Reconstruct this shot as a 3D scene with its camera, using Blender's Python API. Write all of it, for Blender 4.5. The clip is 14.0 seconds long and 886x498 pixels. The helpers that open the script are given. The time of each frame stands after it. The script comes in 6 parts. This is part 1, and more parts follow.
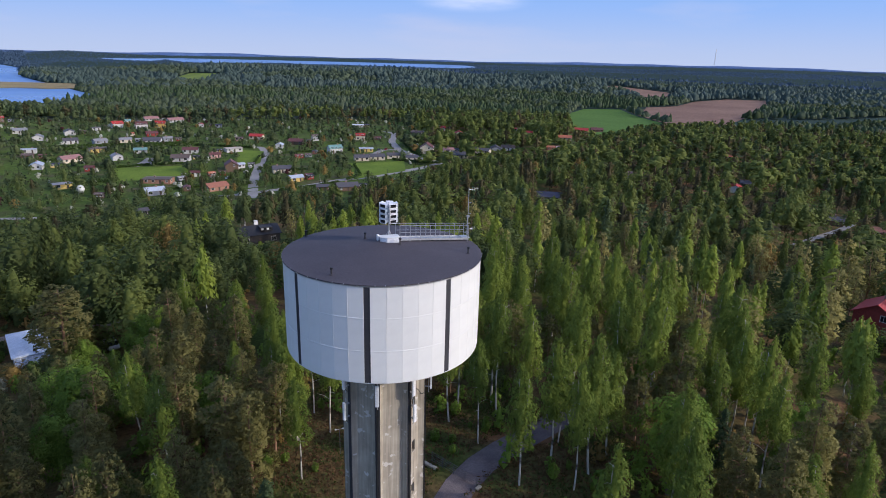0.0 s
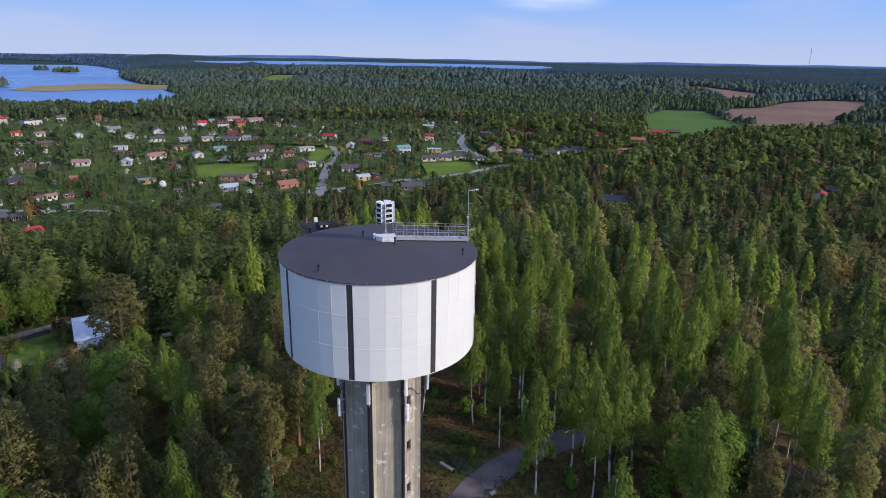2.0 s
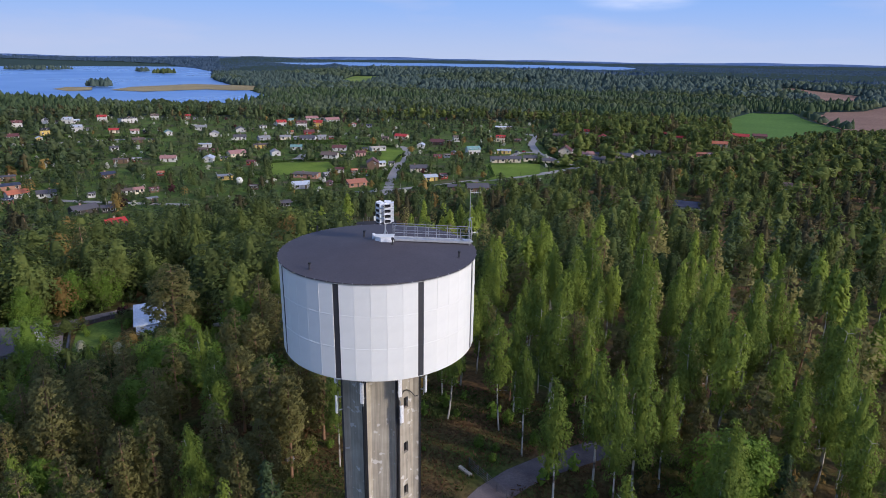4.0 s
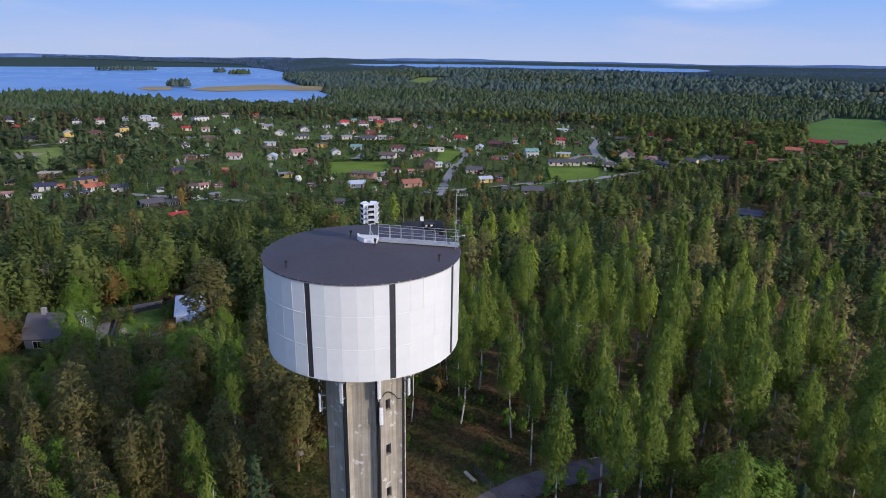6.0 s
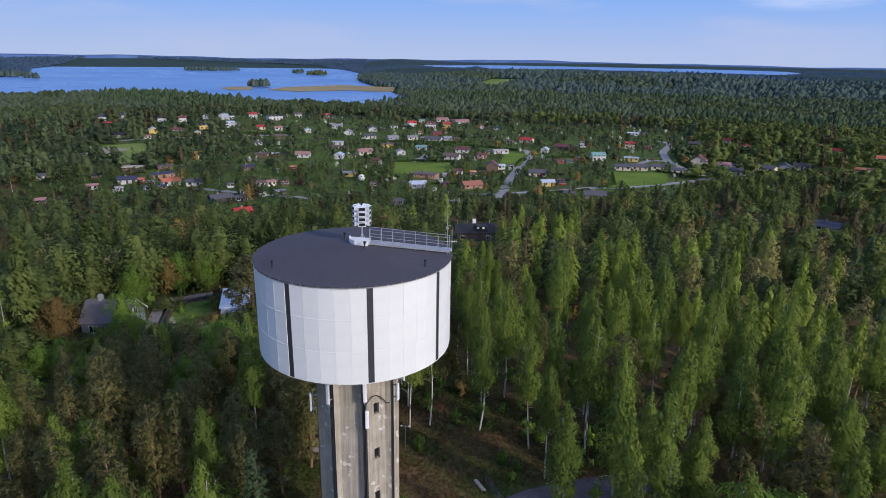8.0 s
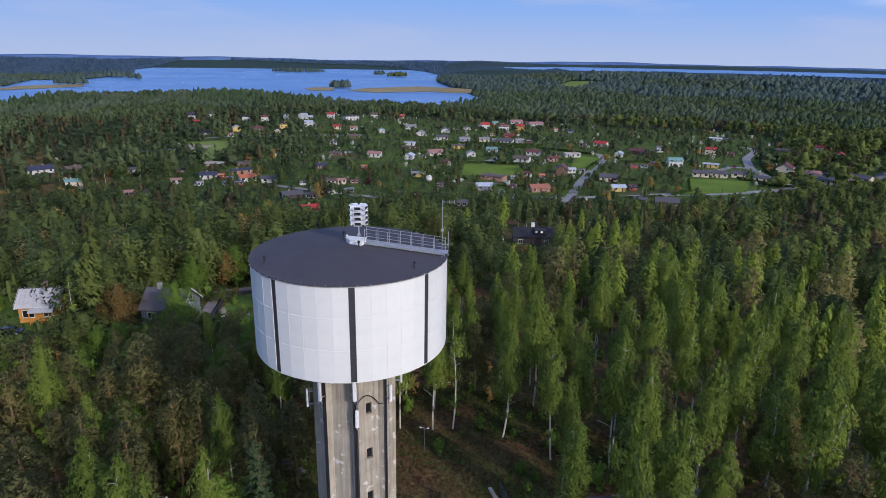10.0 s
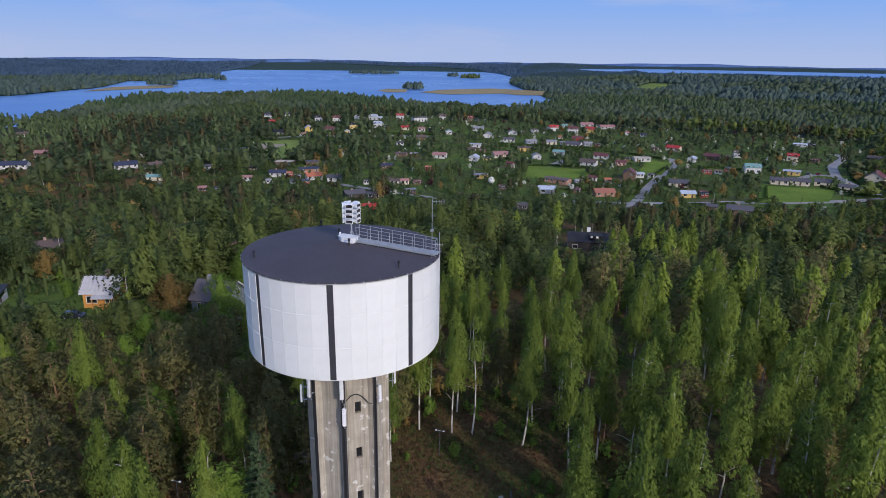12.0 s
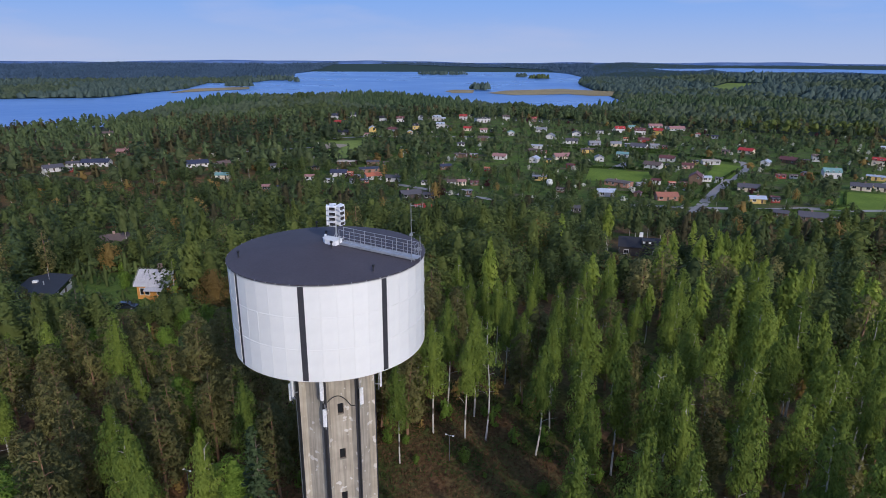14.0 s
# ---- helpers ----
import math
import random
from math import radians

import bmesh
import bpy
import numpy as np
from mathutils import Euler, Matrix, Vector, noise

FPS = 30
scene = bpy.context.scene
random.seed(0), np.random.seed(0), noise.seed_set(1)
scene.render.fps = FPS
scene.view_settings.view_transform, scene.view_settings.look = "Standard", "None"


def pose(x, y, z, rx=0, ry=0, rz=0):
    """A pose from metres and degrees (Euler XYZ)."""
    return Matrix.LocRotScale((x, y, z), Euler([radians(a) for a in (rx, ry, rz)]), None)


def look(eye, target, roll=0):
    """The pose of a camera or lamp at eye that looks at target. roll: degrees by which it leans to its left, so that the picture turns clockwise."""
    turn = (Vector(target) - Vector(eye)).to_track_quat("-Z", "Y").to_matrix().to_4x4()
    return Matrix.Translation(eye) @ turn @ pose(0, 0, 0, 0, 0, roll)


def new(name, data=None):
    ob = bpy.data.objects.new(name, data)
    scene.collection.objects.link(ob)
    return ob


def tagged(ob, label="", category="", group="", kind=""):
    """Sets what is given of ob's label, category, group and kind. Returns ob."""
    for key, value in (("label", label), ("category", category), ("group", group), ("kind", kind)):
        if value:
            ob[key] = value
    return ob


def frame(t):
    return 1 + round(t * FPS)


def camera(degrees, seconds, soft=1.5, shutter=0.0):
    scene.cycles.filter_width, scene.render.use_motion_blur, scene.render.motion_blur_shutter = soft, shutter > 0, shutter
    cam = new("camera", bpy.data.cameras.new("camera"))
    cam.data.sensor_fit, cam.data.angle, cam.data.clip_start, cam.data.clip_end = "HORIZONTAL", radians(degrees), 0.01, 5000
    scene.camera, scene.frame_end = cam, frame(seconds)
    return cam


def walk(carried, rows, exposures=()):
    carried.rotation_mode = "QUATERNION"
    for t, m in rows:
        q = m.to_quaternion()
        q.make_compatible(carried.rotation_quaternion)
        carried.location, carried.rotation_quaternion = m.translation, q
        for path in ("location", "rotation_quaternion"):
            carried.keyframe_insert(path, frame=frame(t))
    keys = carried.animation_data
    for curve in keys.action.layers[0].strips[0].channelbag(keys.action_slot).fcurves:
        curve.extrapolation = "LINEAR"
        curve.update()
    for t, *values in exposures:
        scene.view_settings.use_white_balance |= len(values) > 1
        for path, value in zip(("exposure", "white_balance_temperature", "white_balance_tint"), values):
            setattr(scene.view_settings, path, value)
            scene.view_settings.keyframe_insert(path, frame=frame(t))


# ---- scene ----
cam = camera(70.9, 14.0, soft=0.6)
ROOF = 31.0  # height of the tank's roof over the foot of the tower
# seconds, x, y, height over the roof, yaw, pitch, roll
ROWS = [
    (0, -12.937, -40.821, 13.488, -22.928, -17.264, -1.355),
    (0.5, -11.656, -41.308, 13.481, -21.103, -17.279, -1.239),
    (1, -10.345, -41.684, 13.476, -19.275, -17.295, -1.120),
    (1.5, -9.048, -42.069, 13.465, -17.636, -17.305, -1.033),
    (2, -7.721, -42.422, 13.506, -16.138, -17.318, -0.959),
    (2.5, -6.361, -42.678, 13.524, -14.476, -17.331, -0.885),
    (3, -5.069, -42.871, 13.528, -12.615, -17.331, -0.813),
    (5.5, 1.868, -43.238, 13.489, -4.582, -17.285, -0.787),
    (6, 3.259, -43.164, 13.523, -3.138, -17.266, -0.787),
    (6.5, 4.662, -43.067, 13.573, -1.509, -17.256, -0.795),
    (7, 6.067, -42.920, 13.622, 0.029, -17.256, -0.815),
    (7.5, 7.418, -42.733, 13.642, 1.632, -17.254, -0.838),
    (8, 8.777, -42.434, 13.679, 3.427, -17.240, -0.844),
    (10.5, 15.578, -40.687, 13.575, 12.328, -17.163, -0.880),
    (11, 16.846, -40.186, 13.514, 14.111, -17.129, -0.902),
    (11.5, 18.125, -39.600, 13.418, 15.755, -17.111, -0.849),
    (12, 19.447, -39.030, 13.360, 17.168, -17.103, -0.730),
    (12.5, 20.815, -38.505, 13.378, 18.695, -17.103, -0.567),
    (13, 22.144, -37.844, 13.423, 20.321, -17.108, -0.481),
    (13.5, 23.445, -37.179, 13.512, 21.959, -17.104, -0.442),
    (14, 24.791, -36.454, 13.531, 23.332, -17.093, -0.255),
]
walk(cam, [(t, pose(x, y, ROOF + z, 90 + p, r, w)) for t, x, y, z, w, p, r in ROWS], exposures=[(0.0, 0.51, 6420, 13.5), (7.0, 0.4, 6260, 13.5), (14.0, 0.26, 6080, 13.5)])

# ---- sky, sun, exposure ----
SUN_AZ, SUN_EL = 48.0, 24.0  # degrees from -y towards +x; over the horizon
world = bpy.data.worlds.new("sky")
scene.world = world
world.use_nodes = True
wn, wl = world.node_tree.nodes, world.node_tree.links
sky = wn.new("ShaderNodeTexSky")
sky.sky_type, sky.sun_disc = "NISHITA", False
sky.air_density, sky.dust_density, sky.ozone_density = 1.0, 1.6, 3.5
sky.sun_elevation, sky.sun_rotation = radians(SUN_EL), radians(180 - SUN_AZ)
wn["Background"].inputs["Strength"].default_value = 0.105
tint = wn.new("ShaderNodeMix")
tint.data_type, tint.blend_type = "RGBA", "MULTIPLY"
tint.inputs[0].default_value, tint.inputs[7].default_value = 1.0, (2.28, 2.07, 2.12, 1)
wl.new(sky.outputs[0], tint.inputs[6])
wco = wn.new("ShaderNodeTexCoord")
wmap = wn.new("ShaderNodeMapping")
wmap.inputs["Scale"].default_value = (1.0, 1.0, 5.0)
wisp = wn.new("ShaderNodeTexNoise")
wisp.inputs["Scale"].default_value, wisp.inputs["Detail"].default_value = 3.2, 6.0
wl.new(wco.outputs["Generated"], wmap.inputs[0])
wl.new(wmap.outputs[0], wisp.inputs["Vector"])
thin = wn.new("ShaderNodeMapRange")
thin.inputs[1].default_value, thin.inputs[2].default_value, thin.inputs[4].default_value = 0.53, 0.82, 0.6
wl.new(wisp.outputs[0], thin.inputs[0])
split = wn.new("ShaderNodeSeparateXYZ")
wl.new(wco.outputs["Generated"], split.inputs[0])


def sky_step(lo, hi):
    n = wn.new("ShaderNodeMapRange")
    n.interpolation_type = "SMOOTHSTEP"
    n.inputs[1].default_value, n.inputs[2].default_value = lo, hi
    wl.new(split.outputs[2], n.inputs[0])
    return n.outputs[0]


def sky_mix(a, b, fac):
    n = wn.new("ShaderNodeMix")
    n.data_type = "RGBA"
    wl.new(fac, n.inputs[0])
    for i, v in ((6, a), (7, b)):
        if isinstance(v, tuple):
            n.inputs[i].default_value = (*v, 1)
        else:
            wl.new(v, n.inputs[i])
    return n.outputs[2]


# pale air over the horizon, clear blue above it, thin wisps of cloud
low_air = sky_mix((3.35, 4.05, 5.6), (1.85, 3.3, 6.3), sky_step(-0.015, 0.1))
low_air = sky_mix(low_air, (4.1, 4.3, 5.5), thin.outputs[0])
near_cloud = wn.new("ShaderNodeVectorMath")
near_cloud.operation = "DISTANCE"
near_cloud.inputs[1].default_value = (0.425, 0.902, 0.4)
wl.new(wmap.outputs[0], near_cloud.inputs[0])
puff = wn.new("ShaderNodeMapRange")
puff.interpolation_type = "SMOOTHSTEP"
puff.inputs[1].default_value, puff.inputs[2].default_value, puff.inputs[3].default_value, puff.inputs[4].default_value = 0.02, 0.1, 0.6, 0.0
wl.new(near_cloud.outputs["Value"], puff.inputs[0])
shred = wn.new("ShaderNodeTexNoise")
shred.inputs["Scale"].default_value, shred.inputs["Detail"].default_value = 26.0, 5.0
wl.new(wmap.outputs[0], shred.inputs["Vector"])
fluff = wn.new("ShaderNodeMath")
fluff.operation = "MULTIPLY"
wl.new(puff.outputs[0], fluff.inputs[0])
wl.new(shred.outputs[0], fluff.inputs[1])
low_air = sky_mix(low_air, (7.0, 7.1, 7.9), fluff.outputs[0])
wl.new(sky_mix(low_air, tint.outputs[2], sky_step(0.14, 0.55)), wn["Background"].inputs["Color"])
sun = new("sun", bpy.data.lights.new("sun", "SUN"))
sun.data.energy, sun.data.angle, sun.data.color = 2.15, radians(0.6), (1.0, 0.91, 0.78)
sa, se = radians(SUN_AZ), radians(SUN_EL)
sun.matrix_world = look((60 * math.sin(sa), -60 * math.cos(sa), 80), (60 * math.sin(sa) - math.sin(sa) * math.cos(se), -60 * math.cos(sa) + math.cos(sa) * math.cos(se), 80 - math.sin(se)))
scene.view_settings.exposure = 0.0


# ---- materials ----
def material(name, rough=0.8, metal=0.0):
    m = bpy.data.materials.new(name)
    m.use_nodes = True
    b = m.node_tree.nodes["Principled BSDF"]
    b.inputs["Roughness"].default_value, b.inputs["Metallic"].default_value = rough, metal
    return m, m.node_tree.nodes, m.node_tree.links, b


def noise_node(n, l, scale, detail=3.0, kind="Object", rough=0.55):
    co = n.new("ShaderNodeTexCoord")
    t = n.new("ShaderNodeTexNoise")
    t.inputs["Scale"].default_value, t.inputs["Detail"].default_value, t.inputs["Roughness"].default_value = scale, detail, rough
    l.new(co.outputs[kind], t.inputs["Vector"])
    return t


def ramp(n, l, source, stops):
    r = n.new("ShaderNodeValToRGB")
    while len(r.color_ramp.elements) < len(stops):
        r.color_ramp.elements.new(0.5)
    for e, (p, c) in zip(r.color_ramp.elements, stops):
        e.position, e.color = p, (*c, 1)
    l.new(source, r.inputs[0])
    return r


def mixed(n, l, a, b, fac, mode="MIX"):
    m = n.new("ShaderNodeMix")
    m.data_type, m.blend_type = "RGBA", mode
    if isinstance(fac, float):
        m.inputs[0].default_value = fac
    else:
        l.new(fac, m.inputs[0])
    for i, v in ((6, a), (7, b)):
        if isinstance(v, tuple):
            m.inputs[i].default_value = (*v, 1)
        else:
            l.new(v, m.inputs[i])
    return m.outputs[2]


def bumped(n, l, b, height, strength=0.3, distance=0.02):
    bp = n.new("ShaderNodeBump")
    bp.inputs["Strength"].default_value, bp.inputs["Distance"].default_value = strength, distance
    l.new(height, bp.inputs["Height"])
    l.new(bp.outputs[0], b.inputs["Normal"])


def surface(name, c1, c2, scale=2.0, rough=0.8, metal=0.0, fine=25.0, bump=0.2, dist=0.01):
    """Two-scale mottled surface: broad stains over fine grain."""
    m, n, l, b = material(name, rough, metal)
    if rough >= 0.95:
        b.inputs["Specular IOR Level"].default_value = 0.05
    a = noise_node(n, l, scale)
    f = noise_node(n, l, fine)
    r = ramp(n, l, a.outputs[0], [(0.3, c1), (0.7, c2)])
    g = ramp(n, l, f.outputs[0], [(0.25, (0.72, 0.72, 0.72)), (0.75, (1.15, 1.15, 1.15))])
    l.new(mixed(n, l, r.outputs[0], g.outputs[0], 1.0, "MULTIPLY"), b.inputs["Base Color"])
    bumped(n, l, b, f.outputs[0], bump, dist)
    return m


def leafy(name, dark, light, through_part=0.35):
    """Foliage: tint by tree and by leaf clump, some light passing through."""
    m, n, l, b = material(name, 0.65)
    oi = n.new("ShaderNodeObjectInfo")
    ge = n.new("ShaderNodeNewGeometry")
    own = n.new("ShaderNodeAttribute")
    own.attribute_name = "tone"
    wave = noise_node(n, l, 0.05, 2.0)

    def plus(source, weight, rest):
        q = n.new("ShaderNodeMath")
        q.operation = "MULTIPLY_ADD"
        l.new(source, q.inputs[0])
        q.inputs[1].default_value = weight
        if isinstance(rest, float):
            q.inputs[2].default_value = rest
        else:
            l.new(rest, q.inputs[2])
        return q.outputs[0]

    total = plus(own.outputs["Fac"], 0.5, plus(wave.outputs[0], 0.3, plus(ge.outputs["Random Per Island"], 0.3, plus(oi.outputs["Random"], 0.35, -0.08))))
    r = ramp(n, l, total, [(0.15, dark), (0.95, light)])
    l.new(r.outputs[0], b.inputs["Base Color"])
    b.inputs["Specular IOR Level"].default_value = 0.1
    tr = n.new("ShaderNodeBsdfTranslucent")
    l.new(r.outputs[0], tr.inputs[0])
    mx = n.new("ShaderNodeMixShader")
    mx.inputs[0].default_value = through_part
    l.new(b.outputs[0], mx.inputs[1])
    l.new(tr.outputs[0], mx.inputs[2])
    l.new(mx.outputs[0], n["Material Output"].inputs[0])
    return m


BIRCH_LEAF = leafy("birch_leaves", (0.112, 0.162, 0.032), (0.3, 0.37, 0.066), 0.45)
MAPLE_LEAF = leafy("broad_leaves", (0.1, 0.17, 0.028), (0.26, 0.37, 0.06), 0.45)
PINE_LEAF = leafy("pine_needles", (0.14, 0.142, 0.056), (0.33, 0.3, 0.108), 0.5)
SPRUCE_LEAF = leafy("spruce_needles", (0.045, 0.076, 0.036), (0.1, 0.14, 0.06), 0.35)
# far leaves dimmed and blued: distance haze is put into these two colours
FAR_LEAF = leafy("hazed_far_conifers", (0.044, 0.072, 0.062), (0.088, 0.124, 0.102), 0.3)
FAR_BIRCH = leafy("hazed_far_birches", (0.06, 0.092, 0.045), (0.15, 0.195, 0.078), 0.3)
# farthest woods tinted blue, the air's haze being part of the base colour
FARTHEST = leafy("hazed_distant_conifers", (0.042, 0.074, 0.11), (0.075, 0.118, 0.168), 0.3)
# birch leaves again, darker and bluer: middle-distance haze put into the colour
HAZED_LEAF = leafy("hazed_birch_leaves", (0.036, 0.056, 0.026), (0.112, 0.142, 0.05), 0.42)
# broad leaf colour lightened, with sun falling full on the crowns put in
LIT_LEAF = leafy("lit_broad_leaves", (0.056, 0.078, 0.026), (0.178, 0.215, 0.055), 0.45)
# broad leaves again, darkened and blued so that their colour holds the haze
DULLED_LEAF = leafy("dulled_broad_leaves", (0.04, 0.06, 0.024), (0.132, 0.17, 0.05), 0.42)
GREEN_PINE = leafy("green_pine_needles", (0.058, 0.056, 0.03), (0.145, 0.122, 0.056), 0.4)
CONIFER_MIX = leafy("mixed_conifers", (0.05, 0.078, 0.048), (0.118, 0.148, 0.084), 0.4)
LITTER = leafy("dry_litter", (0.11, 0.063, 0.032), (0.27, 0.155, 0.075), 0.35)
HERBS = leafy("forest_herbs", (0.04, 0.062, 0.016), (0.11, 0.145, 0.035), 0.4)
GARDEN_LEAF = leafy("garden_tree_leaves", (0.045, 0.066, 0.036), (0.132, 0.164, 0.066), 0.42)
BLOSSOM_LEAF = leafy("blossom", (0.25, 0.27, 0.18), (0.62, 0.6, 0.52))
BROWN_LEAF = leafy("young_brown_leaves", (0.165, 0.112, 0.038), (0.34, 0.235, 0.075), 0.45)
PURPLE_LEAF = leafy("dark_red_leaves", (0.03, 0.012, 0.015), (0.09, 0.035, 0.035))


def bark(name, c1, c2, scale, stretch):
    m, n, l, b = material(name, 0.85)
    t = noise_node(n, l, scale)
    mp = n.new("ShaderNodeMapping")
    mp.inputs["Scale"].default_value = (1, 1, stretch)
    l.new(n["Texture Coordinate"].outputs["Object"], mp.inputs[0])
    l.new(mp.outputs[0], t.inputs["Vector"])
    r = ramp(n, l, t.outputs[0], [(0.36, c1), (0.46, c2)])
    l.new(r.outputs[0], b.inputs["Base Color"])
    bumped(n, l, b, t.outputs[0], 0.4, 0.02)
    return m


BIRCH_BARK = bark("birch_bark", (0.07, 0.055, 0.045), (0.43, 0.4, 0.35), 2.6, 2.6)
PINE_BARK = bark("pine_bark", (0.1, 0.06, 0.04), (0.26, 0.145, 0.085), 3.0, 0.5)
SPRUCE_BARK = bark("spruce_bark", (0.06, 0.045, 0.035), (0.13, 0.1, 0.08), 3.0, 0.5)

def tank_paint():
    m, n, l, b = material("white_sheet_metal", 0.5)
    oi = n.new("ShaderNodeObjectInfo")
    tone = ramp(n, l, oi.outputs["Random"], [(0.0, (0.675, 0.68, 0.645)), (1.0, (0.705, 0.71, 0.675))])
    st = noise_node(n, l, 1.1, 5.0)
    r = ramp(n, l, st.outputs[0], [(0.3, (0.95, 0.95, 0.955)), (0.7, (1.02, 1.02, 1.02))])
    l.new(mixed(n, l, tone.outputs[0], r.outputs[0], 1.0, "MULTIPLY"), b.inputs["Base Color"])
    bumped(n, l, b, st.outputs[0], 0.04, 0.01)
    return m


TANK_WHITE = tank_paint()
TANK_DARK = surface("dark_grey_strip", (0.028, 0.028, 0.034), (0.04, 0.04, 0.046), 1.0, 0.6)
ROOF_FELT = surface("roof_felt", (0.05, 0.044, 0.054), (0.064, 0.057, 0.068), 0.35, 0.85, 0.0, 9.0, 0.25)
def weathered_concrete():
    """Tan concrete with vertical streaks and pale lime patches."""
    m, n, l, b = material("weathered_concrete", 0.92)
    a = noise_node(n, l, 0.9, 4.0)
    mp = n.new("ShaderNodeMapping")
    mp.inputs["Scale"].default_value = (5, 5, 0.18)
    l.new(n["Texture Coordinate"].outputs["Object"], mp.inputs[0])
    st = noise_node(n, l, 1.0, 3.0)
    l.new(mp.outputs[0], st.inputs["Vector"])
    f = noise_node(n, l, 1.5, 2.0)
    r = ramp(n, l, st.outputs[0], [(0.3, (0.26, 0.23, 0.18)), (0.55, (0.37, 0.33, 0.26)), (0.72, (0.42, 0.385, 0.31))])
    g = ramp(n, l, a.outputs[0], [(0.3, (0.8, 0.79, 0.78)), (0.7, (1.08, 1.08, 1.08))])
    lime = ramp(n, l, f.outputs[0], [(0.63, (0, 0, 0)), (0.68, (1, 1, 1))])
    body = mixed(n, l, r.outputs[0], g.outputs[0], 1.0, "MULTIPLY")
    l.new(mixed(n, l, body, (0.52, 0.49, 0.44), lime.outputs[0]), b.inputs["Base Color"])
    bumped(n, l, b, a.outputs[0], 0.3, 0.02)
    return m


SHAFT_CONCRETE = weathered_concrete()
CONCRETE = surface("concrete", (0.3, 0.265, 0.205), (0.43, 0.39, 0.31), 0.5, 0.9, 0.0, 7.0, 0.3)
GALV = surface("galvanised_steel", (0.42, 0.43, 0.44), (0.55, 0.56, 0.57), 3.0, 0.45, 0.7)


def ground_material():
    m, n, l, b = material("forest_floor_and_grass", 0.95)
    b.inputs["Specular IOR Level"].default_value = 0.05
    a = noise_node(n, l, 0.09, 5.0)
    f = noise_node(n, l, 1.6, 6.0)
    r = ramp(n, l, a.outputs[0], [(0.36, (0.055, 0.08, 0.02)), (0.5, (0.1, 0.08, 0.034)), (0.64, (0.165, 0.09, 0.046))])
    g = ramp(n, l, f.outputs[0], [(0.25, (0.45, 0.45, 0.45)), (0.75, (1.5, 1.5, 1.4))])
    ln = n.new("ShaderNodeVectorMath")
    ln.operation = "LENGTH"
    l.new(n["Texture Coordinate"].outputs["Object"], ln.inputs[0])
    # far floor goes dark blue-green: canopy tone plus distance haze put into it
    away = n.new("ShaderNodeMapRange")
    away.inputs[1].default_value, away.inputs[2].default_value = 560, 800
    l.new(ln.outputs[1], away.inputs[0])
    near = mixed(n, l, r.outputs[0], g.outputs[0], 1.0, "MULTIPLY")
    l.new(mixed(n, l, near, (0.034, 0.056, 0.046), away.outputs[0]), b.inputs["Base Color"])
    bumped(n, l, b, f.outputs[0], 0.8, 0.2)
    return m


GROUND = ground_material()


# ---- terrain ----
def smooth(a, b, v):
    t = np.clip((v - a) / (b - a), 0, 1)
    return t * t * (3 - 2 * t)


LAKE = -30.0


def ground_z(x, y):
    """Height of the ground: the tower's hill, the valley with the houses, far hills."""
    x, y = np.asarray(x, float), np.asarray(y, float)
    r, turn = np.hypot(x, y), np.degrees(np.arctan2(x, y))
    z = -1.6 * smooth(12, 60, r) - 27.0 * smooth(25, 320, r) + 2.2 * smooth(350, 520, r) - 5.6 * smooth(480, 900, r)
    z = z + 0.8 * smooth(20, 120, r) * (1 - smooth(500, 800, r)) * np.sin(x / 23.0 + 1) * np.sin(y / 31.0)
    hills = 6 * np.sin(x / 610.0 + 0.4) * np.cos(y / 830.0) + 4 * np.sin(x / 270.0 + y / 410.0)
    first = 3350 + 1000 * smooth(-12, 2, turn)
    z = z + smooth(first, 4450, r) * (30 + hills) * (1 - 0.45 * smooth(-10, 0, turn)) + 20.6 * smooth(2700, 2880, r) * smooth(-11, -7, turn)
    for hx, hy, wx, wy, top in ((-230, 620, 150, 120, 9), (440, 1590, 290, 165, 27), (900, 1390, 290, 190, 20), (130, 2040, 330, 180, 24), (720, 2150, 420, 200, 22)):
        z = z + top * np.exp(-(((x - hx) / wx) ** 2) - ((y - hy) / wy) ** 2)
    return z


# ---- mesh helpers ----
def mesh_from(name, co, faces, mat, smooth_faces=False, normals=None):
    """A mesh from arrays: points (n, 3) and faces (m, k), with normals of its own for soft foliage."""
    me = bpy.data.meshes.new(name)
    m, k = faces.shape
    me.vertices.add(len(co))
    me.vertices.foreach_set("co", np.ascontiguousarray(co, np.float32).ravel())
    me.loops.add(m * k)
    me.loops.foreach_set("vertex_index", np.ascontiguousarray(faces, np.int32).ravel())
    me.polygons.add(m)
    me.polygons.foreach_set("loop_start", np.arange(0, m * k, k, dtype=np.int32))
    if smooth_faces:
        me.polygons.foreach_set("use_smooth", np.ones(m, bool))
    me.materials.append(mat)
    me.update(calc_edges=True)
    if normals is not None:
        me.attributes.new("custom_normal", "FLOAT_VECTOR", "POINT").data.foreach_set("vector", np.ascontiguousarray(normals, np.float32).ravel())
    return me


def unit(v):
    return v / np.maximum(np.linalg.norm(v, axis=-1, keepdims=True), 1e-9)


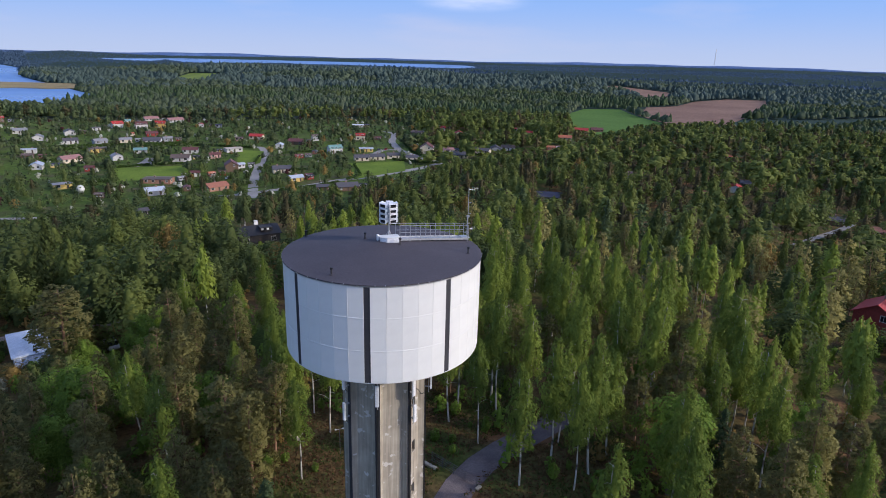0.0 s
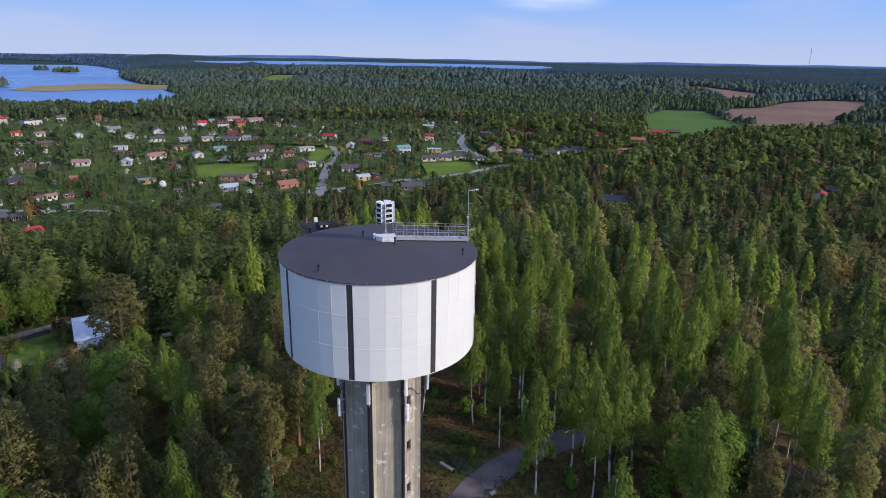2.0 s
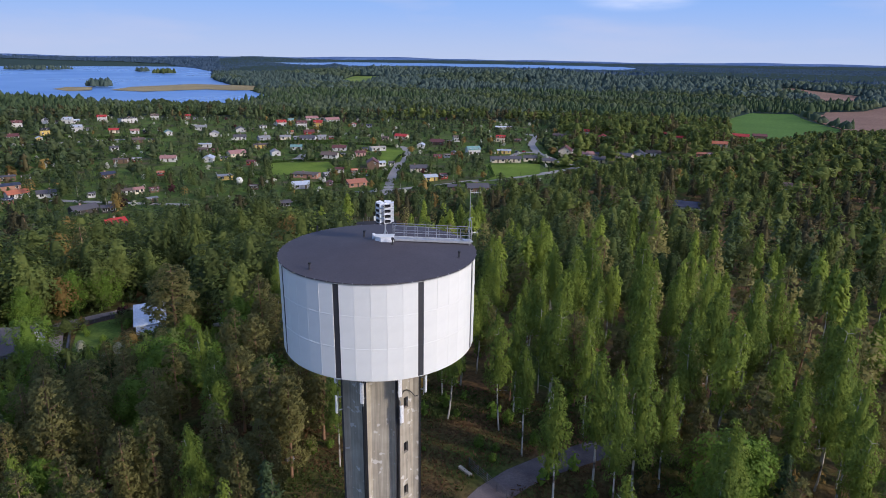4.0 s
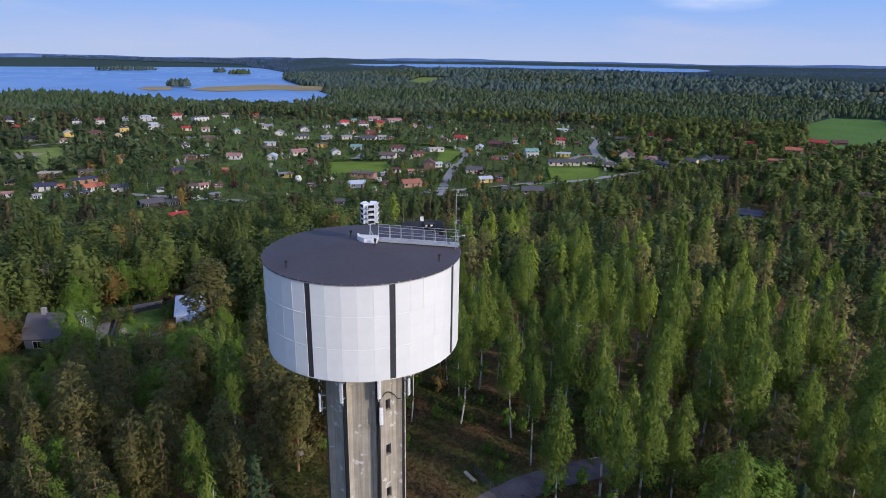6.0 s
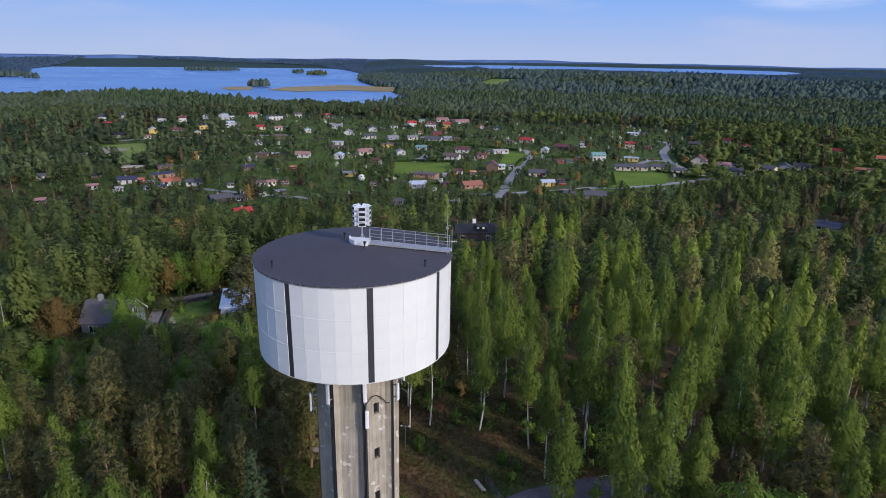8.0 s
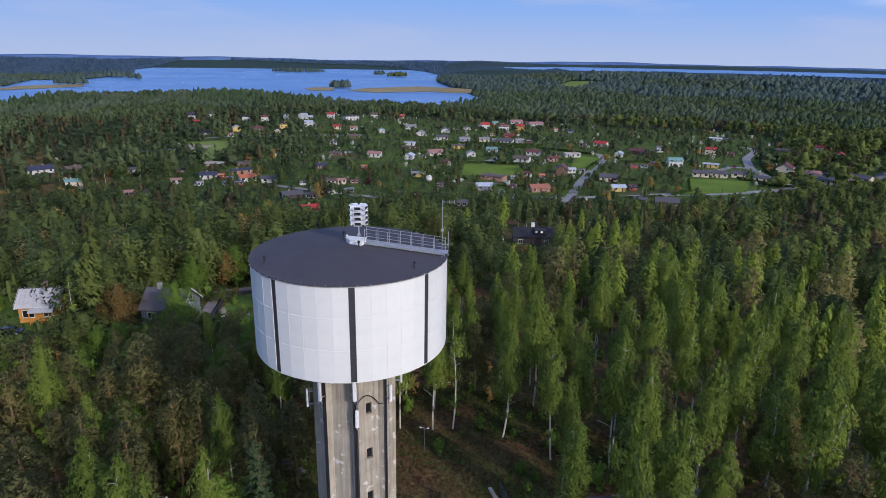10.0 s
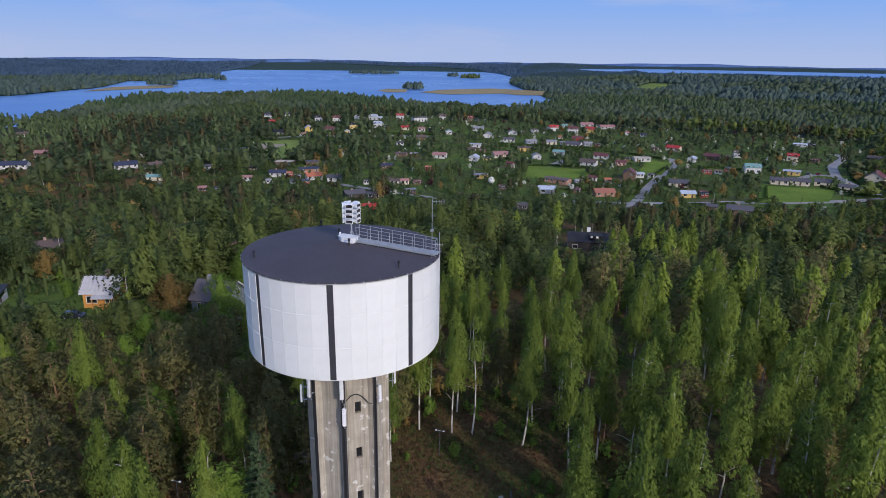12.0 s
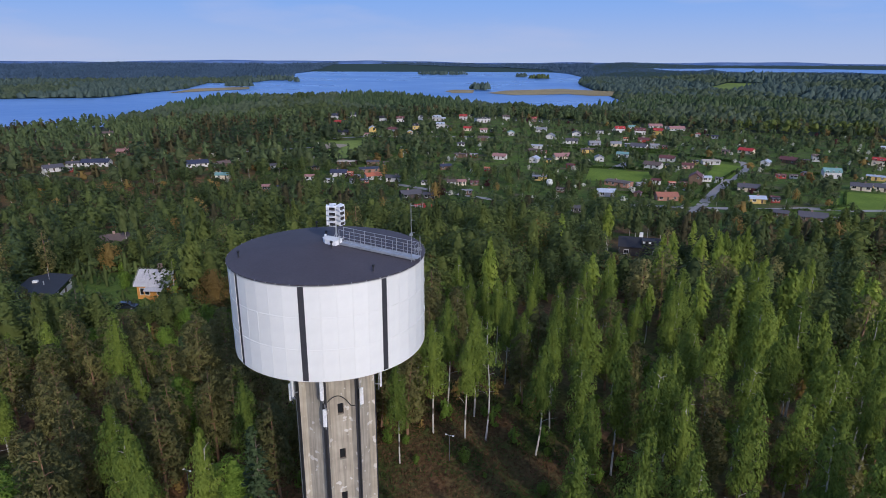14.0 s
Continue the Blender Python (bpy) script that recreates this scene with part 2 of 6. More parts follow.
def leaf_quads(rng, p, out, size, long=1.0, up=0.45):
    """A small three-cornered leaf clump at each point, turned mostly outwards."""
    n = len(p)
    nor = unit(out * 1.2 + np.array([0, 0, up * 0.7]) + rng.normal(0, 0.3, (n, 3)))
    a = unit(np.cross(nor, rng.normal(0, 1, (n, 3))))
    b = np.cross(nor, a)
    s = size * rng.uniform(0.6, 1.4, (n, 1))
    a, b = a * s * 0.62 * long, b * s * 0.62
    sk = rng.uniform(-0.5, 0.5, (n, 1))
    co = np.stack([p - a - b * 0.5, p + a - b * 0.5, p + b + a * sk], 1).reshape(-1, 3)
    return co, np.arange(3 * n).reshape(n, 3)


def sprays(rng, p, along, out, length, width):
    """A slim three-cornered spray of leaves or needles at each point, pointing along a direction and facing outwards."""
    n = len(p)
    d = unit(along + rng.normal(0, 0.3, (n, 3)))
    w = unit(np.cross(d, unit(out + np.array([0, 0, 0.3]) + rng.normal(0, 0.28, (n, 3)))))
    s = rng.uniform(0.6, 1.4, (n, 1))
    d, w = d * length * s, w * width * s * rng.uniform(0.7, 1.3, (n, 1))
    k = rng.uniform(0.3, 0.6, (n, 1))
    co = np.stack([p - d * 0.5, p + d * (k - 0.5) + w * 0.6, p + d * 0.5 - w * 0.4], 1).reshape(-1, 3)
    return co, np.arange(3 * n).reshape(n, 3)


def branch_arrays(kind, rng, n, size):
    """Foliage of a tree one metre high in sprays along its branches: a spruce, or a thin half-bare birch."""
    per = 3 if kind == "spruce" and n > 200 else 1
    if kind == "sparse":
        k = 26
        u = rng.uniform(0, 1, k)
        reach = 0.1 * np.sin(np.pi * (0.15 + 0.8 * u)) * rng.uniform(0.6, 1.2, k)
        base, rise, droop, low, spread = 0.4 + 0.56 * u, 0.6, 0.4, 0.3, 0.02
    else:
        k = 110
        u = rng.uniform(0, 1, k)
        reach = (0.17 * (1 - u) ** 0.9 + 0.008) * rng.uniform(0.7, 1.15, k)
        base, rise, droop, low, spread = 0.1 + 0.87 * u, 0.05, 0.35, 0.1, 0.012
    az = np.arange(k) * 2.39996 + rng.uniform(-0.4, 0.4, k)
    m = n // per
    b = rng.integers(0, k, m)
    t = low + (1 - low) * rng.uniform(0, 1, m) ** 0.55
    d = np.stack([np.cos(az), np.sin(az)], 1)[b]
    r = reach[b] * t
    z = base[b] + reach[b] * (rise * t - droop * t * t)
    p = np.stack([d[:, 0] * r, d[:, 1] * r, z], 1) + rng.normal(0, spread, (m, 3)) * np.array([1, 1, 0.8])
    if kind == "spruce":
        q = rng.uniform(0, 1, 2 + m // 22) ** 0.8
        thin = 0.014 * (1.25 - q)
        p[: len(q)] = np.stack([rng.normal(0, 1, len(q)) * thin, rng.normal(0, 1, len(q)) * thin, 0.86 + 0.14 * q], 1)
    p[:, 2] = np.minimum(p[:, 2], 1.0)
    out = unit(np.stack([p[:, 0], p[:, 1], (p[:, 2] - 0.6) * 0.4], 1))
    if kind == "sparse":
        p[:, 2] -= rng.exponential(0.012, m)
        return sprays(rng, p, np.array([0, 0, -1.0]) + out * 0.35, out, size * 1.3, size * 0.78)
    p, out = np.repeat(p, per, 0)[:n], np.repeat(out, per, 0)[:n]
    ball = unit(rng.normal(0, 1, p.shape) + np.array([0, 0, 0.5]))
    flat = out * np.array([1, 1, 0]) + np.array([0, 0, -0.35]) + ball * np.array([0.7, 0.7, 0.2])
    return sprays(rng, p + ball * size * 0.4, flat, np.array([0, 0, 1.0]) + out * 0.6, size * 1.7, size * 0.7)


def inner_crown(rng, u, full, low, tall, share, fine):
    """The dense shaded inside of a crown, uneven, which the leaves stand out from."""
    sides, levels = (8, 6) if fine else (5, 4)
    at = np.linspace(0.06, 0.97, levels)
    r = np.interp(at, u, full)[:, None] * share * rng.uniform(0.7, 1.15, (levels, sides))
    a = np.linspace(0, 2 * np.pi, sides, endpoint=False)[None] + rng.uniform(0, 1, (levels, 1))
    z = (low + tall * at)[:, None] + rng.normal(0, 0.012, (levels, sides))
    co = np.stack([r * np.cos(a), r * np.sin(a), np.minimum(z, 0.985)], -1).reshape(-1, 3)
    i, j = np.arange(levels - 1)[:, None] * sides, np.arange(sides)[None]
    k = (j + 1) % sides
    f = np.concatenate([np.stack([i + j, i + k, i + sides + k], -1).reshape(-1, 3), np.stack([i + j, i + sides + k, i + sides + j], -1).reshape(-1, 3)])
    return co, f


def softened(rng, co, f, nor):
    """Leaves turned to show their upper side outwards, with normals that round the crown off."""
    a, b, c = co[f[:, 0]], co[f[:, 1]], co[f[:, 2]]
    away = np.sum(np.cross(b - a, c - a) * nor[f[:, 0]], 1) < 0
    f = f.copy()
    f[away] = f[away][:, ::-1]
    return co, f, nor


def crown_arrays(kind, rng, n, size):
    """Foliage of a tree one metre high: sprays of leaves over the lobes of the crown, with gaps between the lobes."""
    if kind in ("spruce", "sparse"):
        co, f = branch_arrays(kind, rng, n, size)
        mid = co.reshape(-1, 3, 3).mean(1)
        nor = unit(unit(mid * np.array([1, 1, 0])) + np.array([0, 0, 0.45]) + rng.normal(0, 0.4, mid.shape))
        return softened(rng, co, f, np.repeat(nor, 3, 0))
    near = n > 250
    if kind == "birch":
        k = 64 if near else max(7, n // 7)
        u = (np.arange(k) + rng.uniform(0, 1, k)) / k
        full = rng.uniform(0.15, 0.19) * (u + 0.06) ** 0.3 * (1 - u) ** 0.8 * (1 + 0.16 * np.sin(u * rng.uniform(9, 15) + rng.uniform(0, 6))) + 0.006
        low = rng.uniform(0.32, 0.44)
        tall, part_out, blob, squat = 0.975 - low, 0.68, 0.33, 1.35
    elif kind == "pine":
        k = 38 if near else max(7, n // 8)
        u = (np.arange(k) + rng.uniform(0, 1, k)) / k
        full = 0.25 * (u + 0.12) ** 0.3 * (1 - u) ** 0.52 + 0.008
        low, tall, part_out, blob, squat = 0.2, 0.77, 0.66, 0.42, 0.85
    else:
        k = 44 if near else max(7, n // 8)
        u = (np.arange(k) + rng.uniform(0, 1, k)) / k
        full = 0.31 * np.sin(np.pi * (0.2 + 0.74 * u)) ** 0.75
        low, tall, part_out, blob, squat = (0.04 if kind == "bush" else 0.2), (0.86 if kind == "bush" else 0.72), 0.7, 0.36, 0.95
    az = np.arange(k) * 2.39996 + rng.uniform(-0.5, 0.5, k)
    lean = rng.uniform(0.4, 1.25, k)
    away = np.stack([np.cos(az), np.sin(az), 0 * az], 1)
    c = away * (full * part_out * lean)[:, None] + np.array([0, 0, 1.0]) * (low + tall * u)[:, None]
    rad = (full * blob + 0.012) * rng.uniform(0.6, 1.35, k)
    share = rad ** 2
    b = rng.choice(k, n, p=share / share.sum())
    out = unit(np.stack([c[b, 0], c[b, 1], np.full(n, 0.02) + 0.06 * u[b]], 1))
    d = unit(rng.normal(0, 1, (n, 3)))
    turned = np.sum(d * out, 1) < -0.15
    d[turned] *= -1
    p = c[b] + d * rad[b][:, None] * np.array([1, 1, squat]) * rng.uniform(0.72, 1.06, (n, 1))
    p[:, 2] = np.minimum(p[:, 2], 1.0)
    face = unit(0.65 * d + 0.85 * out + np.array([0, 0, 0.2]))
    if kind == "birch":
        leaves = sprays(rng, p, np.array([0, 0, -1.0]) + d * 0.5, face, size * 1.5, size * 0.85)
    elif kind == "pine":
        leaves = sprays(rng, p, d + np.array([0, 0, 0.5]), face, size * 1.2, size * 1.15)
    else:
        leaves = leaf_quads(rng, p, face, size * 1.05, 1.15)
    share = (0.33 if near else (0.6 if n > 100 else 0.5)) * {"pine": 0.8, "bush": 0.55}.get(kind, 1.0)
    if kind == "pine" and near:
        share = 0.04
    core = inner_crown(rng, u, full, low, tall, share, near)
    soft = unit(0.75 * d + 0.6 * out + np.array([0, 0, 0.3]) + rng.normal(0, 0.32 if near else 0.2, (n, 3)))
    inner = unit(core[0] * np.array([1, 1, 0]) + np.array([0, 0, 0.02]))
    return softened(rng, *join([leaves, core]), np.concatenate([np.repeat(soft, 3, 0), inner]))


def tube(path, radii, sides=6):
    """A tapered tube along points."""
    path, co, fs = np.array(path, float), [], []
    ang = np.linspace(0, 2 * np.pi, sides, endpoint=False)
    for i, (p, r) in enumerate(zip(path, radii)):
        d = unit(path[min(i + 1, len(path) - 1)] - path[max(i - 1, 0)])
        a = unit(np.cross(d, [0.3, 0.9, 0.1]))
        b = np.cross(d, a)
        co.append(p + r * (np.cos(ang)[:, None] * a + np.sin(ang)[:, None] * b))
    for i in range(len(path) - 1):
        j = np.arange(sides)
        k = (j + 1) % sides
        fs.append(np.stack([i * sides + j, i * sides + k, (i + 1) * sides + k, (i + 1) * sides + j], 1))
    return np.concatenate(co), np.concatenate(fs)


def join(pieces):
    co, fs, at = [], [], 0
    for c, f in pieces:
        co.append(c)
        fs.append(f + at)
        at += len(c)
    return np.concatenate(co), np.concatenate(fs)


def trunk_arrays(kind, rng, limbs=14):
    thick = {"birch": 0.0064, "sparse": 0.006, "pine": 0.0125, "spruce": 0.011}.get(kind, 0.016)
    bend = rng.normal(0, 0.012, 2)
    zs = np.linspace(-0.02, 0.7 if kind in BUSHY else (0.86 if kind == "birch" else 0.95), 8)
    path = np.stack([bend[0] * np.sin(zs * 5), bend[1] * np.sin(zs * 4 + 1), zs], 1)
    path -= np.array([*path[0, :2], 0])
    pieces = [tube(path, thick * (1.08 - zs) ** 0.9 + 0.001)]
    first = {"birch": 0.3, "sparse": 0.35, "pine": 0.34, "spruce": 0.1}.get(kind, 0.2)
    for i in range(limbs):
        u = first + (0.9 - first) * (i + rng.uniform(0, 1)) / limbs
        s = np.array([np.interp(u, zs, path[:, 0]), np.interp(u, zs, path[:, 1]), u])
        az, ln = i * 2.4 + rng.uniform(-0.5, 0.5), {"birch": 0.11, "sparse": 0.1, "pine": 0.15, "spruce": 0.12}.get(kind, 0.24) * rng.uniform(0.6, 1.1) * (1.25 - u)
        d = np.array([math.cos(az), math.sin(az), 0.0])
        r = thick * 0.32
        pieces.append(tube([s, s + d * ln * 0.5 + [0, 0, ln * 0.3], s + d * ln + [0, 0, ln * 0.4]], [r, r * 0.7, r * 0.25], 4))
    return join(pieces)


BUSHY = ("broad", "brown", "bush", "blossom", "purple")
KINDS = {  # leaf material, bark, clumps near, clump size near (share of height)
    "birch": (BIRCH_LEAF, BIRCH_BARK, 4300, 0.0112),
    "sparse": (BIRCH_LEAF, BIRCH_BARK, 1300, 0.0135),
    "pine": (PINE_LEAF, PINE_BARK, 4600, 0.0172),
    "spruce": (SPRUCE_LEAF, SPRUCE_BARK, 4000, 0.0175),
    "broad": (MAPLE_LEAF, SPRUCE_BARK, 5600, 0.0165),
    "brown": (BROWN_LEAF, SPRUCE_BARK, 4600, 0.0165),
    "bush": (MAPLE_LEAF, SPRUCE_BARK, 1100, 0.04),
    "blossom": (BLOSSOM_LEAF, SPRUCE_BARK, 800, 0.05),
    "purple": (PURPLE_LEAF, SPRUCE_BARK, 800, 0.05),
}
NEAR = {}
for kind, (leaf, bk, n, size) in KINDS.items():
    for v in range(7 if kind in ("birch", "pine") else 3):
        rng = np.random.default_rng(100 + v * 7 + len(kind))
        co, f, nor = crown_arrays(kind, rng, n, size)
        crown = mesh_from("crown", co, f, leaf, True, nor)
        trunk = mesh_from("trunk", *trunk_arrays(kind, rng), bk, True)
        NEAR.setdefault(kind, []).append((trunk, crown))
LABELS = {
    "birch": ("birch_tree", "tall white-barked birch in fresh light green leaf"),
    "sparse": ("birch_tree", "thin white-barked birch with almost bare branches"),
    "pine": ("pine_tree", "pine with a reddish trunk and dull olive needles"),
    "spruce": ("spruce_tree", "dark green conical spruce on the forest floor"),
    "broad": ("broadleaf_tree", "round bushy tree with bright green spring leaves"),
    "brown": ("broadleaf_tree", "round tree with young orange-brown leaves"),
    "bush": ("bush", "low leafy green bush on the forest floor"),
    "blossom": ("bush", "garden bush in white blossom on a lawn"),
    "purple": ("bush", "dark red-leaved garden bush beside a shed"),
}
PLACED = []
dice = np.random.default_rng(7)


def tree(kind, x, y, high, leaf=None, wide=1.0):
    """One tree of its own: an empty at the foot, with trunk and crown."""
    name, label = LABELS[kind]
    ob = tagged(new(name), label, "tree", group=f"{name.split('_')[0]} trees round the tower")
    trunk, crown = NEAR[kind][int(dice.integers(len(NEAR[kind])))]
    w = high * wide * dice.uniform(0.88, 1.15)
    ob.matrix_world = Matrix.LocRotScale((x, y, float(ground_z(x, y)) - 0.05), Euler((dice.normal(0, 0.025), dice.normal(0, 0.025), dice.uniform(0, 6.28))), (w, w, high))
    for nm, me in (("trunk", trunk), ("crown", crown)):
        c = new(nm, me)
        c.parent = ob
    PLACED.append((x, y))
    return ob


# birches of the wood beyond and beside the tower
for x, y, h in [(13.3, 35.1, 18), (16.5, 38.9, 15.9), (18.7, 26.1, 17.2), (18, 8.3, 15), (24.7, 39.4, 16.6), (22.6, 22.3, 18), (27.8, 35.4, 18), (23.2, 5.5, 15.7), (30.6, 17.4, 18.6),
                (41.5, 38.7, 17.5), (45.9, 47.2, 20.8), (52.4, 44.4, 17.6), (49.8, 35, 19.8), (40.5, 14.8, 19.5), (49.4, 23.3, 20.5)]:
    tree("birch", x, y, h)
for x, y, h in [(46.4, 13.8, 15.5), (22.6, 58.4, 17.8), (23.1, 10.2, 16.6), (43.4, 22.4, 18.9), (61.8, 35, 16.9), (56, 16.2, 19), (52, 8.6, 14.3), (37.4, -9.9, 12.4), (17.5, -6.8, 15.1), (26.1, -6.9, 16),
                (3.8, 40.9, 12.7), (9, 38.4, 13.5), (12.6, 41.5, 16.2), (15.9, 22.7, 16.3), (23.1, 24.7, 17.1), (33.8, 63.6, 19.1)]:
    tree("birch", x, y, h)
for x, y, h in [(33.6, 44.5, 19.4), (38.3, 50.4, 19.3), (38.6, 31.9, 18.9), (37.2, 17.9, 18.3), (42.7, 32.2, 19.6), (10.2, 32, 15.8), (1.2, 25.6, 14.9), (-3.8, 17.8, 12.8), (-16.3, 7.9, 13.2), (-23, -2.6, 14.7), (-13.6, -7.4, 16)]:
    tree("birch", x, y, h)
tree("sparse", 3.6, 26.2, 16.7)
for x, y, h in [(-23.2, 9.8, 12.5), (-32.3, 17.2, 14.8), (-26.7, 7.4, 11.9), (-11.1, 19.1, 14.1), (-21, 10.8, 13), (-29.3, 18.9, 10.5), (-17.8, 38.4, 13.1), (-15, 37.5, 12.5), (-7.7, 43.7, 13.8),
                (-21.2, -9.8, 16.7), (-40.4, 28.5, 9.5), (-29.3, 4.2, 12.9), (-5.7, 23.6, 12), (-8.3, 27.1, 12.6), (27.7, 27.9, 14.2), (14.6, 47.1, 14.9)]:
    tree("pine", x, y, h)
for x, y, h in [(32.8, 1.6, 12.7), (36.6, 3.8, 11.4), (-25.4, 36.4, 11.2), (-20.7, 37.8, 9.1), (-28.4, 39, 10.1), (-56.7, 39.1, 6.5), (-47.5, 22.3, 6.9),
                (-55.7, 42.7, 5.9), (-53.8, 31.1, 5.9), (-49.1, 50, 11.4), (-60.7, 73.1, 10.1), (-55.9, 82.4, 10.2), (-50.7, 84.4, 9.1), (-74.3, 60.6, 7.9), (-94.9, 57.7, 5.2)]:
    tree("broad", x, y, h)
for x, y, h in [(-102.2, 39.8, 6.3), (-107.9, 37.3, 7), (-114, 39.8, 7.1), (-97.9, 34, 7.4), (-120.6, 43.8, 7.1), (-91.1, 36.1, 6.8)]:
    tree("pine", x, y, h)
tree("pine", -31.4, 60.9, 14.3, None, 1.6)
tree("brown", -61.8, 51.1, 10.4, None, 1.1)
tree("sparse", -68.9, 47.7, 12.2)
tree("spruce", -70.6, 28.9, 13.2)
for k, x, y, h in [("purple", -45, 77.3, 2.7), ("purple", -46.7, 78.9, 2), ("blossom", -46.7, 60, 2.4), ("blossom", -39.5, 56.6, 2.8), ("blossom", -39.9, 51.8, 3), ("bush", -48.8, 68, 1.8), ("bush", -44.2, 63, 2.2),
                   ("bush", -42.5, 69.9, 2.4), ("bush", -42.8, 57.3, 2.6), ("bush", -50.5, 71.4, 1.7), ("blossom", -131.5, 93.5, 3.8), ("purple", -127.2, 88.5, 3.8), ("bush", -110.5, 69.9, 3.6), ("bush", -96, 51.3, 2.8), ("bush", -75, 52.5, 2.9), ("bush", -100.9, 63, 3.5), ("bush", -79.9, 50.5, 2)]:
    tree(k, x, y, h)


# ---- cleared ground ----
CLEAR = []  # (x, y, radius) of houses, yards, roads and strips opened towards the camera


def glade(x, y, tx, ty, length, radius):
    """A strip cleared of trees from a house towards the camera, so that the house shows."""
    d = Vector((tx - x, ty - y)).normalized()
    for i in range(int(length / 3) + 1):
        CLEAR.append((x + d.x * i * 3, y + d.y * i * 3, radius))


def cleared(x, y):
    """True where no wild tree stands: the tower's foot, the path, yards, roads, fields and strips opened towards the
    camera.
    """
    x, y = np.asarray(x, float), np.asarray(y, float)
    c = np.hypot(x, y) < 9
    c |= (np.abs(x - 4) < 13) & (np.abs(y - 9) < 16)
    c |= np.abs((y - 13) - 0.38 * (x - 14)) + 100 * ((x < 10) | (x > 32)) < 2.5
    for cx, cy, r in CLEAR:
        c |= np.hypot(x - cx, y - cy) < r
    for poly in OPEN:
        c |= inside(poly, x, y)
    return c


SIGHT = [(-60, 9.0), (-52.6, 9.5), (-48.5, 10.4), (-44.2, 10.7), (-34.7, 10.4), (-30.9, 10.9), (-26.8, 11.4), (-22.5, 12.9), (-17.8, 13.2), (-12.9, 12.4), (-7.8, 12.2), (-2.7, 12.0), (2.5, 12.4), (7.7, 12.2), (12.8, 11.5), (17.6, 10.3), (22.3, 9.4), (26.5, 8.7), (31.5, 8.0), (34, 7.3), (36.4, 6.4), (38.7, 5.6), (43.3, 5.1), (47.7, 4.5), (53.9, 4.1), (60, 3.3)]


def tallest(x, y):
    """How high trees may stand under the camera's sight line to the village and the fields."""
    turn, d = np.degrees(np.arctan2(x - 5, y + 43)), np.hypot(x - 5, y + 43)
    slope = np.tan(np.radians(np.interp(turn, [a for a, b in SIGHT], [b for a, b in SIGHT])))
    edge = (44.4 - ground_z(x, y)) / slope
    return np.where(d < edge, (44.4 - slope * d - ground_z(x, y)) * 1.04 + 1.5, 99.0)


LOW = []  # (x, y, width, sill height, eye x, eye y): places kept in the camera's sight over the trees before them
HOMES = []  # (x, y, width, sill height) of the houses


def open_to(x, y, high):
    """Tree heights cut to the camera's sight line towards each house or open place."""
    x, y = np.asarray(x, float), np.asarray(y, float)
    g = ground_z(x, y)
    for hx, hy, w, z, ex, ey in [(*h, 5, -43) for h in HOMES] + LOW:
        dx, dy = ex - hx, ey - hy
        far = math.hypot(dx, dy)
        s = ((x - hx) * dx + (y - hy) * dy) / far
        side = np.abs((x - hx) * dy - (y - hy) * dx) / far
        line = z + s * (44.4 - z) / far - g
        hit = (s > 0) & (s < 105) & (side < w * 0.5 + 0.03 * s)
        high = np.where(hit, np.minimum(high, np.maximum(line, 0)), high)
    return high


def inside(poly, x, y):
    c = np.zeros(np.shape(x), bool)
    for (ax, ay), (bx, by) in zip(poly, poly[1:] + poly[:1]):
        with np.errstate(divide="ignore", invalid="ignore"):
            c ^= ((ay > y) != (by > y)) & (x < (bx - ax) * (y - ay) / (by - ay) + ax)
    return c


OPEN = []  # outlines of fields, lawns and water


def village_open(x, y):
    """How open the land is: near 1 among the houses, 0 in the woods."""
    x, y = np.asarray(x, float), np.asarray(y, float)
    r, turn = np.hypot(x, y + 40), np.degrees(np.arctan2(x, y + 40))
    mid = (0.45 * smooth(-38, -33, turn) + 0.55 * smooth(-23, -17, turn)) * (1 - smooth(17, 21, turn)) * smooth(300, 345, r) * (1 - smooth(700, 760, r))
    side = smooth(-60, -56, turn) * (1 - smooth(-36, -32, turn)) * smooth(340, 375, r) * (1 - smooth(490, 525, r))
    return np.maximum(mid, side * 0.35)


# ---- land ----
def grid_mesh(name, radii, turns, mat):
    """A round sheet of ground with rings closer together near the middle."""
    rr, aa = np.meshgrid(np.array(radii), np.linspace(0, 2 * np.pi, turns, endpoint=False), indexing="ij")
    x, y = rr * np.sin(aa), rr * np.cos(aa)
    co = np.stack([x, y, ground_z(x, y)], -1).reshape(-1, 3)
    i = np.arange(len(radii) - 1)[:, None] * turns
    j = np.arange(turns)[None]
    k = (j + 1) % turns
    f = np.stack([i + j, i + turns + j, i + turns + k, i + k], -1).reshape(-1, 4)
    return new(name, mesh_from(name, co, f[:, ::-1], mat, True))


radii = np.concatenate([[0.01], np.linspace(3, 120, 50), np.geomspace(124, 4900, 116)])
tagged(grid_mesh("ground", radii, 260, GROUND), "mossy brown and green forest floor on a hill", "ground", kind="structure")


def part(name, bm, mat, parent=None, label="", smooth_faces=False):
    me = bpy.data.meshes.new(name)
    bm.to_mesh(me)
    bm.free()
    me.materials.append(mat)
    if smooth_faces:
        me.polygons.foreach_set("use_smooth", [True] * len(me.polygons))
    ob = new(name, me)
    if parent:
        ob.parent = parent
    if label:
        ob["label"] = label
    return ob


def shared(name, me, parent, m):
    ob = new(name, me)
    ob.parent = parent
    ob.matrix_local = m
    return ob


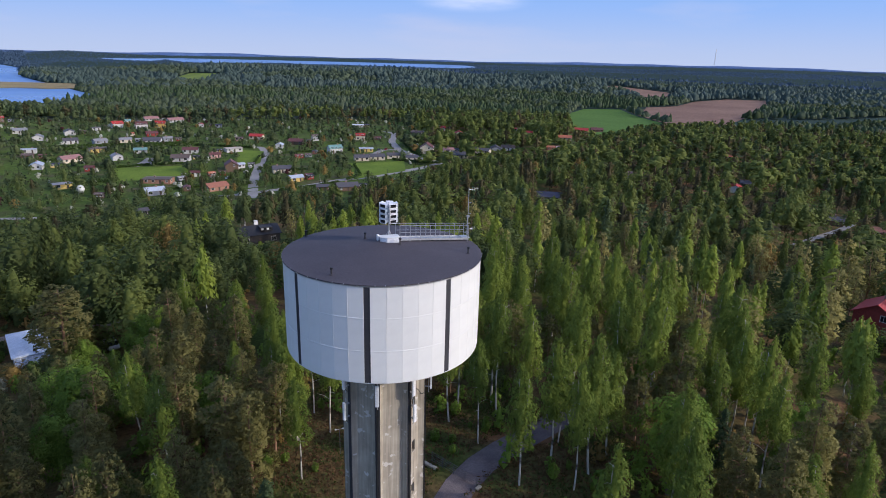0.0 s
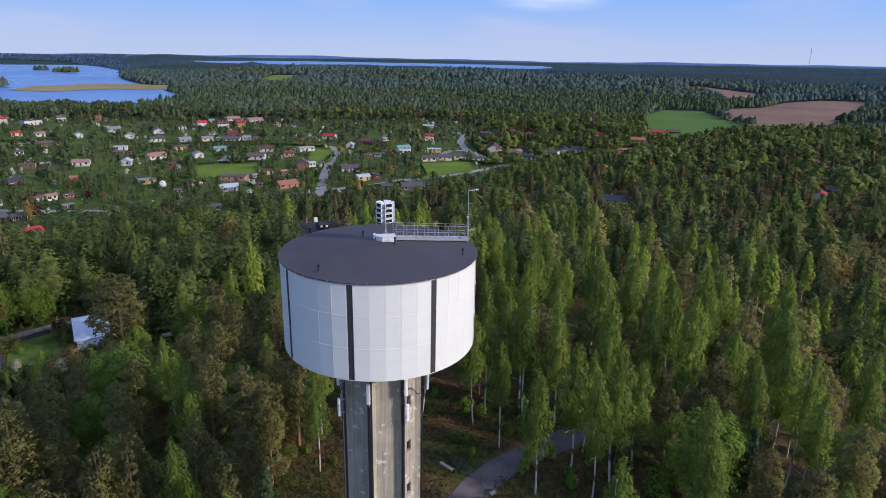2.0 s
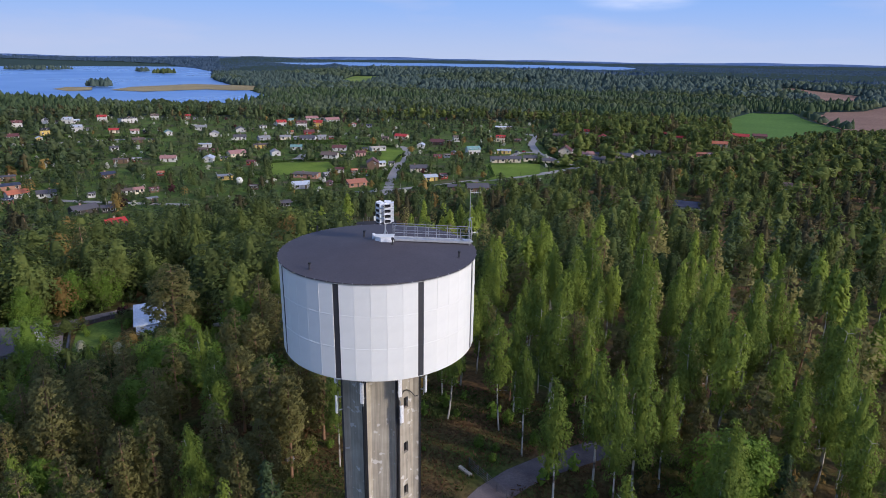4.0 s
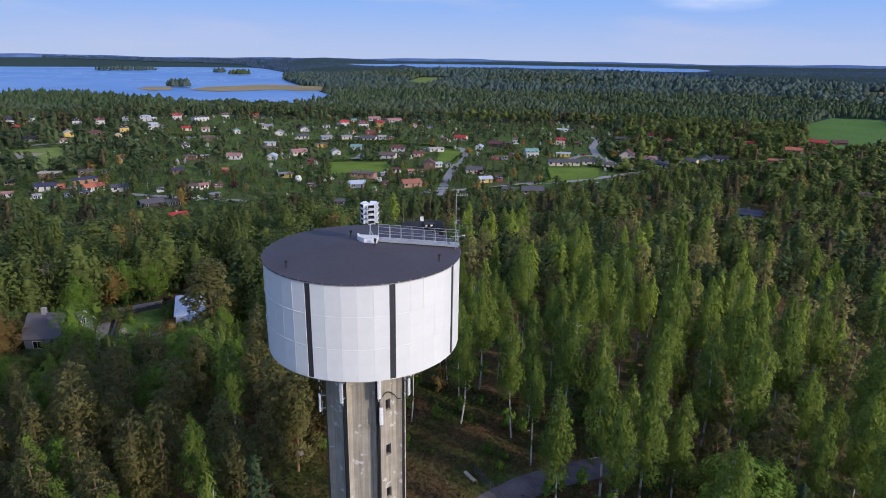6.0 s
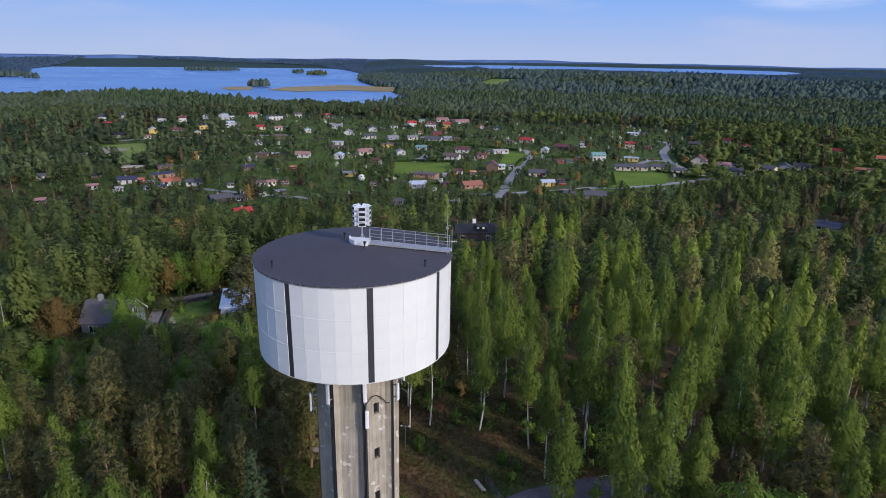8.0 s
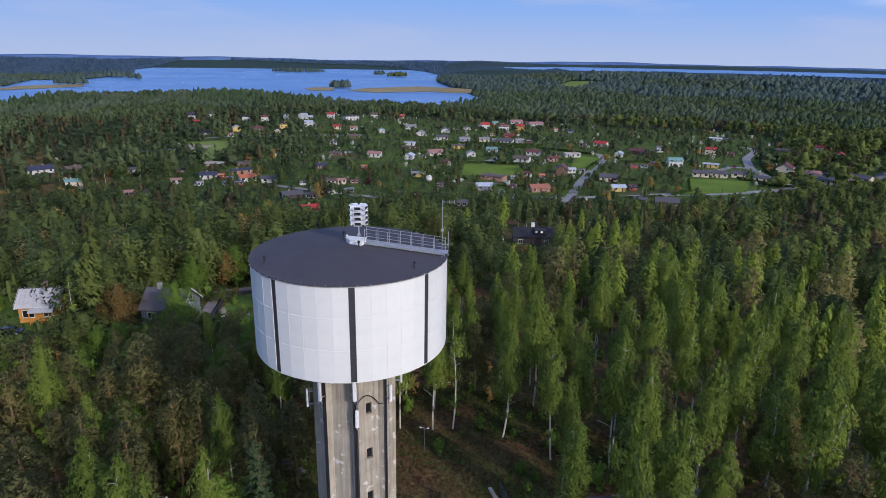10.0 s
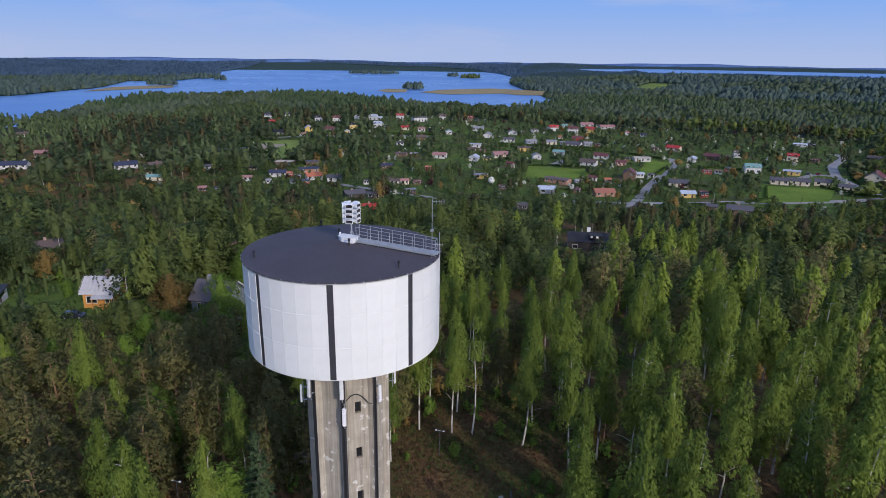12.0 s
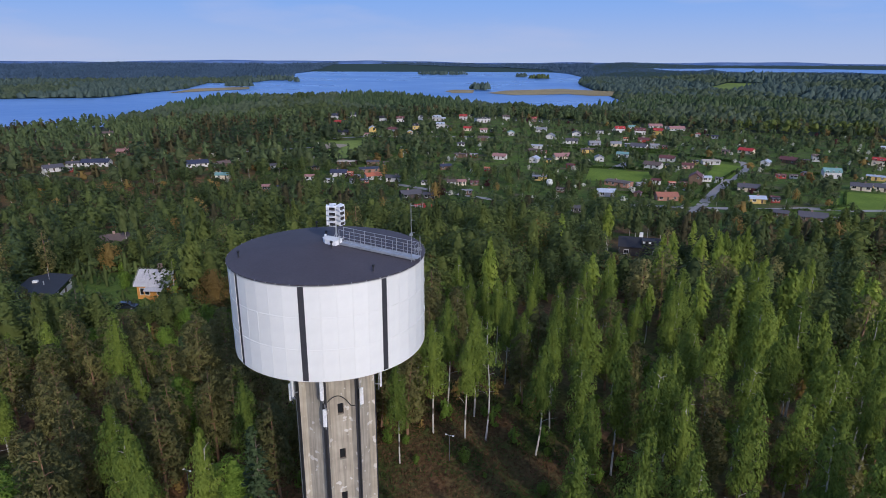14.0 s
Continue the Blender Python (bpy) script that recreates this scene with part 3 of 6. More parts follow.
def prism(bm, points, z0, z1):
    lo = [bm.verts.new((x, y, z0)) for x, y in points]
    hi = [bm.verts.new((x, y, z1)) for x, y in points]
    k = len(points)
    for i in range(k):
        bm.faces.new((lo[i], lo[(i + 1) % k], hi[(i + 1) % k], hi[i]))
    bm.faces.new(hi)
    bm.faces.new(lo[::-1])
    return bm


def box(bm, x0, x1, y0, y1, z0, z1, m=None):
    vs = [bm.verts.new(v) for v in ((x0, y0, z0), (x1, y0, z0), (x1, y1, z0), (x0, y1, z0), (x0, y0, z1), (x1, y0, z1), (x1, y1, z1), (x0, y1, z1))]
    for f in ((3, 2, 1, 0), (4, 5, 6, 7), (0, 1, 5, 4), (1, 2, 6, 5), (2, 3, 7, 6), (3, 0, 4, 7)):
        bm.faces.new([vs[i] for i in f])
    if m is not None:
        bmesh.ops.transform(bm, matrix=m, verts=vs)
    return bm


def bevelled(bm, width, segments=2):
    bmesh.ops.bevel(bm, geom=list(bm.edges), offset=width, segments=segments, affect="EDGES")
    return bm


def rod(bm, a, b, r, sides=8):
    """A round bar from a to b."""
    a, b = Vector(a), Vector(b)
    m = Matrix.Translation((a + b) / 2) @ (b - a).to_track_quat("Z", "Y").to_matrix().to_4x4()
    bmesh.ops.create_cone(bm, cap_ends=True, segments=sides, radius1=r, radius2=r, depth=(b - a).length, matrix=m)
    return bm


def patch(name, outline, mat, lift, label, category, flat=None, fine=2):
    """A sheet laid over the ground inside an outline, or level at a height."""
    OPEN.append(list(outline))
    bm = bmesh.new()
    bm.faces.new([bm.verts.new((x, y, 0)) for x, y in outline])
    bmesh.ops.triangulate(bm, faces=bm.faces[:])
    if flat is None:
        bmesh.ops.subdivide_edges(bm, edges=bm.edges[:], cuts=5, use_grid_fill=True)
        for v in bm.verts:
            v.co.z = float(ground_z(v.co.x, v.co.y)) + lift
    else:
        for v in bm.verts:
            v.co.z = flat
    bmesh.ops.recalc_face_normals(bm, faces=bm.faces[:])
    if sum(f.normal.z for f in bm.faces) < 0:
        bmesh.ops.reverse_faces(bm, faces=bm.faces[:])
    return tagged(part(name, bm, mat, None, "", True), label, category, kind="structure")


def ribbon(name, pts, width, mat, label, lift=0.12, category="road"):
    """A road laid over the ground along points."""
    p = np.array(pts, float)
    s = np.concatenate([[0], np.cumsum(np.hypot(*np.diff(p, axis=0).T))])
    t = np.linspace(0, s[-1], max(4, int(s[-1] / 4)))
    x, y = np.interp(t, s, p[:, 0]), np.interp(t, s, p[:, 1])
    for _ in range(3):
        x[1:-1], y[1:-1] = (x[:-2] + 2 * x[1:-1] + x[2:]) / 4, (y[:-2] + 2 * y[1:-1] + y[2:]) / 4
    d = unit(np.stack([np.gradient(x), np.gradient(y)], 1))
    off = np.array([-0.5, -0.17, 0.17, 0.5]) * width
    X, Y = x[:, None] - d[:, 1:] * off, y[:, None] + d[:, :1] * off
    co = np.stack([X, Y, ground_z(X, Y) + lift], -1).reshape(-1, 3)
    i = np.arange(len(x) - 1)[:, None] * 4
    j = np.arange(3)[None]
    f = np.stack([i + j, i + j + 4, i + j + 5, i + j + 1], -1).reshape(-1, 4)
    for a, b in zip(x[::2], y[::2]):
        CLEAR.append((a, b, width * 0.5 + 1.0))
    return tagged(new(name, mesh_from(name, co, f[:, ::-1], mat, True)), label, category, kind="structure")


ASPHALT = surface("asphalt", (0.22, 0.208, 0.2), (0.3, 0.282, 0.27), 0.12, 0.9, 0.0, 3.0)
PATHWAY = surface("trodden_gravel", (0.2, 0.165, 0.155), (0.28, 0.238, 0.225), 0.5, 0.95, 0.0, 6.0)
# the gravel once more, darkened: shade at the tower is put into its colour
TOWER_PATH = surface("shaded_gravel", (0.125, 0.104, 0.106), (0.185, 0.156, 0.155), 0.5, 0.95, 0.0, 6.0)
# taller garden grass, with the trees' shade painted into its darker green
SHADE_GRASS = surface("shaded_rough_grass", (0.06, 0.1, 0.022), (0.13, 0.18, 0.036), 0.25, 0.95, 0.0, 2.0, 0.5, 0.05)
LAWN = surface("lawn", (0.1, 0.155, 0.026), (0.155, 0.22, 0.036), 0.06, 0.95, 0.0, 1.2)
MEADOW = surface("meadow", (0.12, 0.17, 0.045), (0.19, 0.24, 0.06), 0.04, 0.95, 0.0, 0.8)
CROP = surface("green_crop", (0.075, 0.145, 0.032), (0.1, 0.18, 0.042), 0.012, 0.95, 0.0, 0.4)
SOIL = surface("ploughed_soil", (0.19, 0.115, 0.085), (0.26, 0.165, 0.12), 0.012, 0.95, 0.0, 0.3)
SAND = surface("bare_sand", (0.24, 0.2, 0.16), (0.3, 0.26, 0.2), 0.05, 0.95, 0.0, 0.6)
REED = surface("dry_reed", (0.26, 0.2, 0.1), (0.34, 0.27, 0.14), 0.01, 0.95, 0.0, 0.1)


def water_material():
    m, n, l, b = material("lake_water", 0.3)
    # strong base blue stands in for upper sky mirrored by the ripples
    b.inputs["Base Color"].default_value = (0.06, 0.17, 0.42, 1)
    a = noise_node(n, l, 0.02, 6.0)
    bumped(n, l, b, a.outputs[0], 0.35, 6.0)
    r = ramp(n, l, noise_node(n, l, 0.003, 3.0).outputs[0], [(0.35, (0.25, 0.25, 0.25)), (0.65, (0.4, 0.4, 0.4))])
    l.new(r.outputs[0], b.inputs["Roughness"])
    return m


WATER = water_material()
BAY = [(-566, 250), (-600, 343), (-607, 407), (-595, 470), (-727, 672), (-827, 910), (-733, 963), (-679, 1062), (-561, 1093), (-360, 958), (-268, 916), (-174, 888), (-128, 1006), (-111, 1086), (-273, 1594),
       (-355, 1862), (-470, 2537), (-676, 3160), (-919, 3660), (-1161, 3772), (-1869, 3768), (-2557, 4149), (-1857, 2536), (-1422, 1906), (-1270, 1501), (-1353, 1419), (-1149, 1124), (-1037, 807), (-1174, 697), (-1300, 615)]
patch("water", BAY, WATER, 0, "calm blue lake with wooded shores", "lake", LAKE)
SHORES = ((-5.6, 3900, 4050), (-4, 3300, 3900), (-1.5, 3150, 4000), (-0.3, 3650, 4200), (1, 3000, 4300), (4, 2950, 4350), (6, 3080, 4350), (9, 3300, 4300), (11, 3080, 4250), (14, 3180, 4250), (18, 2980, 4200), (22, 2930, 4100), (25, 2980, 3900), (26, 3300, 3500))
FAR = [(far * math.sin(radians(a)), far * math.cos(radians(a))) for a, near, far in SHORES] + [(near * math.sin(radians(a)), near * math.cos(radians(a))) for a, near, far in SHORES[::-1]]
patch("water", FAR, WATER, 0, "distant strip of blue lake behind woods", "lake", -10.0)
patch("reed_bed", [(-447, 1299), (-443, 1423), (-397, 1490), (-347, 1566), (-287, 1543), (-199, 1499), (-152, 1403), (-164, 1320), (-220, 1303), (-274, 1340), (-323, 1293), (-369, 1251)], REED, 0, "pale dry reed bed along the lake shore", "reeds", LAKE + 0.5)
patch("reed_bed", [(-563, 1332), (-562, 1399), (-516, 1410), (-475, 1288), (-508, 1259)], REED, 0, "small pale sandbank with dry reeds in the lake", "reeds", LAKE + 0.5)
patch("reed_bed", [(-1044, 971), (-1138, 1150), (-1095, 1293), (-1014, 1197), (-1037, 1031)], REED, 0, "narrow strip of dry reeds in the lake", "reeds", LAKE + 0.5)
patch("field", [(511, 730), (593, 808), (650, 790), (609, 714), (583, 655), (558, 588), (464, 508), (397, 468), (354, 469), (370, 522)], CROP, 0.5, "bright green sown field among woods", "field")
patch("field", [(660, 791), (694, 782), (729, 821), (808, 836), (947, 935), (1087, 989), (1158, 948), (948, 759), (787, 656), (622, 549), (562, 530), (562, 588), (588, 648), (618, 714)], SOIL, 0.5, "large ploughed brown field among woods", "field")
patch("field", [(937, 1238), (1032, 1302), (1097, 1188), (1061, 1087), (924, 969), (846, 962), (962, 1179)], SOIL, 0.5, "ploughed brown field beyond a tree belt", "field")
patch("field", [(-15, 1778), (42, 1902), (144, 1886), (66, 1522), (28, 1451)], MEADOW, 0.5, "pale clearing in the far woods", "field")
patch("lawn", [(-51, 396), (-9, 396), (-7, 363), (-45, 349)], LAWN, 0.25, "bright mown lawn between the houses", "lawn")
patch("lawn", [(96, 376), (136, 378), (124, 342), (83, 319)], LAWN, 0.25, "sloping lawn below the row houses", "lawn")
patch("lawn", [(29, 448), (47, 440), (38, 393), (22, 382)], LAWN, 0.25, "lawn beside the village road", "lawn")
patch("lawn", [(244, 504), (295, 508), (266, 458), (226, 449)], MEADOW, 0.25, "meadow behind the houses", "lawn")
patch("lawn", [(-271, 375), (-279, 422), (-258, 439), (-242, 427), (-219, 365), (-232, 349)], MEADOW, 0.25, "playing field with rough grass", "lawn")
patch("sand_pitch", [(-277, 391), (-273, 412), (-253, 413), (-254, 396), (-265, 384)], SAND, 0.45, "bare sandy patch on the playing field", "sand")
patch("lawn", [(-94, 40), (-116, 50), (-121, 66), (-114, 71), (-89, 68), (-74, 55), (-78, 45)], SHADE_GRASS, 0.12, "shaded garden grass round the yellow house", "lawn")
patch("lawn", [(-47, 55), (-52, 72), (-50, 75), (-46, 77), (-41, 62), (-41, 52)], SHADE_GRASS, 0.12, "garden lawn with bushes beside a driveway", "lawn")

def gardens(name, r0, r1, a0, a1, mat, label):
    """A fan of garden ground among the houses."""
    rr, aa = np.meshgrid(np.linspace(r0, r1, 50), np.radians(np.linspace(a0, a1, 60)), indexing="ij")
    gx, gy = rr * np.sin(aa), rr * np.cos(aa) - 43
    co = np.stack([gx, gy, ground_z(gx, gy) + 0.1], -1).reshape(-1, 3)
    i, j = np.arange(49)[:, None] * 60, np.arange(59)[None]
    f = np.stack([i + j, i + j + 1, i + j + 61, i + j + 60], -1).reshape(-1, 4)
    tagged(new(name, mesh_from(name, co, f[:, ::-1], mat, True)), label, "garden", kind="structure")


def garden_material():
    m, n, l, b = material("garden_ground", 0.95)
    b.inputs["Specular IOR Level"].default_value = 0.05
    a = noise_node(n, l, 0.06, 3.0)
    f = noise_node(n, l, 0.7, 4.0)
    r = ramp(n, l, a.outputs[0], [(0.3, (0.05, 0.08, 0.022)), (0.45, (0.085, 0.13, 0.028)), (0.6, (0.07, 0.088, 0.028)), (0.72, (0.12, 0.1, 0.065))])
    g = ramp(n, l, f.outputs[0], [(0.25, (0.6, 0.6, 0.6)), (0.75, (1.3, 1.3, 1.3))])
    l.new(mixed(n, l, r.outputs[0], g.outputs[0], 1.0, "MULTIPLY"), b.inputs["Base Color"])
    bumped(n, l, b, f.outputs[0], 0.6, 0.2)
    return m


GARDEN = garden_material()
gardens("garden_ground", 268, 745, -37, 21, GARDEN, "mown gardens and yards between the houses")
gardens("garden_ground", 375, 640, 20.9, 37, GARDEN, "grass and gardens at the edge of the village")

ribbon("road", [(20, 282), (25, 322), (30, 355), (37, 388), (47, 430), (48, 461), (30, 468), (2, 484), (-36, 485), (-110, 478)], 5.6, ASPHALT, "grey asphalt village street between gardens")
ribbon("road", [(-26, 271), (-8, 291), (22, 300), (37, 307), (55, 311), (73, 320), (94, 324), (124, 342), (160, 365), (152, 385), (146, 418), (154, 461), (179, 525), (175, 546)], 6, ASPHALT, "grey asphalt road curving past row houses", 0.16)
ribbon("road", [(-149, 293), (-120, 284), (-97, 277), (-73, 271), (-52, 267), (-27, 270)], 5, ASPHALT, "grey asphalt road in front of the dark row houses", 0.14)
ribbon("road", [(146, 420), (136, 427), (120, 405)], 5, ASPHALT, "short asphalt driveway of the row houses", 0.2)
ribbon("road", [(-40, 401), (-32, 414), (-30, 432)], 7, ASPHALT, "asphalt yard beside a lawn", 0.2)
ribbon("road", [(-289, 439), (-274, 455), (-252, 469), (-191, 490), (-160, 500)], 5.5, ASPHALT, "pale village street by the playing field")
ribbon("road", [(-325, 341), (-300, 364), (-288, 382), (-275, 393)], 5, ASPHALT, "narrow road through the trees")
ribbon("road", [(-59.6, 74.9), (-56.1, 76.5), (-50.4, 80.1), (-44.9, 83.2), (-37, 83.8), (-25.8, 80.2)], 2.8, PATHWAY, "narrow grey lane past the sheds")
ribbon("road", [(-57.3, 76.7), (-55.1, 71.2), (-51.6, 61.3), (-48.9, 54.2)], 2.2, PATHWAY, "grey garden driveway", 0.2)
ribbon("road", [(184.8, 110.1), (219, 124.9), (241.2, 133.2), (265.3, 142.2), (288.1, 151.1)], 3.2, ASPHALT, "grey lane through the wood")
ribbon("road", [(188.1, 110.5), (182.7, 103.9), (176.1, 95.2)], 3, ASPHALT, "grey yard of a house in the wood", 0.16)
ribbon("path", [(6, 4), (9.6, 9.4), (14, 13), (19, 15.2), (28, 17), (36, 22)], 3.6, TOWER_PATH, "gravel path to the foot of the tower, darkened with painted shade", 0.05, "path")


# hills along the horizon, their blue being distance haze painted on
HILLS = surface("hazed_wooded_hills", (0.075, 0.13, 0.27), (0.11, 0.175, 0.32), 0.002, 0.95, 0.0, 0.01, 0.0)
ha = np.radians(np.linspace(-80, 80, 400))
crest = 17 + 5 * np.sin(ha * 9 + 1) + 3 * np.sin(ha * 23) + 1.5 * np.sin(ha * 61 + 2)
rows = []
for r, z in ((4420, -30 + 0 * crest), (4480, crest - 9), (4560, crest - 3), (4700, crest), (4850, crest - 30)):
    rows.append(np.stack([r * np.sin(ha), r * np.cos(ha), z + 0 * ha], 1))
hi, hj = np.arange(4)[:, None] * 400, np.arange(399)[None]
hf = np.stack([hi + hj, hi + hj + 1, hi + hj + 401, hi + hj + 400], -1).reshape(-1, 4)
tagged(new("backdrop", mesh_from("backdrop", np.concatenate(rows), hf[:, ::-1], HILLS, True)), "low wooded hills along the horizon, tinted with painted blue haze", "hills", kind="structure")


# ---- water tower ----
tower = tagged(new("water_tower"), "round white water tower with dark strips on a fluted concrete shaft", "water tower")
R, BASE = 7.0, ROOF - 6.73
S0 = -71.0  # bearing of the first dark strip, from -y towards +x


def bearing(deg, r=0.0, z=0.0):
    """A pose whose -y axis points outwards at that bearing, at radius r."""
    return pose(0, 0, 0, 0, 0, deg) @ pose(0, -r, z)


def ring(bm, r0, r1, z0, z1, n=96):
    pts = [[(r * math.cos(2 * math.pi * i / n), r * math.sin(2 * math.pi * i / n)) for i in range(n)] for r in (r0, r1)]
    v = [[bm.verts.new((*pts[k][i], z)) for i in range(n)] for k, z in ((0, z0), (1, z0), (1, z1), (0, z1))]
    for i in range(n):
        j = (i + 1) % n
        for a, b in ((0, 1), (1, 2), (2, 3), (3, 0)):
            bm.faces.new((v[a][i], v[a][j], v[b][j], v[b][i]))
    bmesh.ops.recalc_face_normals(bm, faces=bm.faces[:])
    return bm


bm = bmesh.new()
prism(bm, [(6.9 * math.cos(2 * math.pi * i / 96), 6.9 * math.sin(2 * math.pi * i / 96)) for i in range(96)], BASE + 0.02, ROOF - 0.05)
part("tank", bm, TANK_DARK, tower)
bm = bmesh.new()
half, ph = 7.0 * math.tan(radians(4.18)) - 0.004, 6.73 / 3
box(bm, -half, half, -0.03, 0.03, 0.006, ph - 0.006)
bevelled(bm, 0.003, 1)
panel_mesh = bpy.data.meshes.new("panel")
bm.to_mesh(panel_mesh)
bm.free()
panel_mesh.materials.append(TANK_WHITE)
bm = bmesh.new()
box(bm, -0.2, 0.2, -0.02, 0.03, 0.004, ph - 0.004)
strip_mesh = bpy.data.meshes.new("dark_strip")
bm.to_mesh(strip_mesh)
bm.free()
strip_mesh.materials.append(TANK_DARK)
rnd = random.Random(5)
for k in range(8):
    for row in range(3):
        shared("dark_strip", strip_mesh, tower, bearing(S0 + 45 * k, R - 0.035, BASE + row * ph))
        for i in range(5):
            a = S0 + 45 * k + 1.65 + (i + 0.5) * 8.34
            shared("panel", panel_mesh, tower, bearing(a, R - 0.03 + rnd.uniform(-0.004, 0.004), BASE + row * ph) @ pose(0, 0, 0, rnd.uniform(-0.12, 0.12), 0, rnd.uniform(-0.5, 0.5)))
def arc_band(r0, r1, z0, z1, a0, a1, n=12):
    bm = bmesh.new()
    sec = []
    for i in range(n + 1):
        a = radians(a0 + (a1 - a0) * i / n)
        sec.append([bm.verts.new((r * math.sin(a), -r * math.cos(a), z)) for r, z in ((r0, z0), (r1, z0), (r1, z1), (r0, z1))])
    for p, q in zip(sec, sec[1:]):
        for i in range(4):
            bm.faces.new((p[i], p[(i + 1) % 4], q[(i + 1) % 4], q[i]))
    bmesh.ops.recalc_face_normals(bm, faces=bm.faces[:])
    return bm


for k in range(8):
    for row in (1, 2):
        z = BASE + row * ph
        part("joint_band", arc_band(R - 0.02, R + 0.032, z - 0.016, z + 0.016, S0 + 45 * k + 1.75, S0 + 45 * k + 43.25), TANK_WHITE, tower, "thin raised white joint band")
part("bottom_edge", ring(bmesh.new(), R - 0.12, R - 0.02, BASE - 0.05, BASE - 0.002), TANK_WHITE, tower)
part("roof_edge", ring(bmesh.new(), R - 0.1, R + 0.06, ROOF - 0.13, ROOF - 0.03), GALV, tower, "pale metal roof edge")
RISE = 0.8


def roof_z(x, y):
    return ROOF + RISE * (1 - min(1, math.hypot(x, y) / 7.08))


bm = bmesh.new()
top = bm.verts.new((0, 0, ROOF + RISE))
rings = []
for r, z in ((2.4, None), (4.8, None), (7.08, ROOF), (7.08, ROOF - 0.06)):
    rings.append([bm.verts.new((r * math.cos(2 * math.pi * i / 96), r * math.sin(2 * math.pi * i / 96), z if z else roof_z(r, 0))) for i in range(96)])
for i in range(96):
    j = (i + 1) % 96
    bm.faces.new((top, rings[0][i], rings[0][j]))
    for a, b in zip(rings, rings[1:]):
        bm.faces.new((a[i], b[i], b[j], a[j]))
part("roof", bm, ROOF_FELT, tower, "dark grey felt roof, slightly conical")
bm = bmesh.new()
box(bm, -0.03, 0.03, -0.05, 0.03, -0.04, 0.07)
box(bm, -0.012, 0.012, -0.09, 0.02, 0.05, 0.075)
clip_mesh = bpy.data.meshes.new("roof_clip")
bm.to_mesh(clip_mesh)
bm.free()
clip_mesh.materials.append(GALV)
for i in range(48):
    shared("roof_clip", clip_mesh, tower, bearing(i * 7.5 + rnd.uniform(-1.5, 1.5), 7.08, ROOF - 0.03) @ Matrix.Scale(0.6, 4))

# fluted shaft: eight ridges with dark strips, recessed flats between them
section = []
for k in range(8):
    a = radians(S0 + 45 * k + 22.5)
    nx, ny, tx, ty = math.sin(a), -math.cos(a), math.cos(a), math.sin(a)
    deep = 2.3 if k == 2 else 2.6
    for d, t in ((2.985, -1.03), (2.62, -0.76), (2.62, -0.74), (deep, -0.74), (deep, 0.74), (2.62, 0.74), (2.62, 0.76), (2.985, 1.03)) if k == 2 else ((2.985, -1.03), (2.6, -0.74), (2.6, 0.74), (2.985, 1.03)):
        section.append((nx * d + tx * t, ny * d + ty * t))
part("shaft", prism(bmesh.new(), section, -0.3, BASE + 0.05), SHAFT_CONCRETE, tower, "weathered fluted concrete shaft")
bm = bmesh.new()
box(bm, -0.18, 0.18, -0.012, 0.05, -0.2, BASE)
ridge_mesh = bpy.data.meshes.new("ridge_strip")
bm.to_mesh(ridge_mesh)
bm.free()
ridge_mesh.materials.append(TANK_DARK)
for k in range(8):
    shared("ridge_strip", ridge_mesh, tower, bearing(S0 + 45 * k, 3.16))
CABLE = surface("black_cable", (0.012, 0.012, 0.013), (0.02, 0.02, 0.02), 2.0, 0.6)
GLASS_DARK, gn, gl, gb = material("dark_window_glass", 0.08)
gb.inputs["Base Color"].default_value = (0.015, 0.017, 0.02, 1)
FRAME_WOOD = surface("weathered_frame", (0.05, 0.035, 0.028), (0.09, 0.065, 0.05), 3.0, 0.8)
WINZ = [19.5, 15.6, 11.7, 7.8, 3.9]
flat = bearing(S0 + 45 * 2 + 22.5, 2.45)
bm = bmesh.new()
zs = [BASE] + WINZ + [-0.3]
edges = [BASE]
for z in WINZ:
    edges += [z + 0.46, z - 0.46]
edges.append(-0.3)
for hi, lo in zip(edges[0::2], edges[1::2]):
    box(bm, -0.74, 0.74, -0.17, 0.17, lo, hi, flat)
for z in WINZ:
    box(bm, -0.74, -0.235, -0.17, 0.17, z - 0.46, z + 0.46, flat)
    box(bm, 0.235, 0.74, -0.17, 0.17, z - 0.46, z + 0.46, flat)
part("window_wall", bm, SHAFT_CONCRETE, tower)
for z in WINZ:
    w = new("window")
    w.parent = tower
    w.matrix_local = flat @ pose(0, 0, z)
    bm = bmesh.new()
    for x0, x1, z0, z1 in ((-0.235, -0.18, -0.46, 0.46), (0.18, 0.235, -0.46, 0.46), (-0.18, 0.18, 0.4, 0.46), (-0.18, 0.18, -0.46, -0.4)):
        box(bm, x0, x1, 0.0, 0.08, z0, z1)
    part("frame", bm, FRAME_WOOD, w)
    part("pane", box(bmesh.new(), -0.18, 0.18, 0.03, 0.05, -0.4, 0.4), GLASS_DARK, w)
    part("sill", box(bmesh.new(), -0.28, 0.28, -0.22, 0.0, -0.52, -0.462), CONCRETE, w)

# antennas at the head of the shaft
WHITE_PLASTIC = surface("white_plastic", (0.72, 0.73, 0.74), (0.8, 0.8, 0.8), 2.0, 0.4, 0.0, 20.0, 0.02)


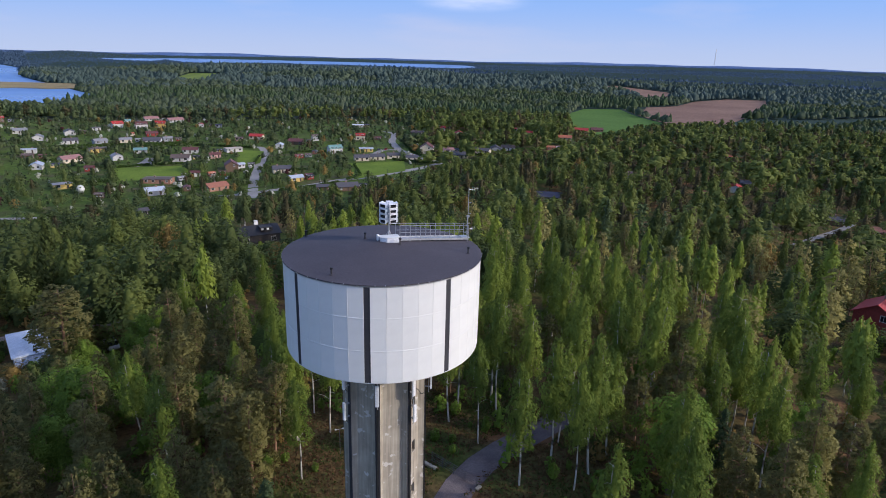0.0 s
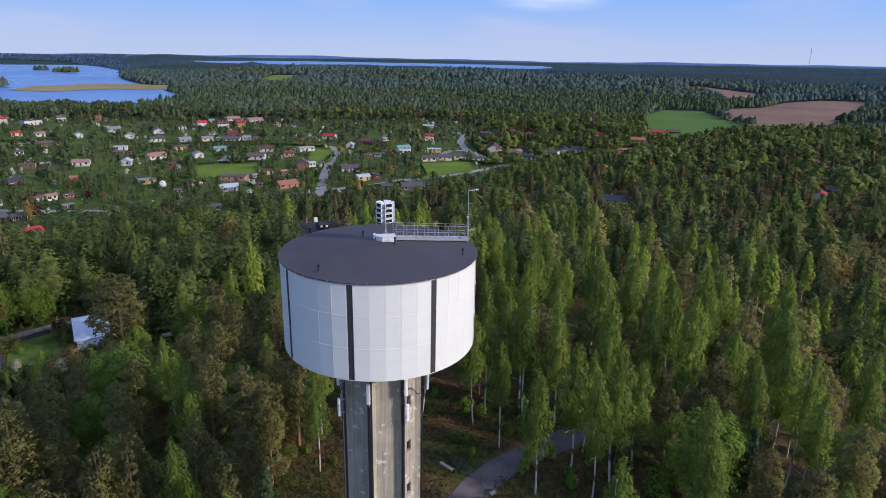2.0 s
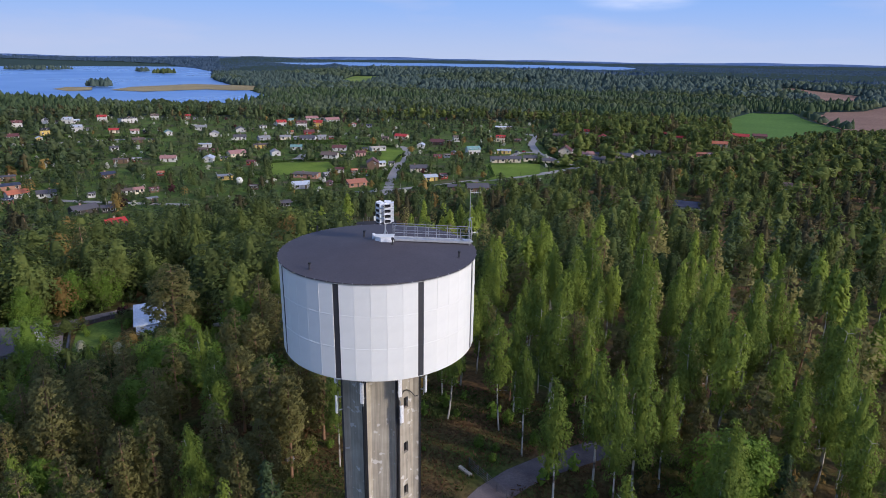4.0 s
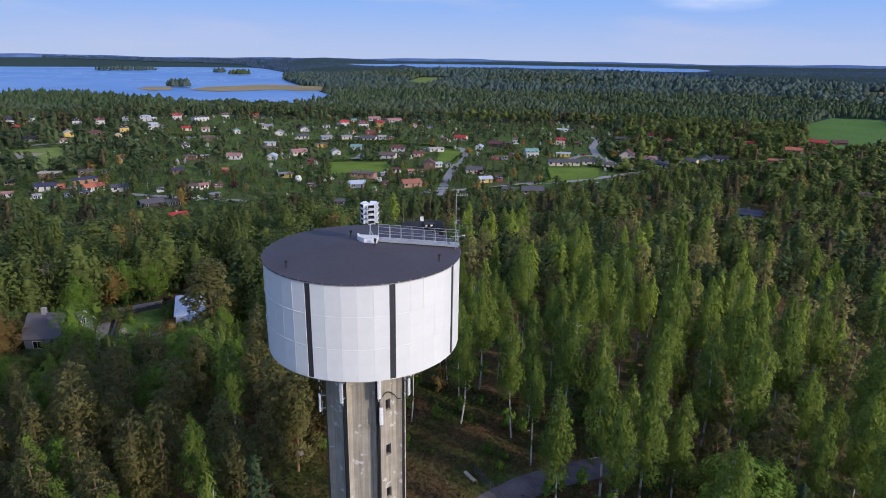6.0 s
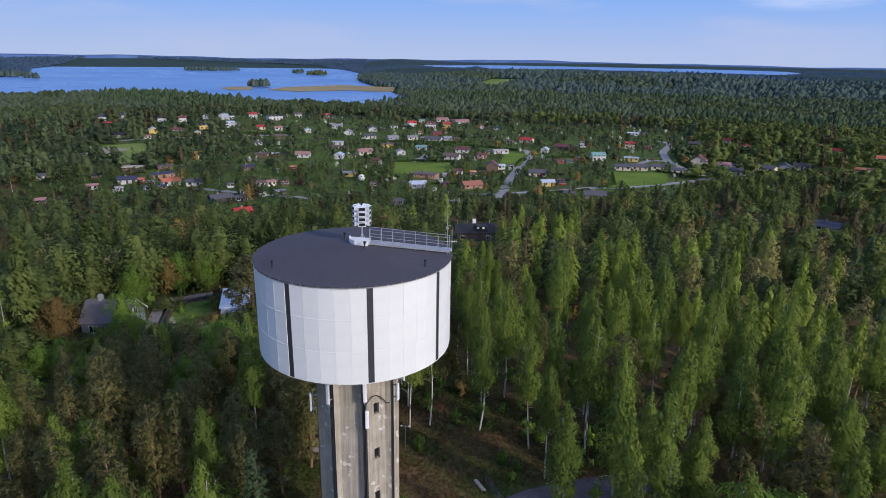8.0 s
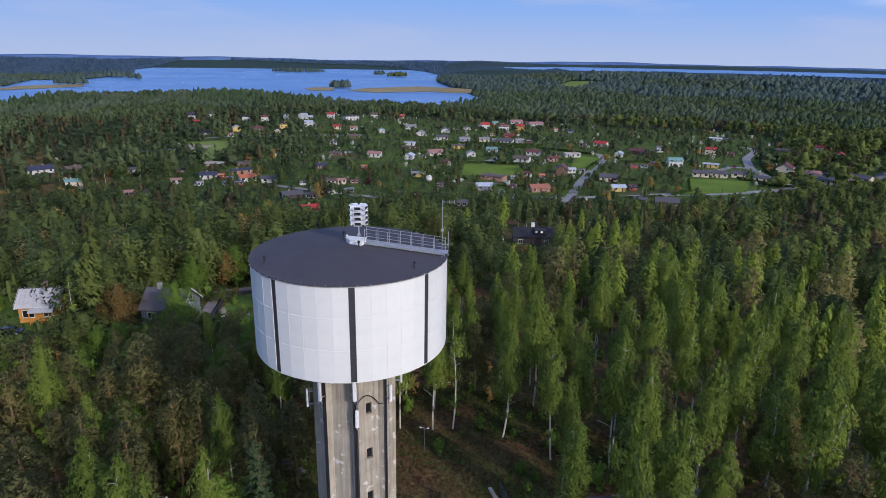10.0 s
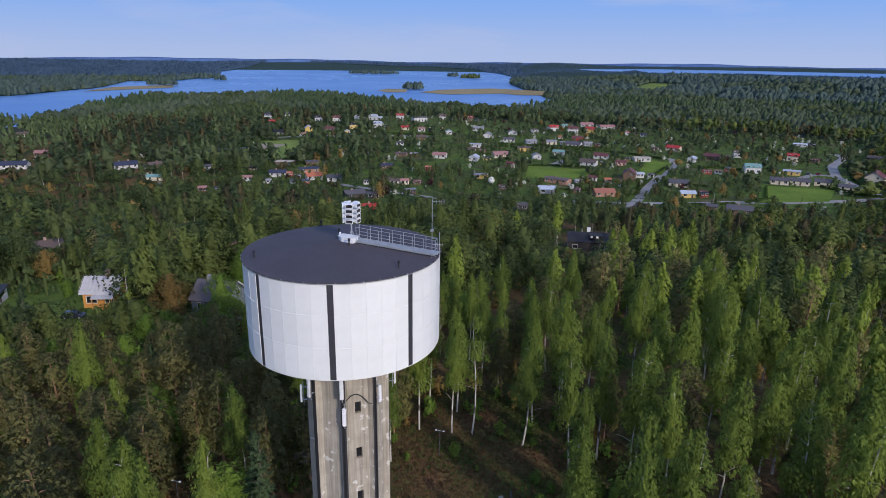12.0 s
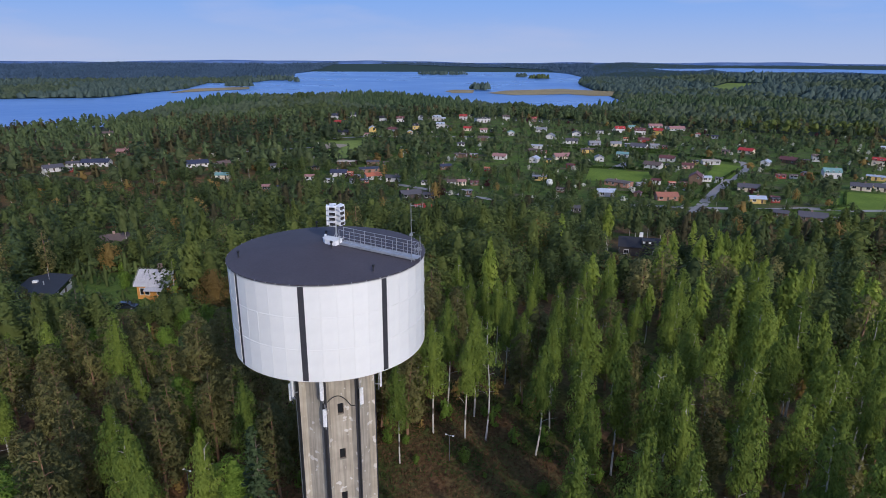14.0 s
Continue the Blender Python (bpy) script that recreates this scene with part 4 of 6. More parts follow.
def antenna(k, z, side=0.0, long=1.7, out=0.45):
    ob = tagged(new("panel_antenna"), "slim white panel antenna clamped to the shaft", "antenna", group="antennas on the shaft")
    ob.matrix_world = bearing(S0 + 45 * k, 3.17, z) @ pose(side, 0, 0)
    part("radome", bevelled(box(bmesh.new(), -0.14, 0.14, -out - 0.08, -out + 0.06, -long / 2, long / 2), 0.04, 2), WHITE_PLASTIC, ob)
    bm = rod(bmesh.new(), (0, -out + 0.16, -long / 2 - 0.3), (0, -out + 0.16, long / 2 + 0.3), 0.035)
    part("pole", bm, GALV, ob)
    for dz in (-long * 0.36, long * 0.36):
        part("bracket", box(bmesh.new(), -0.05, 0.05, -out + 0.05, 0.02, dz - 0.03, dz + 0.03), GALV, ob)
    bm = rod(bmesh.new(), (0.05, -out + 0.1, -long / 2), (0.1, -0.1, -long / 2 - 0.35), 0.02)
    part("cable", bm, CABLE, ob)
    return ob


antenna(0, 19.3, 0.0, 1.5)
antenna(0, 21.9, 0.0, 1.6)
antenna(1, 21.3, 0.05, 1.7)
antenna(2, 21.6, 0.0, 1.5)
antenna(2, 19.4, 0.12, 1.45)
antenna(3, 20.7, 0.1, 1.4)
antenna(4, 20.9, 0.0, 1.5)


# a black cable slung across the window face
sling = []
for i in range(22):
    t = i / 21
    a = S0 + 45 * (2 + t)
    r = 3.2 - 0.42 * math.sin(math.pi * t)
    z = 20.1 + 0.75 * math.sin(math.pi * min(1, t * 1.25)) ** 0.7 - 0.35 * t
    sling.append(tuple(bearing(a, r, z).translation))
tagged(new("cable", mesh_from("cable", *tube(sling, [0.035] * 22), CABLE, True)), "black cable slung across the concrete", "cable")
for k in (1, 2, 3):
    bundle = tagged(new("cable_bundle"), "bundle of black cables down a ridge of the shaft", "cable")
    for dx in (-0.05, 0.04):
        bm = rod(bmesh.new(), bearing(S0 + 45 * k, 3.23).translation + Vector((dx, 0, 0.2)), bearing(S0 + 45 * k, 3.23).translation + Vector((dx, 0, BASE - 1.2)), 0.03, 6)
        part("cable", bm, CABLE, bundle)

# siren on the roof
siren = tagged(new("warning_siren"), "white warning siren of stacked horns on a pole", "siren")
siren.matrix_world = pose(0.55, 0.36, roof_z(0.55, 0.36) - 0.02)
part("pole", rod(bmesh.new(), (0, 0, 0), (0, 0, 2.74), 0.055, 10), GALV, siren)
part("foot", rod(bmesh.new(), (0, 0, 0), (0, 0, 0.06), 0.22, 12), GALV, siren)
for dx, dy in ((0.35, 0), (-0.2, 0.3), (-0.2, -0.3)):
    part("stay", rod(bmesh.new(), (dx, dy, 0.02), (0, 0, 0.75), 0.02), GALV, siren)
HORN_IN = surface("horn_throat", (0.03, 0.03, 0.035), (0.06, 0.06, 0.065), 3.0, 0.7)


def horn_mesh():
    bm = bmesh.new()
    sec = [(0.1, 0.1, 0.075), (0.32, 0.17, 0.105), (0.63, 0.27, 0.15)]
    loops = []
    for y, w, h in sec + [(0.63, 0.225, 0.108), (0.36, 0.1, 0.055)]:
        loops.append([bm.verts.new((sx * w, -y, sz * h)) for sx, sz in ((-1, -1), (1, -1), (1, 1), (-1, 1))])
    for a, b in zip(loops, loops[1:]):
        for i in range(4):
            j = (i + 1) % 4
            bm.faces.new((a[i], a[j], b[j], b[i]))
    last_face = bm.faces.new(loops[-1])
    bm.faces.new(loops[0][::-1])
    bmesh.ops.recalc_face_normals(bm, faces=bm.faces[:])
    for f in bm.faces:
        if all(abs(v.co.x) < 0.23 and v.co.y < -0.35 for v in f.verts):
            f.material_index = 1
    me = bpy.data.meshes.new("horn")
    bm.to_mesh(me)
    bm.free()
    me.materials.append(WHITE_PLASTIC)
    me.materials.append(HORN_IN)
    return me


horn = horn_mesh()
for tier in range(4):
    for i in range(5):
        shared("horn", horn, siren, pose(0, 0, 1.46 + tier * 0.373, 0, 0, 72 * i + 12))
    part("driver", rod(bmesh.new(), (0, 0, 1.34 + tier * 0.373), (0, 0, 1.58 + tier * 0.373), 0.15, 12), WHITE_PLASTIC, siren)

# roof hatch box and walkway
hatch = tagged(new("roof_hatch"), "white sheet-metal hatch box on the dark roof", "hatch")
hatch.matrix_world = pose(0.5, -0.14, roof_z(0.5, 0.14) - 0.06, 0, 0, -6)
bm = bmesh.new()
prism(bm, [(-0.75, -0.1), (-0.3, -0.42), (0.6, -0.35), (0.62, 0.4), (-0.7, 0.42)], 0, 0.36)
part("body", bevelled(bm, 0.015, 1), WHITE_PLASTIC, hatch)
bm = bmesh.new()
prism(bm, [(-0.8, -0.11), (-0.32, -0.46), (0.64, -0.39), (0.66, 0.44), (-0.74, 0.46)], 0.362, 0.41)
part("lid", bevelled(bm, 0.01, 1), TANK_WHITE, hatch)
part("vent", rod(bmesh.new(), (-0.85, 0.3, 0), (-0.85, 0.3, 0.5), 0.09, 10), WHITE_PLASTIC, hatch)

walkway = tagged(new("roof_walkway"), "galvanised steel walkway with railings across the roof", "walkway")
A, B = Vector((1.15, 0.1, roof_z(1.15, 0.1) + 0.12)), Vector((6.85, 0.68, roof_z(6.85, 0.68) + 0.16))
along = (B - A).normalized()
side = Vector((-along.y, along.x, 0)).normalized() * 0.36
bm = bmesh.new()
tray = [A - side, B - side, B + side, A + side]
vs = [bm.verts.new(v) for v in tray] + [bm.verts.new(v + Vector((0, 0, 0.03))) for v in tray]
for f in ((3, 2, 1, 0), (4, 5, 6, 7), (0, 1, 5, 4), (1, 2, 6, 5), (2, 3, 7, 6), (3, 0, 4, 7)):
    bm.faces.new([vs[i] for i in f])
part("walking_plate", bm, GALV, walkway)
for i in range(19):
    p = A + (B - A) * (i + 0.5) / 19 + Vector((0, 0, 0.036))
    part("tread", rod(bmesh.new(), p - side * 0.9, p + side * 0.9, 0.008, 4), GALV, walkway)
for s in (-1, 1):
    bm = bmesh.new()
    up = Vector((0, 0, 1))
    q = [A + side * s - up * 0.06, B + side * s - up * 0.06, B + side * s + up * 0.1, A + side * s + up * 0.1]
    off = side.normalized() * 0.02 * s
    vs = [bm.verts.new(v) for v in q] + [bm.verts.new(v + off) for v in q]
    for f in ((0, 1, 2, 3), (7, 6, 5, 4), (0, 4, 5, 1), (1, 5, 6, 2), (2, 6, 7, 3), (3, 7, 4, 0)):
        bm.faces.new([vs[i] for i in f])
    bmesh.ops.recalc_face_normals(bm, faces=bm.faces[:])
    part("toe_board", bm, GALV, walkway)
    for i in range(8):
        p = A + (B - A) * i / 7 + side * s
        part("post", rod(bmesh.new(), p - up * 0.12, p + up * 1.05, 0.022, 6), GALV, walkway)
    for h in (0.55, 1.05):
        part("rail", rod(bmesh.new(), A + side * s + up * h, B + side * s + up * h, 0.018, 6), GALV, walkway)
for h in (0.38, 0.71, 1.05):
    part("rail", rod(bmesh.new(), B - side + up * h, B + side + up * h, 0.018, 6), GALV, walkway)
p = B + along * 0.05
bm = bmesh.new()
box(bm, -0.55, 0.12, -0.36, 0.36, 0.0, 0.05, Matrix.Translation(p) @ pose(0, 0, 0.06, 0, 6, 6))
part("landing", bm, GALV, walkway, "bright landing plate at the roof edge")
mast = tagged(new("radio_mast"), "thin steel radio mast with small aerials on the roof edge", "antenna mast")
mast.matrix_world = pose(6.72, 0.12, roof_z(6.7, 0.1))
part("pole", rod(bmesh.new(), (0, 0, 0), (0, 0, 4.15), 0.024), GALV, mast)
for z, long, turn in ((4.0, 0.85, 10), (0.95, 0.75, 20)):
    d = Vector((math.cos(radians(turn)), math.sin(radians(turn)), 0))
    boom = part("aerial", rod(bmesh.new(), (0, 0, z), d * long + Vector((0, 0, z)), 0.016), GALV, mast)
    for i in range(4):
        p = d * long * (0.35 + 0.2 * i) + Vector((0, 0, z))
        part("element", rod(bmesh.new(), p - Vector((0, 0, 0.14)), p + Vector((0, 0, 0.14)), 0.011, 6), GALV, boom)
for z in (3.0, 2.15, 1.4):
    part("stub", rod(bmesh.new(), (0, 0, z), (0.24, 0.05, z), 0.02, 6), GALV, mast)
part("clamp", box(bmesh.new(), -0.09, 0.09, -0.09, 0.09, 1.9, 2.05), GALV, mast)
part("spike", rod(bmesh.new(), (0.3, 0.75, -0.1), (0.3, 0.75, 1.7), 0.025), GALV, mast)
PIPE = surface("black_vent_pipe", (0.015, 0.015, 0.018), (0.03, 0.03, 0.032), 3.0, 0.6)
for x, y in ((-4.7, -4.05), (5.4, -2.85), (-0.95, 1.3), (0.95, -0.95), (-4.5, 5.2)):
    v = tagged(new("roof_vent"), "small black vent pipe on the roof", "vent", group="vents on the roof")
    v.matrix_world = pose(x, y, roof_z(x, y) - 0.02)
    part("pipe", rod(bmesh.new(), (0, 0, 0), (0, 0, 0.42), 0.055), PIPE, v)
    part("cap", rod(bmesh.new(), (0, 0, 0.4), (0.02, -0.02, 0.52), 0.1), PIPE, v)
    part("collar", rod(bmesh.new(), (0, 0, 0), (0, 0, 0.06), 0.13), ROOF_FELT, v)


# ---- houses ----
def painted(name, c, rough=0.75):
    k = 0.86
    return surface(name, tuple(v * k for v in c), c, 0.5, rough, 0.0, 5.0, 0.1)


ROOFS = {n: painted(f"roof_{n}", c, 0.7) for n, c in {
    "navy": (0.035, 0.04, 0.07), "red": (0.4, 0.035, 0.03), "black": (0.022, 0.022, 0.026), "maroon": (0.13, 0.045, 0.042), "grey": (0.25, 0.25, 0.26), "pale": (0.42, 0.47, 0.55),
    "brown": (0.12, 0.085, 0.07), "orange": (0.45, 0.14, 0.07), "cream": (0.45, 0.4, 0.32), "rose": (0.33, 0.17, 0.15), "slate": (0.085, 0.08, 0.09), "teal": (0.16, 0.3, 0.28),
    "tile": (0.33, 0.13, 0.08), "brick": (0.26, 0.08, 0.05), "white": (0.62, 0.66, 0.72), "zinc": (0.46, 0.45, 0.45)}.items()}
WALLS = {n: painted(f"wall_{n}", c, 0.85) for n, c in {
    "white": (0.55, 0.54, 0.52), "red": (0.3, 0.045, 0.035), "cream": (0.62, 0.54, 0.4), "brown": (0.15, 0.095, 0.06), "yellow": (0.6, 0.43, 0.13), "brick": (0.3, 0.12, 0.08),
    "rose": (0.5, 0.3, 0.26), "slate": (0.3, 0.31, 0.34), "tile": (0.36, 0.19, 0.13), "ochre": (0.52, 0.24, 0.05), "bluegrey": (0.2, 0.23, 0.28), "dark": (0.05, 0.045, 0.042)}.items()}
TRIM = painted("white_trim", (0.7, 0.7, 0.68))
CHIMNEY = surface("chimney_brick", (0.22, 0.13, 0.1), (0.34, 0.24, 0.2), 1.0, 0.9)
HDICE = random.Random(11)


def roof_bmesh(w, d, z, pitch, over=0.45, thick=0.16):
    rise = math.tan(radians(pitch)) * d / 2
    e = math.tan(radians(pitch)) * over
    bm = bmesh.new()
    prof = [(-d / 2 - over, z - e), (0, z + rise), (d / 2 + over, z - e), (d / 2 + over, z - e + thick), (0, z + rise + thick * 1.15), (-d / 2 - over, z - e + thick)]
    a = [bm.verts.new((-w / 2 - over, y, h)) for y, h in prof]
    b = [bm.verts.new((w / 2 + over, y, h)) for y, h in prof]
    for i in range(6):
        j = (i + 1) % 6
        bm.faces.new((a[i], a[j], b[j], b[i]))
    for r in (a, b):
        bm.faces.new((r[0], r[1], r[4], r[5]))
        bm.faces.new((r[1], r[2], r[3], r[4]))
    bmesh.ops.recalc_face_normals(bm, faces=bm.faces[:])
    return bm


def wall_bmesh(w, d, h, pitch, foot=1.5):
    rise = math.tan(radians(pitch)) * d / 2 - 0.02
    bm = bmesh.new()
    prof = [(-d / 2, -foot), (d / 2, -foot), (d / 2, h), (0, h + rise), (-d / 2, h)]
    a = [bm.verts.new((-w / 2, y, z)) for y, z in prof]
    b = [bm.verts.new((w / 2, y, z)) for y, z in prof]
    bm.faces.new(a)
    bm.faces.new(b[::-1])
    for i in range(5):
        j = (i + 1) % 5
        bm.faces.new((a[i], a[j], b[j], b[i]))
    bmesh.ops.recalc_face_normals(bm, faces=bm.faces[:])
    return bm


def window_at(parent, m, w, h):
    win = new("window")
    win.parent = parent
    win.matrix_local = m
    t = 0.09
    bm = bmesh.new()
    for x0, x1, z0, z1 in ((-w / 2 - t, -w / 2, -t, h + t), (w / 2, w / 2 + t, -t, h + t), (-w / 2, w / 2, h, h + t), (-w / 2, w / 2, -t, 0), (-0.03, 0.03, 0, h)):
        box(bm, x0, x1, -0.09, 0.02, z0, z1)
    part("frame", bm, TRIM, win)
    part("pane", box(bmesh.new(), -w / 2, w / 2, -0.03, 0.01, 0, h), GLASS_DARK, win)


def house(x, y, w, d, h, yaw, roof, wall, pitch, chimney=True, hidden=False):
    """A house with walls, gabled roof, chimney, door and windows; w along the ridge."""
    storeys = "two-storey" if h > 4 else ("small" if w < 7 else "low")
    tone = {"tile": "brick", "rose": "pink", "slate": "grey", "bluegrey": "blue-grey", "dark": "dark brown"}.get(wall, wall)
    over = {"tile": "tiled orange", "rose": "faded red", "pale": "pale blue", "slate": "dark grey", "brick": "brick-red"}.get(roof, roof)
    if w < 6 and h < 2.6:
        ob = tagged(new("shed"), f"small {tone} garden shed with a {over} roof", "shed", group="garden sheds of the village")
    else:
        ob = tagged(new("house"), f"{storeys} {tone} house with a {over} roof among garden trees", "house", group="houses of the village")
    h *= 0.9
    ob.matrix_world = pose(x, y, float(ground_z(x, y)) + 0.25, 0, 0, yaw)
    part("wall", wall_bmesh(w, d, h, pitch), WALLS[wall], ob)
    part("roof", roof_bmesh(w, d, h, pitch), ROOFS[roof], ob)
    rise = math.tan(radians(pitch)) * d / 2
    if chimney and w > 6.5:
        cx = HDICE.uniform(-0.25, 0.25) * w
        part("chimney", box(bmesh.new(), cx - 0.4, cx + 0.4, -0.3, 0.3, h + rise - 0.4, h + rise + 0.95), CHIMNEY, ob)
    n = max(2, int(w / 3.2))
    for level in range(2 if h > 4 else 1):
        for i in range(n):
            wx = (i + 0.5 - n / 2) * w / n
            if level == 0 and i == n // 2 and w > 6:
                part("door", box(bmesh.new(), wx - 0.5, wx + 0.5, -d / 2 - 0.05, -d / 2 + 0.05, 0, 2.05), FRAME_WOOD, ob)
                continue
            window_at(ob, pose(wx, -d / 2, 0.95 + level * 2.6), HDICE.choice((1.1, 1.3, 1.7)), 1.25)
    for s in (-1, 1):
        window_at(ob, pose(s * w / 2, -d * 0.18, 1.0 + (2.4 if h > 4 else 0), 0, 0, 90 * s), 1.1, 1.2)
    CLEAR.append((x, y, max(w, d) * 0.5 + 1.5))
    HOMES.append((x, y, max(w, d), float(ground_z(x, y)) + (h + 1.3 if hidden else HDICE.choice((0.9, 1.6, 2.2, 2.6)))))
    if hidden:
        return ob
    # trees also kept off a spot between the house and the camera
    toward = Vector((5 - x, -43 - y, 0)).normalized()
    CLEAR.append((x + toward.x * (d / 2 + 5), y + toward.y * (d / 2 + 5), max(w, d) * 0.36))
    return ob


house(-445, 646, 8.1, 5.7, 2.75, 34, "pale", "cream", 26)
house(-91, 210, 7, 6, 3, 36, "red", "dark", 26, True, True)
house(164, 231, 12.3, 7.8, 2.75, -34, "navy", "white", 26)
house(288, 224, 8.7, 6.5, 2.75, 41, "red", "white", 26)
house(304, 230, 7.1, 5.4, 2.75, -50, "slate", "brown", 26)
house(256, 281, 4.8, 5.4, 2.75, -41, "rose", "white", 26)
house(274, 152, 8.5, 6.1, 2.75, -57, "slate", "brown", 26)
house(274, 128, 7.9, 6.2, 2.75, -60, "tile", "brick", 26)
house(375, 312, 6, 5.3, 2.4, -48, "orange", "cream", 20)
house(723, 441, 9.2, 7.1, 2.75, 32, "pale", "white", 26)
house(602, 420, 8.4, 6.4, 2.75, 36, "orange", "cream", 26)
house(-398, 618, 11.8, 7.6, 4.5, 19, "navy", "white", 33)
house(-390, 639, 12.1, 7.7, 4.5, 32, "navy", "white", 33)
house(-357, 557, 7.8, 5, 2.2, 25, "red", "red", 20)
house(-308, 571, 8.1, 5.2, 4.5, 32, "black", "white", 33)
house(-286, 569, 8.1, 5.1, 4.5, 31, "maroon", "white", 33)
house(-268, 582, 6, 4.4, 4.5, 101, "slate", "white", 33)
house(-249, 582, 8.5, 5.3, 4.5, -1, "pale", "white", 33)
house(-243, 585, 5, 3.4, 2.75, 38, "pale", "white", 25)
house(-222, 530, 7.7, 4.9, 4.5, 10, "pale", "white", 33)
house(-225, 599, 7.6, 4.8, 4.5, 7, "red", "white", 33)
house(-199, 587, 14.7, 8.2, 4.5, 42, "black", "white", 7)
house(-183, 618, 7.2, 4.6, 4.5, 15, "brown", "white", 33)
house(-249, 873, 11.1, 8.1, 2.75, 115, "red", "white", 25)
house(-191, 524, 7.6, 4.8, 2.75, 18, "red", "cream", 25)
house(-175, 524, 6.6, 4.2, 2.75, 24, "rose", "white", 25)
house(-293, 469, 14.9, 8.2, 2.75, 14, "black", "white", 25)
house(-276, 491, 8.8, 6.5, 4.5, 122, "pale", "yellow", 33)
house(-265, 460, 5.2, 3.4, 2.75, 46, "rose", "white", 25)
house(-261, 502, 11, 7, 2.75, 27, "maroon", "white", 25)
house(-243, 519, 7.3, 4.6, 4.5, 35, "black", "yellow", 33)
house(-235, 489, 5.7, 4.2, 2.75, 119, "pale", "yellow", 25)
house(-208, 335, 11.6, 7.3, 2.75, 9, "cream", "brown", 7)
house(-182, 320, 12.6, 8, 2.75, 40, "navy", "tile", 7)
house(-192, 343, 8.5, 5.4, 2.75, 31, "slate", "brown", 7)
house(-193, 301, 10.1, 6.4, 2.75, 21, "navy", "white", 25)
house(-187, 304, 3.9, 3.4, 2.2, 6, "orange", "red", 20)
house(-168, 301, 9.7, 6.2, 2.75, 44, "orange", "white", 25)
house(-154, 301, 8.6, 5.4, 2.75, 24, "slate", "white", 25)
house(-187, 281, 3.6, 3.4, 2.2, 41, "grey", "white", 20)
house(-173, 285, 3.6, 3.4, 2.2, 47, "slate", "white", 20)
house(-132, 299, 3.6, 3.4, 2.2, 32, "slate", "white", 20)
house(-119, 254, 10.5, 6.6, 2.75, 43, "slate", "dark", 25)
house(-109, 256, 5.5, 3.4, 2.75, 16, "slate", "dark", 25)
house(-142, 355, 7.7, 4.9, 2.75, 35, "navy", "brown", 25)
house(-116, 304, 5, 3.4, 2.75, 17, "brown", "white", 25)
house(-111, 307, 5, 3.4, 2.75, 39, "rose", "cream", 25)
house(-97, 280, 5, 3.4, 2.75, 36, "grey", "brown", 7)
house(-113, 360, 3.6, 3.4, 2.2, -3, "orange", "red", 20)
house(-148, 400, 8.6, 5.4, 2.75, 2, "brown", "brown", 7)
house(-119, 404, 9.7, 6.2, 2.75, 2, "rose", "white", 25)
house(-167, 446, 5.5, 3.4, 2.75, 42, "slate", "white", 25)
house(-160, 481, 8.4, 5.3, 2.75, 14, "brown", "brown", 25)
house(-148, 524, 8.1, 5.8, 2.75, 109, "teal", "white", 25)
house(-218, 311, 5, 3.4, 2.75, 23, "slate", "brown", 25)
house(-154, 626, 5, 3.4, 4.5, 14, "red", "brown", 33)
house(-128, 557, 10.2, 6.5, 2.75, 7, "grey", "white", 25)
house(-110, 521, 10.1, 7.4, 2.75, 97, "grey", "white", 25)
house(-92, 547, 10.5, 7.7, 2.75, 102, "slate", "white", 25)
house(-86, 499, 10, 6.4, 2.75, 14, "slate", "white", 25)
house(-66, 495, 9.1, 5.8, 2.75, 27, "grey", "slate", 25)
house(-49, 499, 8.4, 5.3, 2.75, 14, "grey", "cream", 25)
house(-76, 576, 7, 4.4, 2.75, 28, "slate", "white", 7)
house(-61, 603, 9.1, 5.8, 4.5, 23, "red", "white", 33)
house(-56, 653, 7.8, 5, 2.75, 29, "teal", "white", 25)
house(-41, 598, 9.8, 6.3, 4.5, 12, "maroon", "white", 33)
house(-25, 608, 9.1, 5.8, 4.5, -14, "red", "yellow", 33)
house(-35, 687, 13.7, 8.2, 2.75, 20, "rose", "white", 25)
house(-12, 669, 15.9, 8.2, 2.75, 24, "rose", "white", 25)
house(-21, 770, 10.2, 6.5, 2.75, 21, "maroon", "rose", 25)
house(-12, 823, 18.1, 8.2, 2.75, 4, "red", "brick", 25)
house(-31, 536, 8.9, 5.7, 2.75, 14, "maroon", "red", 25)
house(-30, 495, 12.8, 8.1, 2.75, -10, "slate", "white", 25)
house(-19, 505, 6.9, 4.4, 2.75, 18, "grey", "slate", 25)
house(-46, 536, 3.6, 3.4, 2.2, 9, "orange", "cream", 20)
house(-106, 461, 8.7, 5.5, 2.75, 2, "pale", "white", 7)
house(-103, 438, 6.2, 4, 2.75, -8, "brown", "brown", 25)
house(-65, 464, 12.1, 7.7, 2.75, 25, "brown", "yellow", 7)
house(-78, 427, 12, 7.7, 2.75, 34, "rose", "cream", 25)
house(-93, 405, 9, 6.5, 2.75, 91, "pale", "white", 25)
house(-51, 432, 8.4, 6.2, 2.75, 105, "grey", "white", 25)
house(-37, 453, 8.4, 5.3, 2.75, 0, "teal", "white", 25)
house(-11, 413, 11.5, 7.3, 2.75, -15, "brown", "white", 25)
house(-4, 442, 10.2, 6.5, 2.75, -9, "maroon", "white", 25)
house(11, 418, 7.1, 4.6, 2.75, 12, "maroon", "rose", 25)
house(25, 441, 11.5, 7.3, 2.75, 15, "cream", "white", 7)
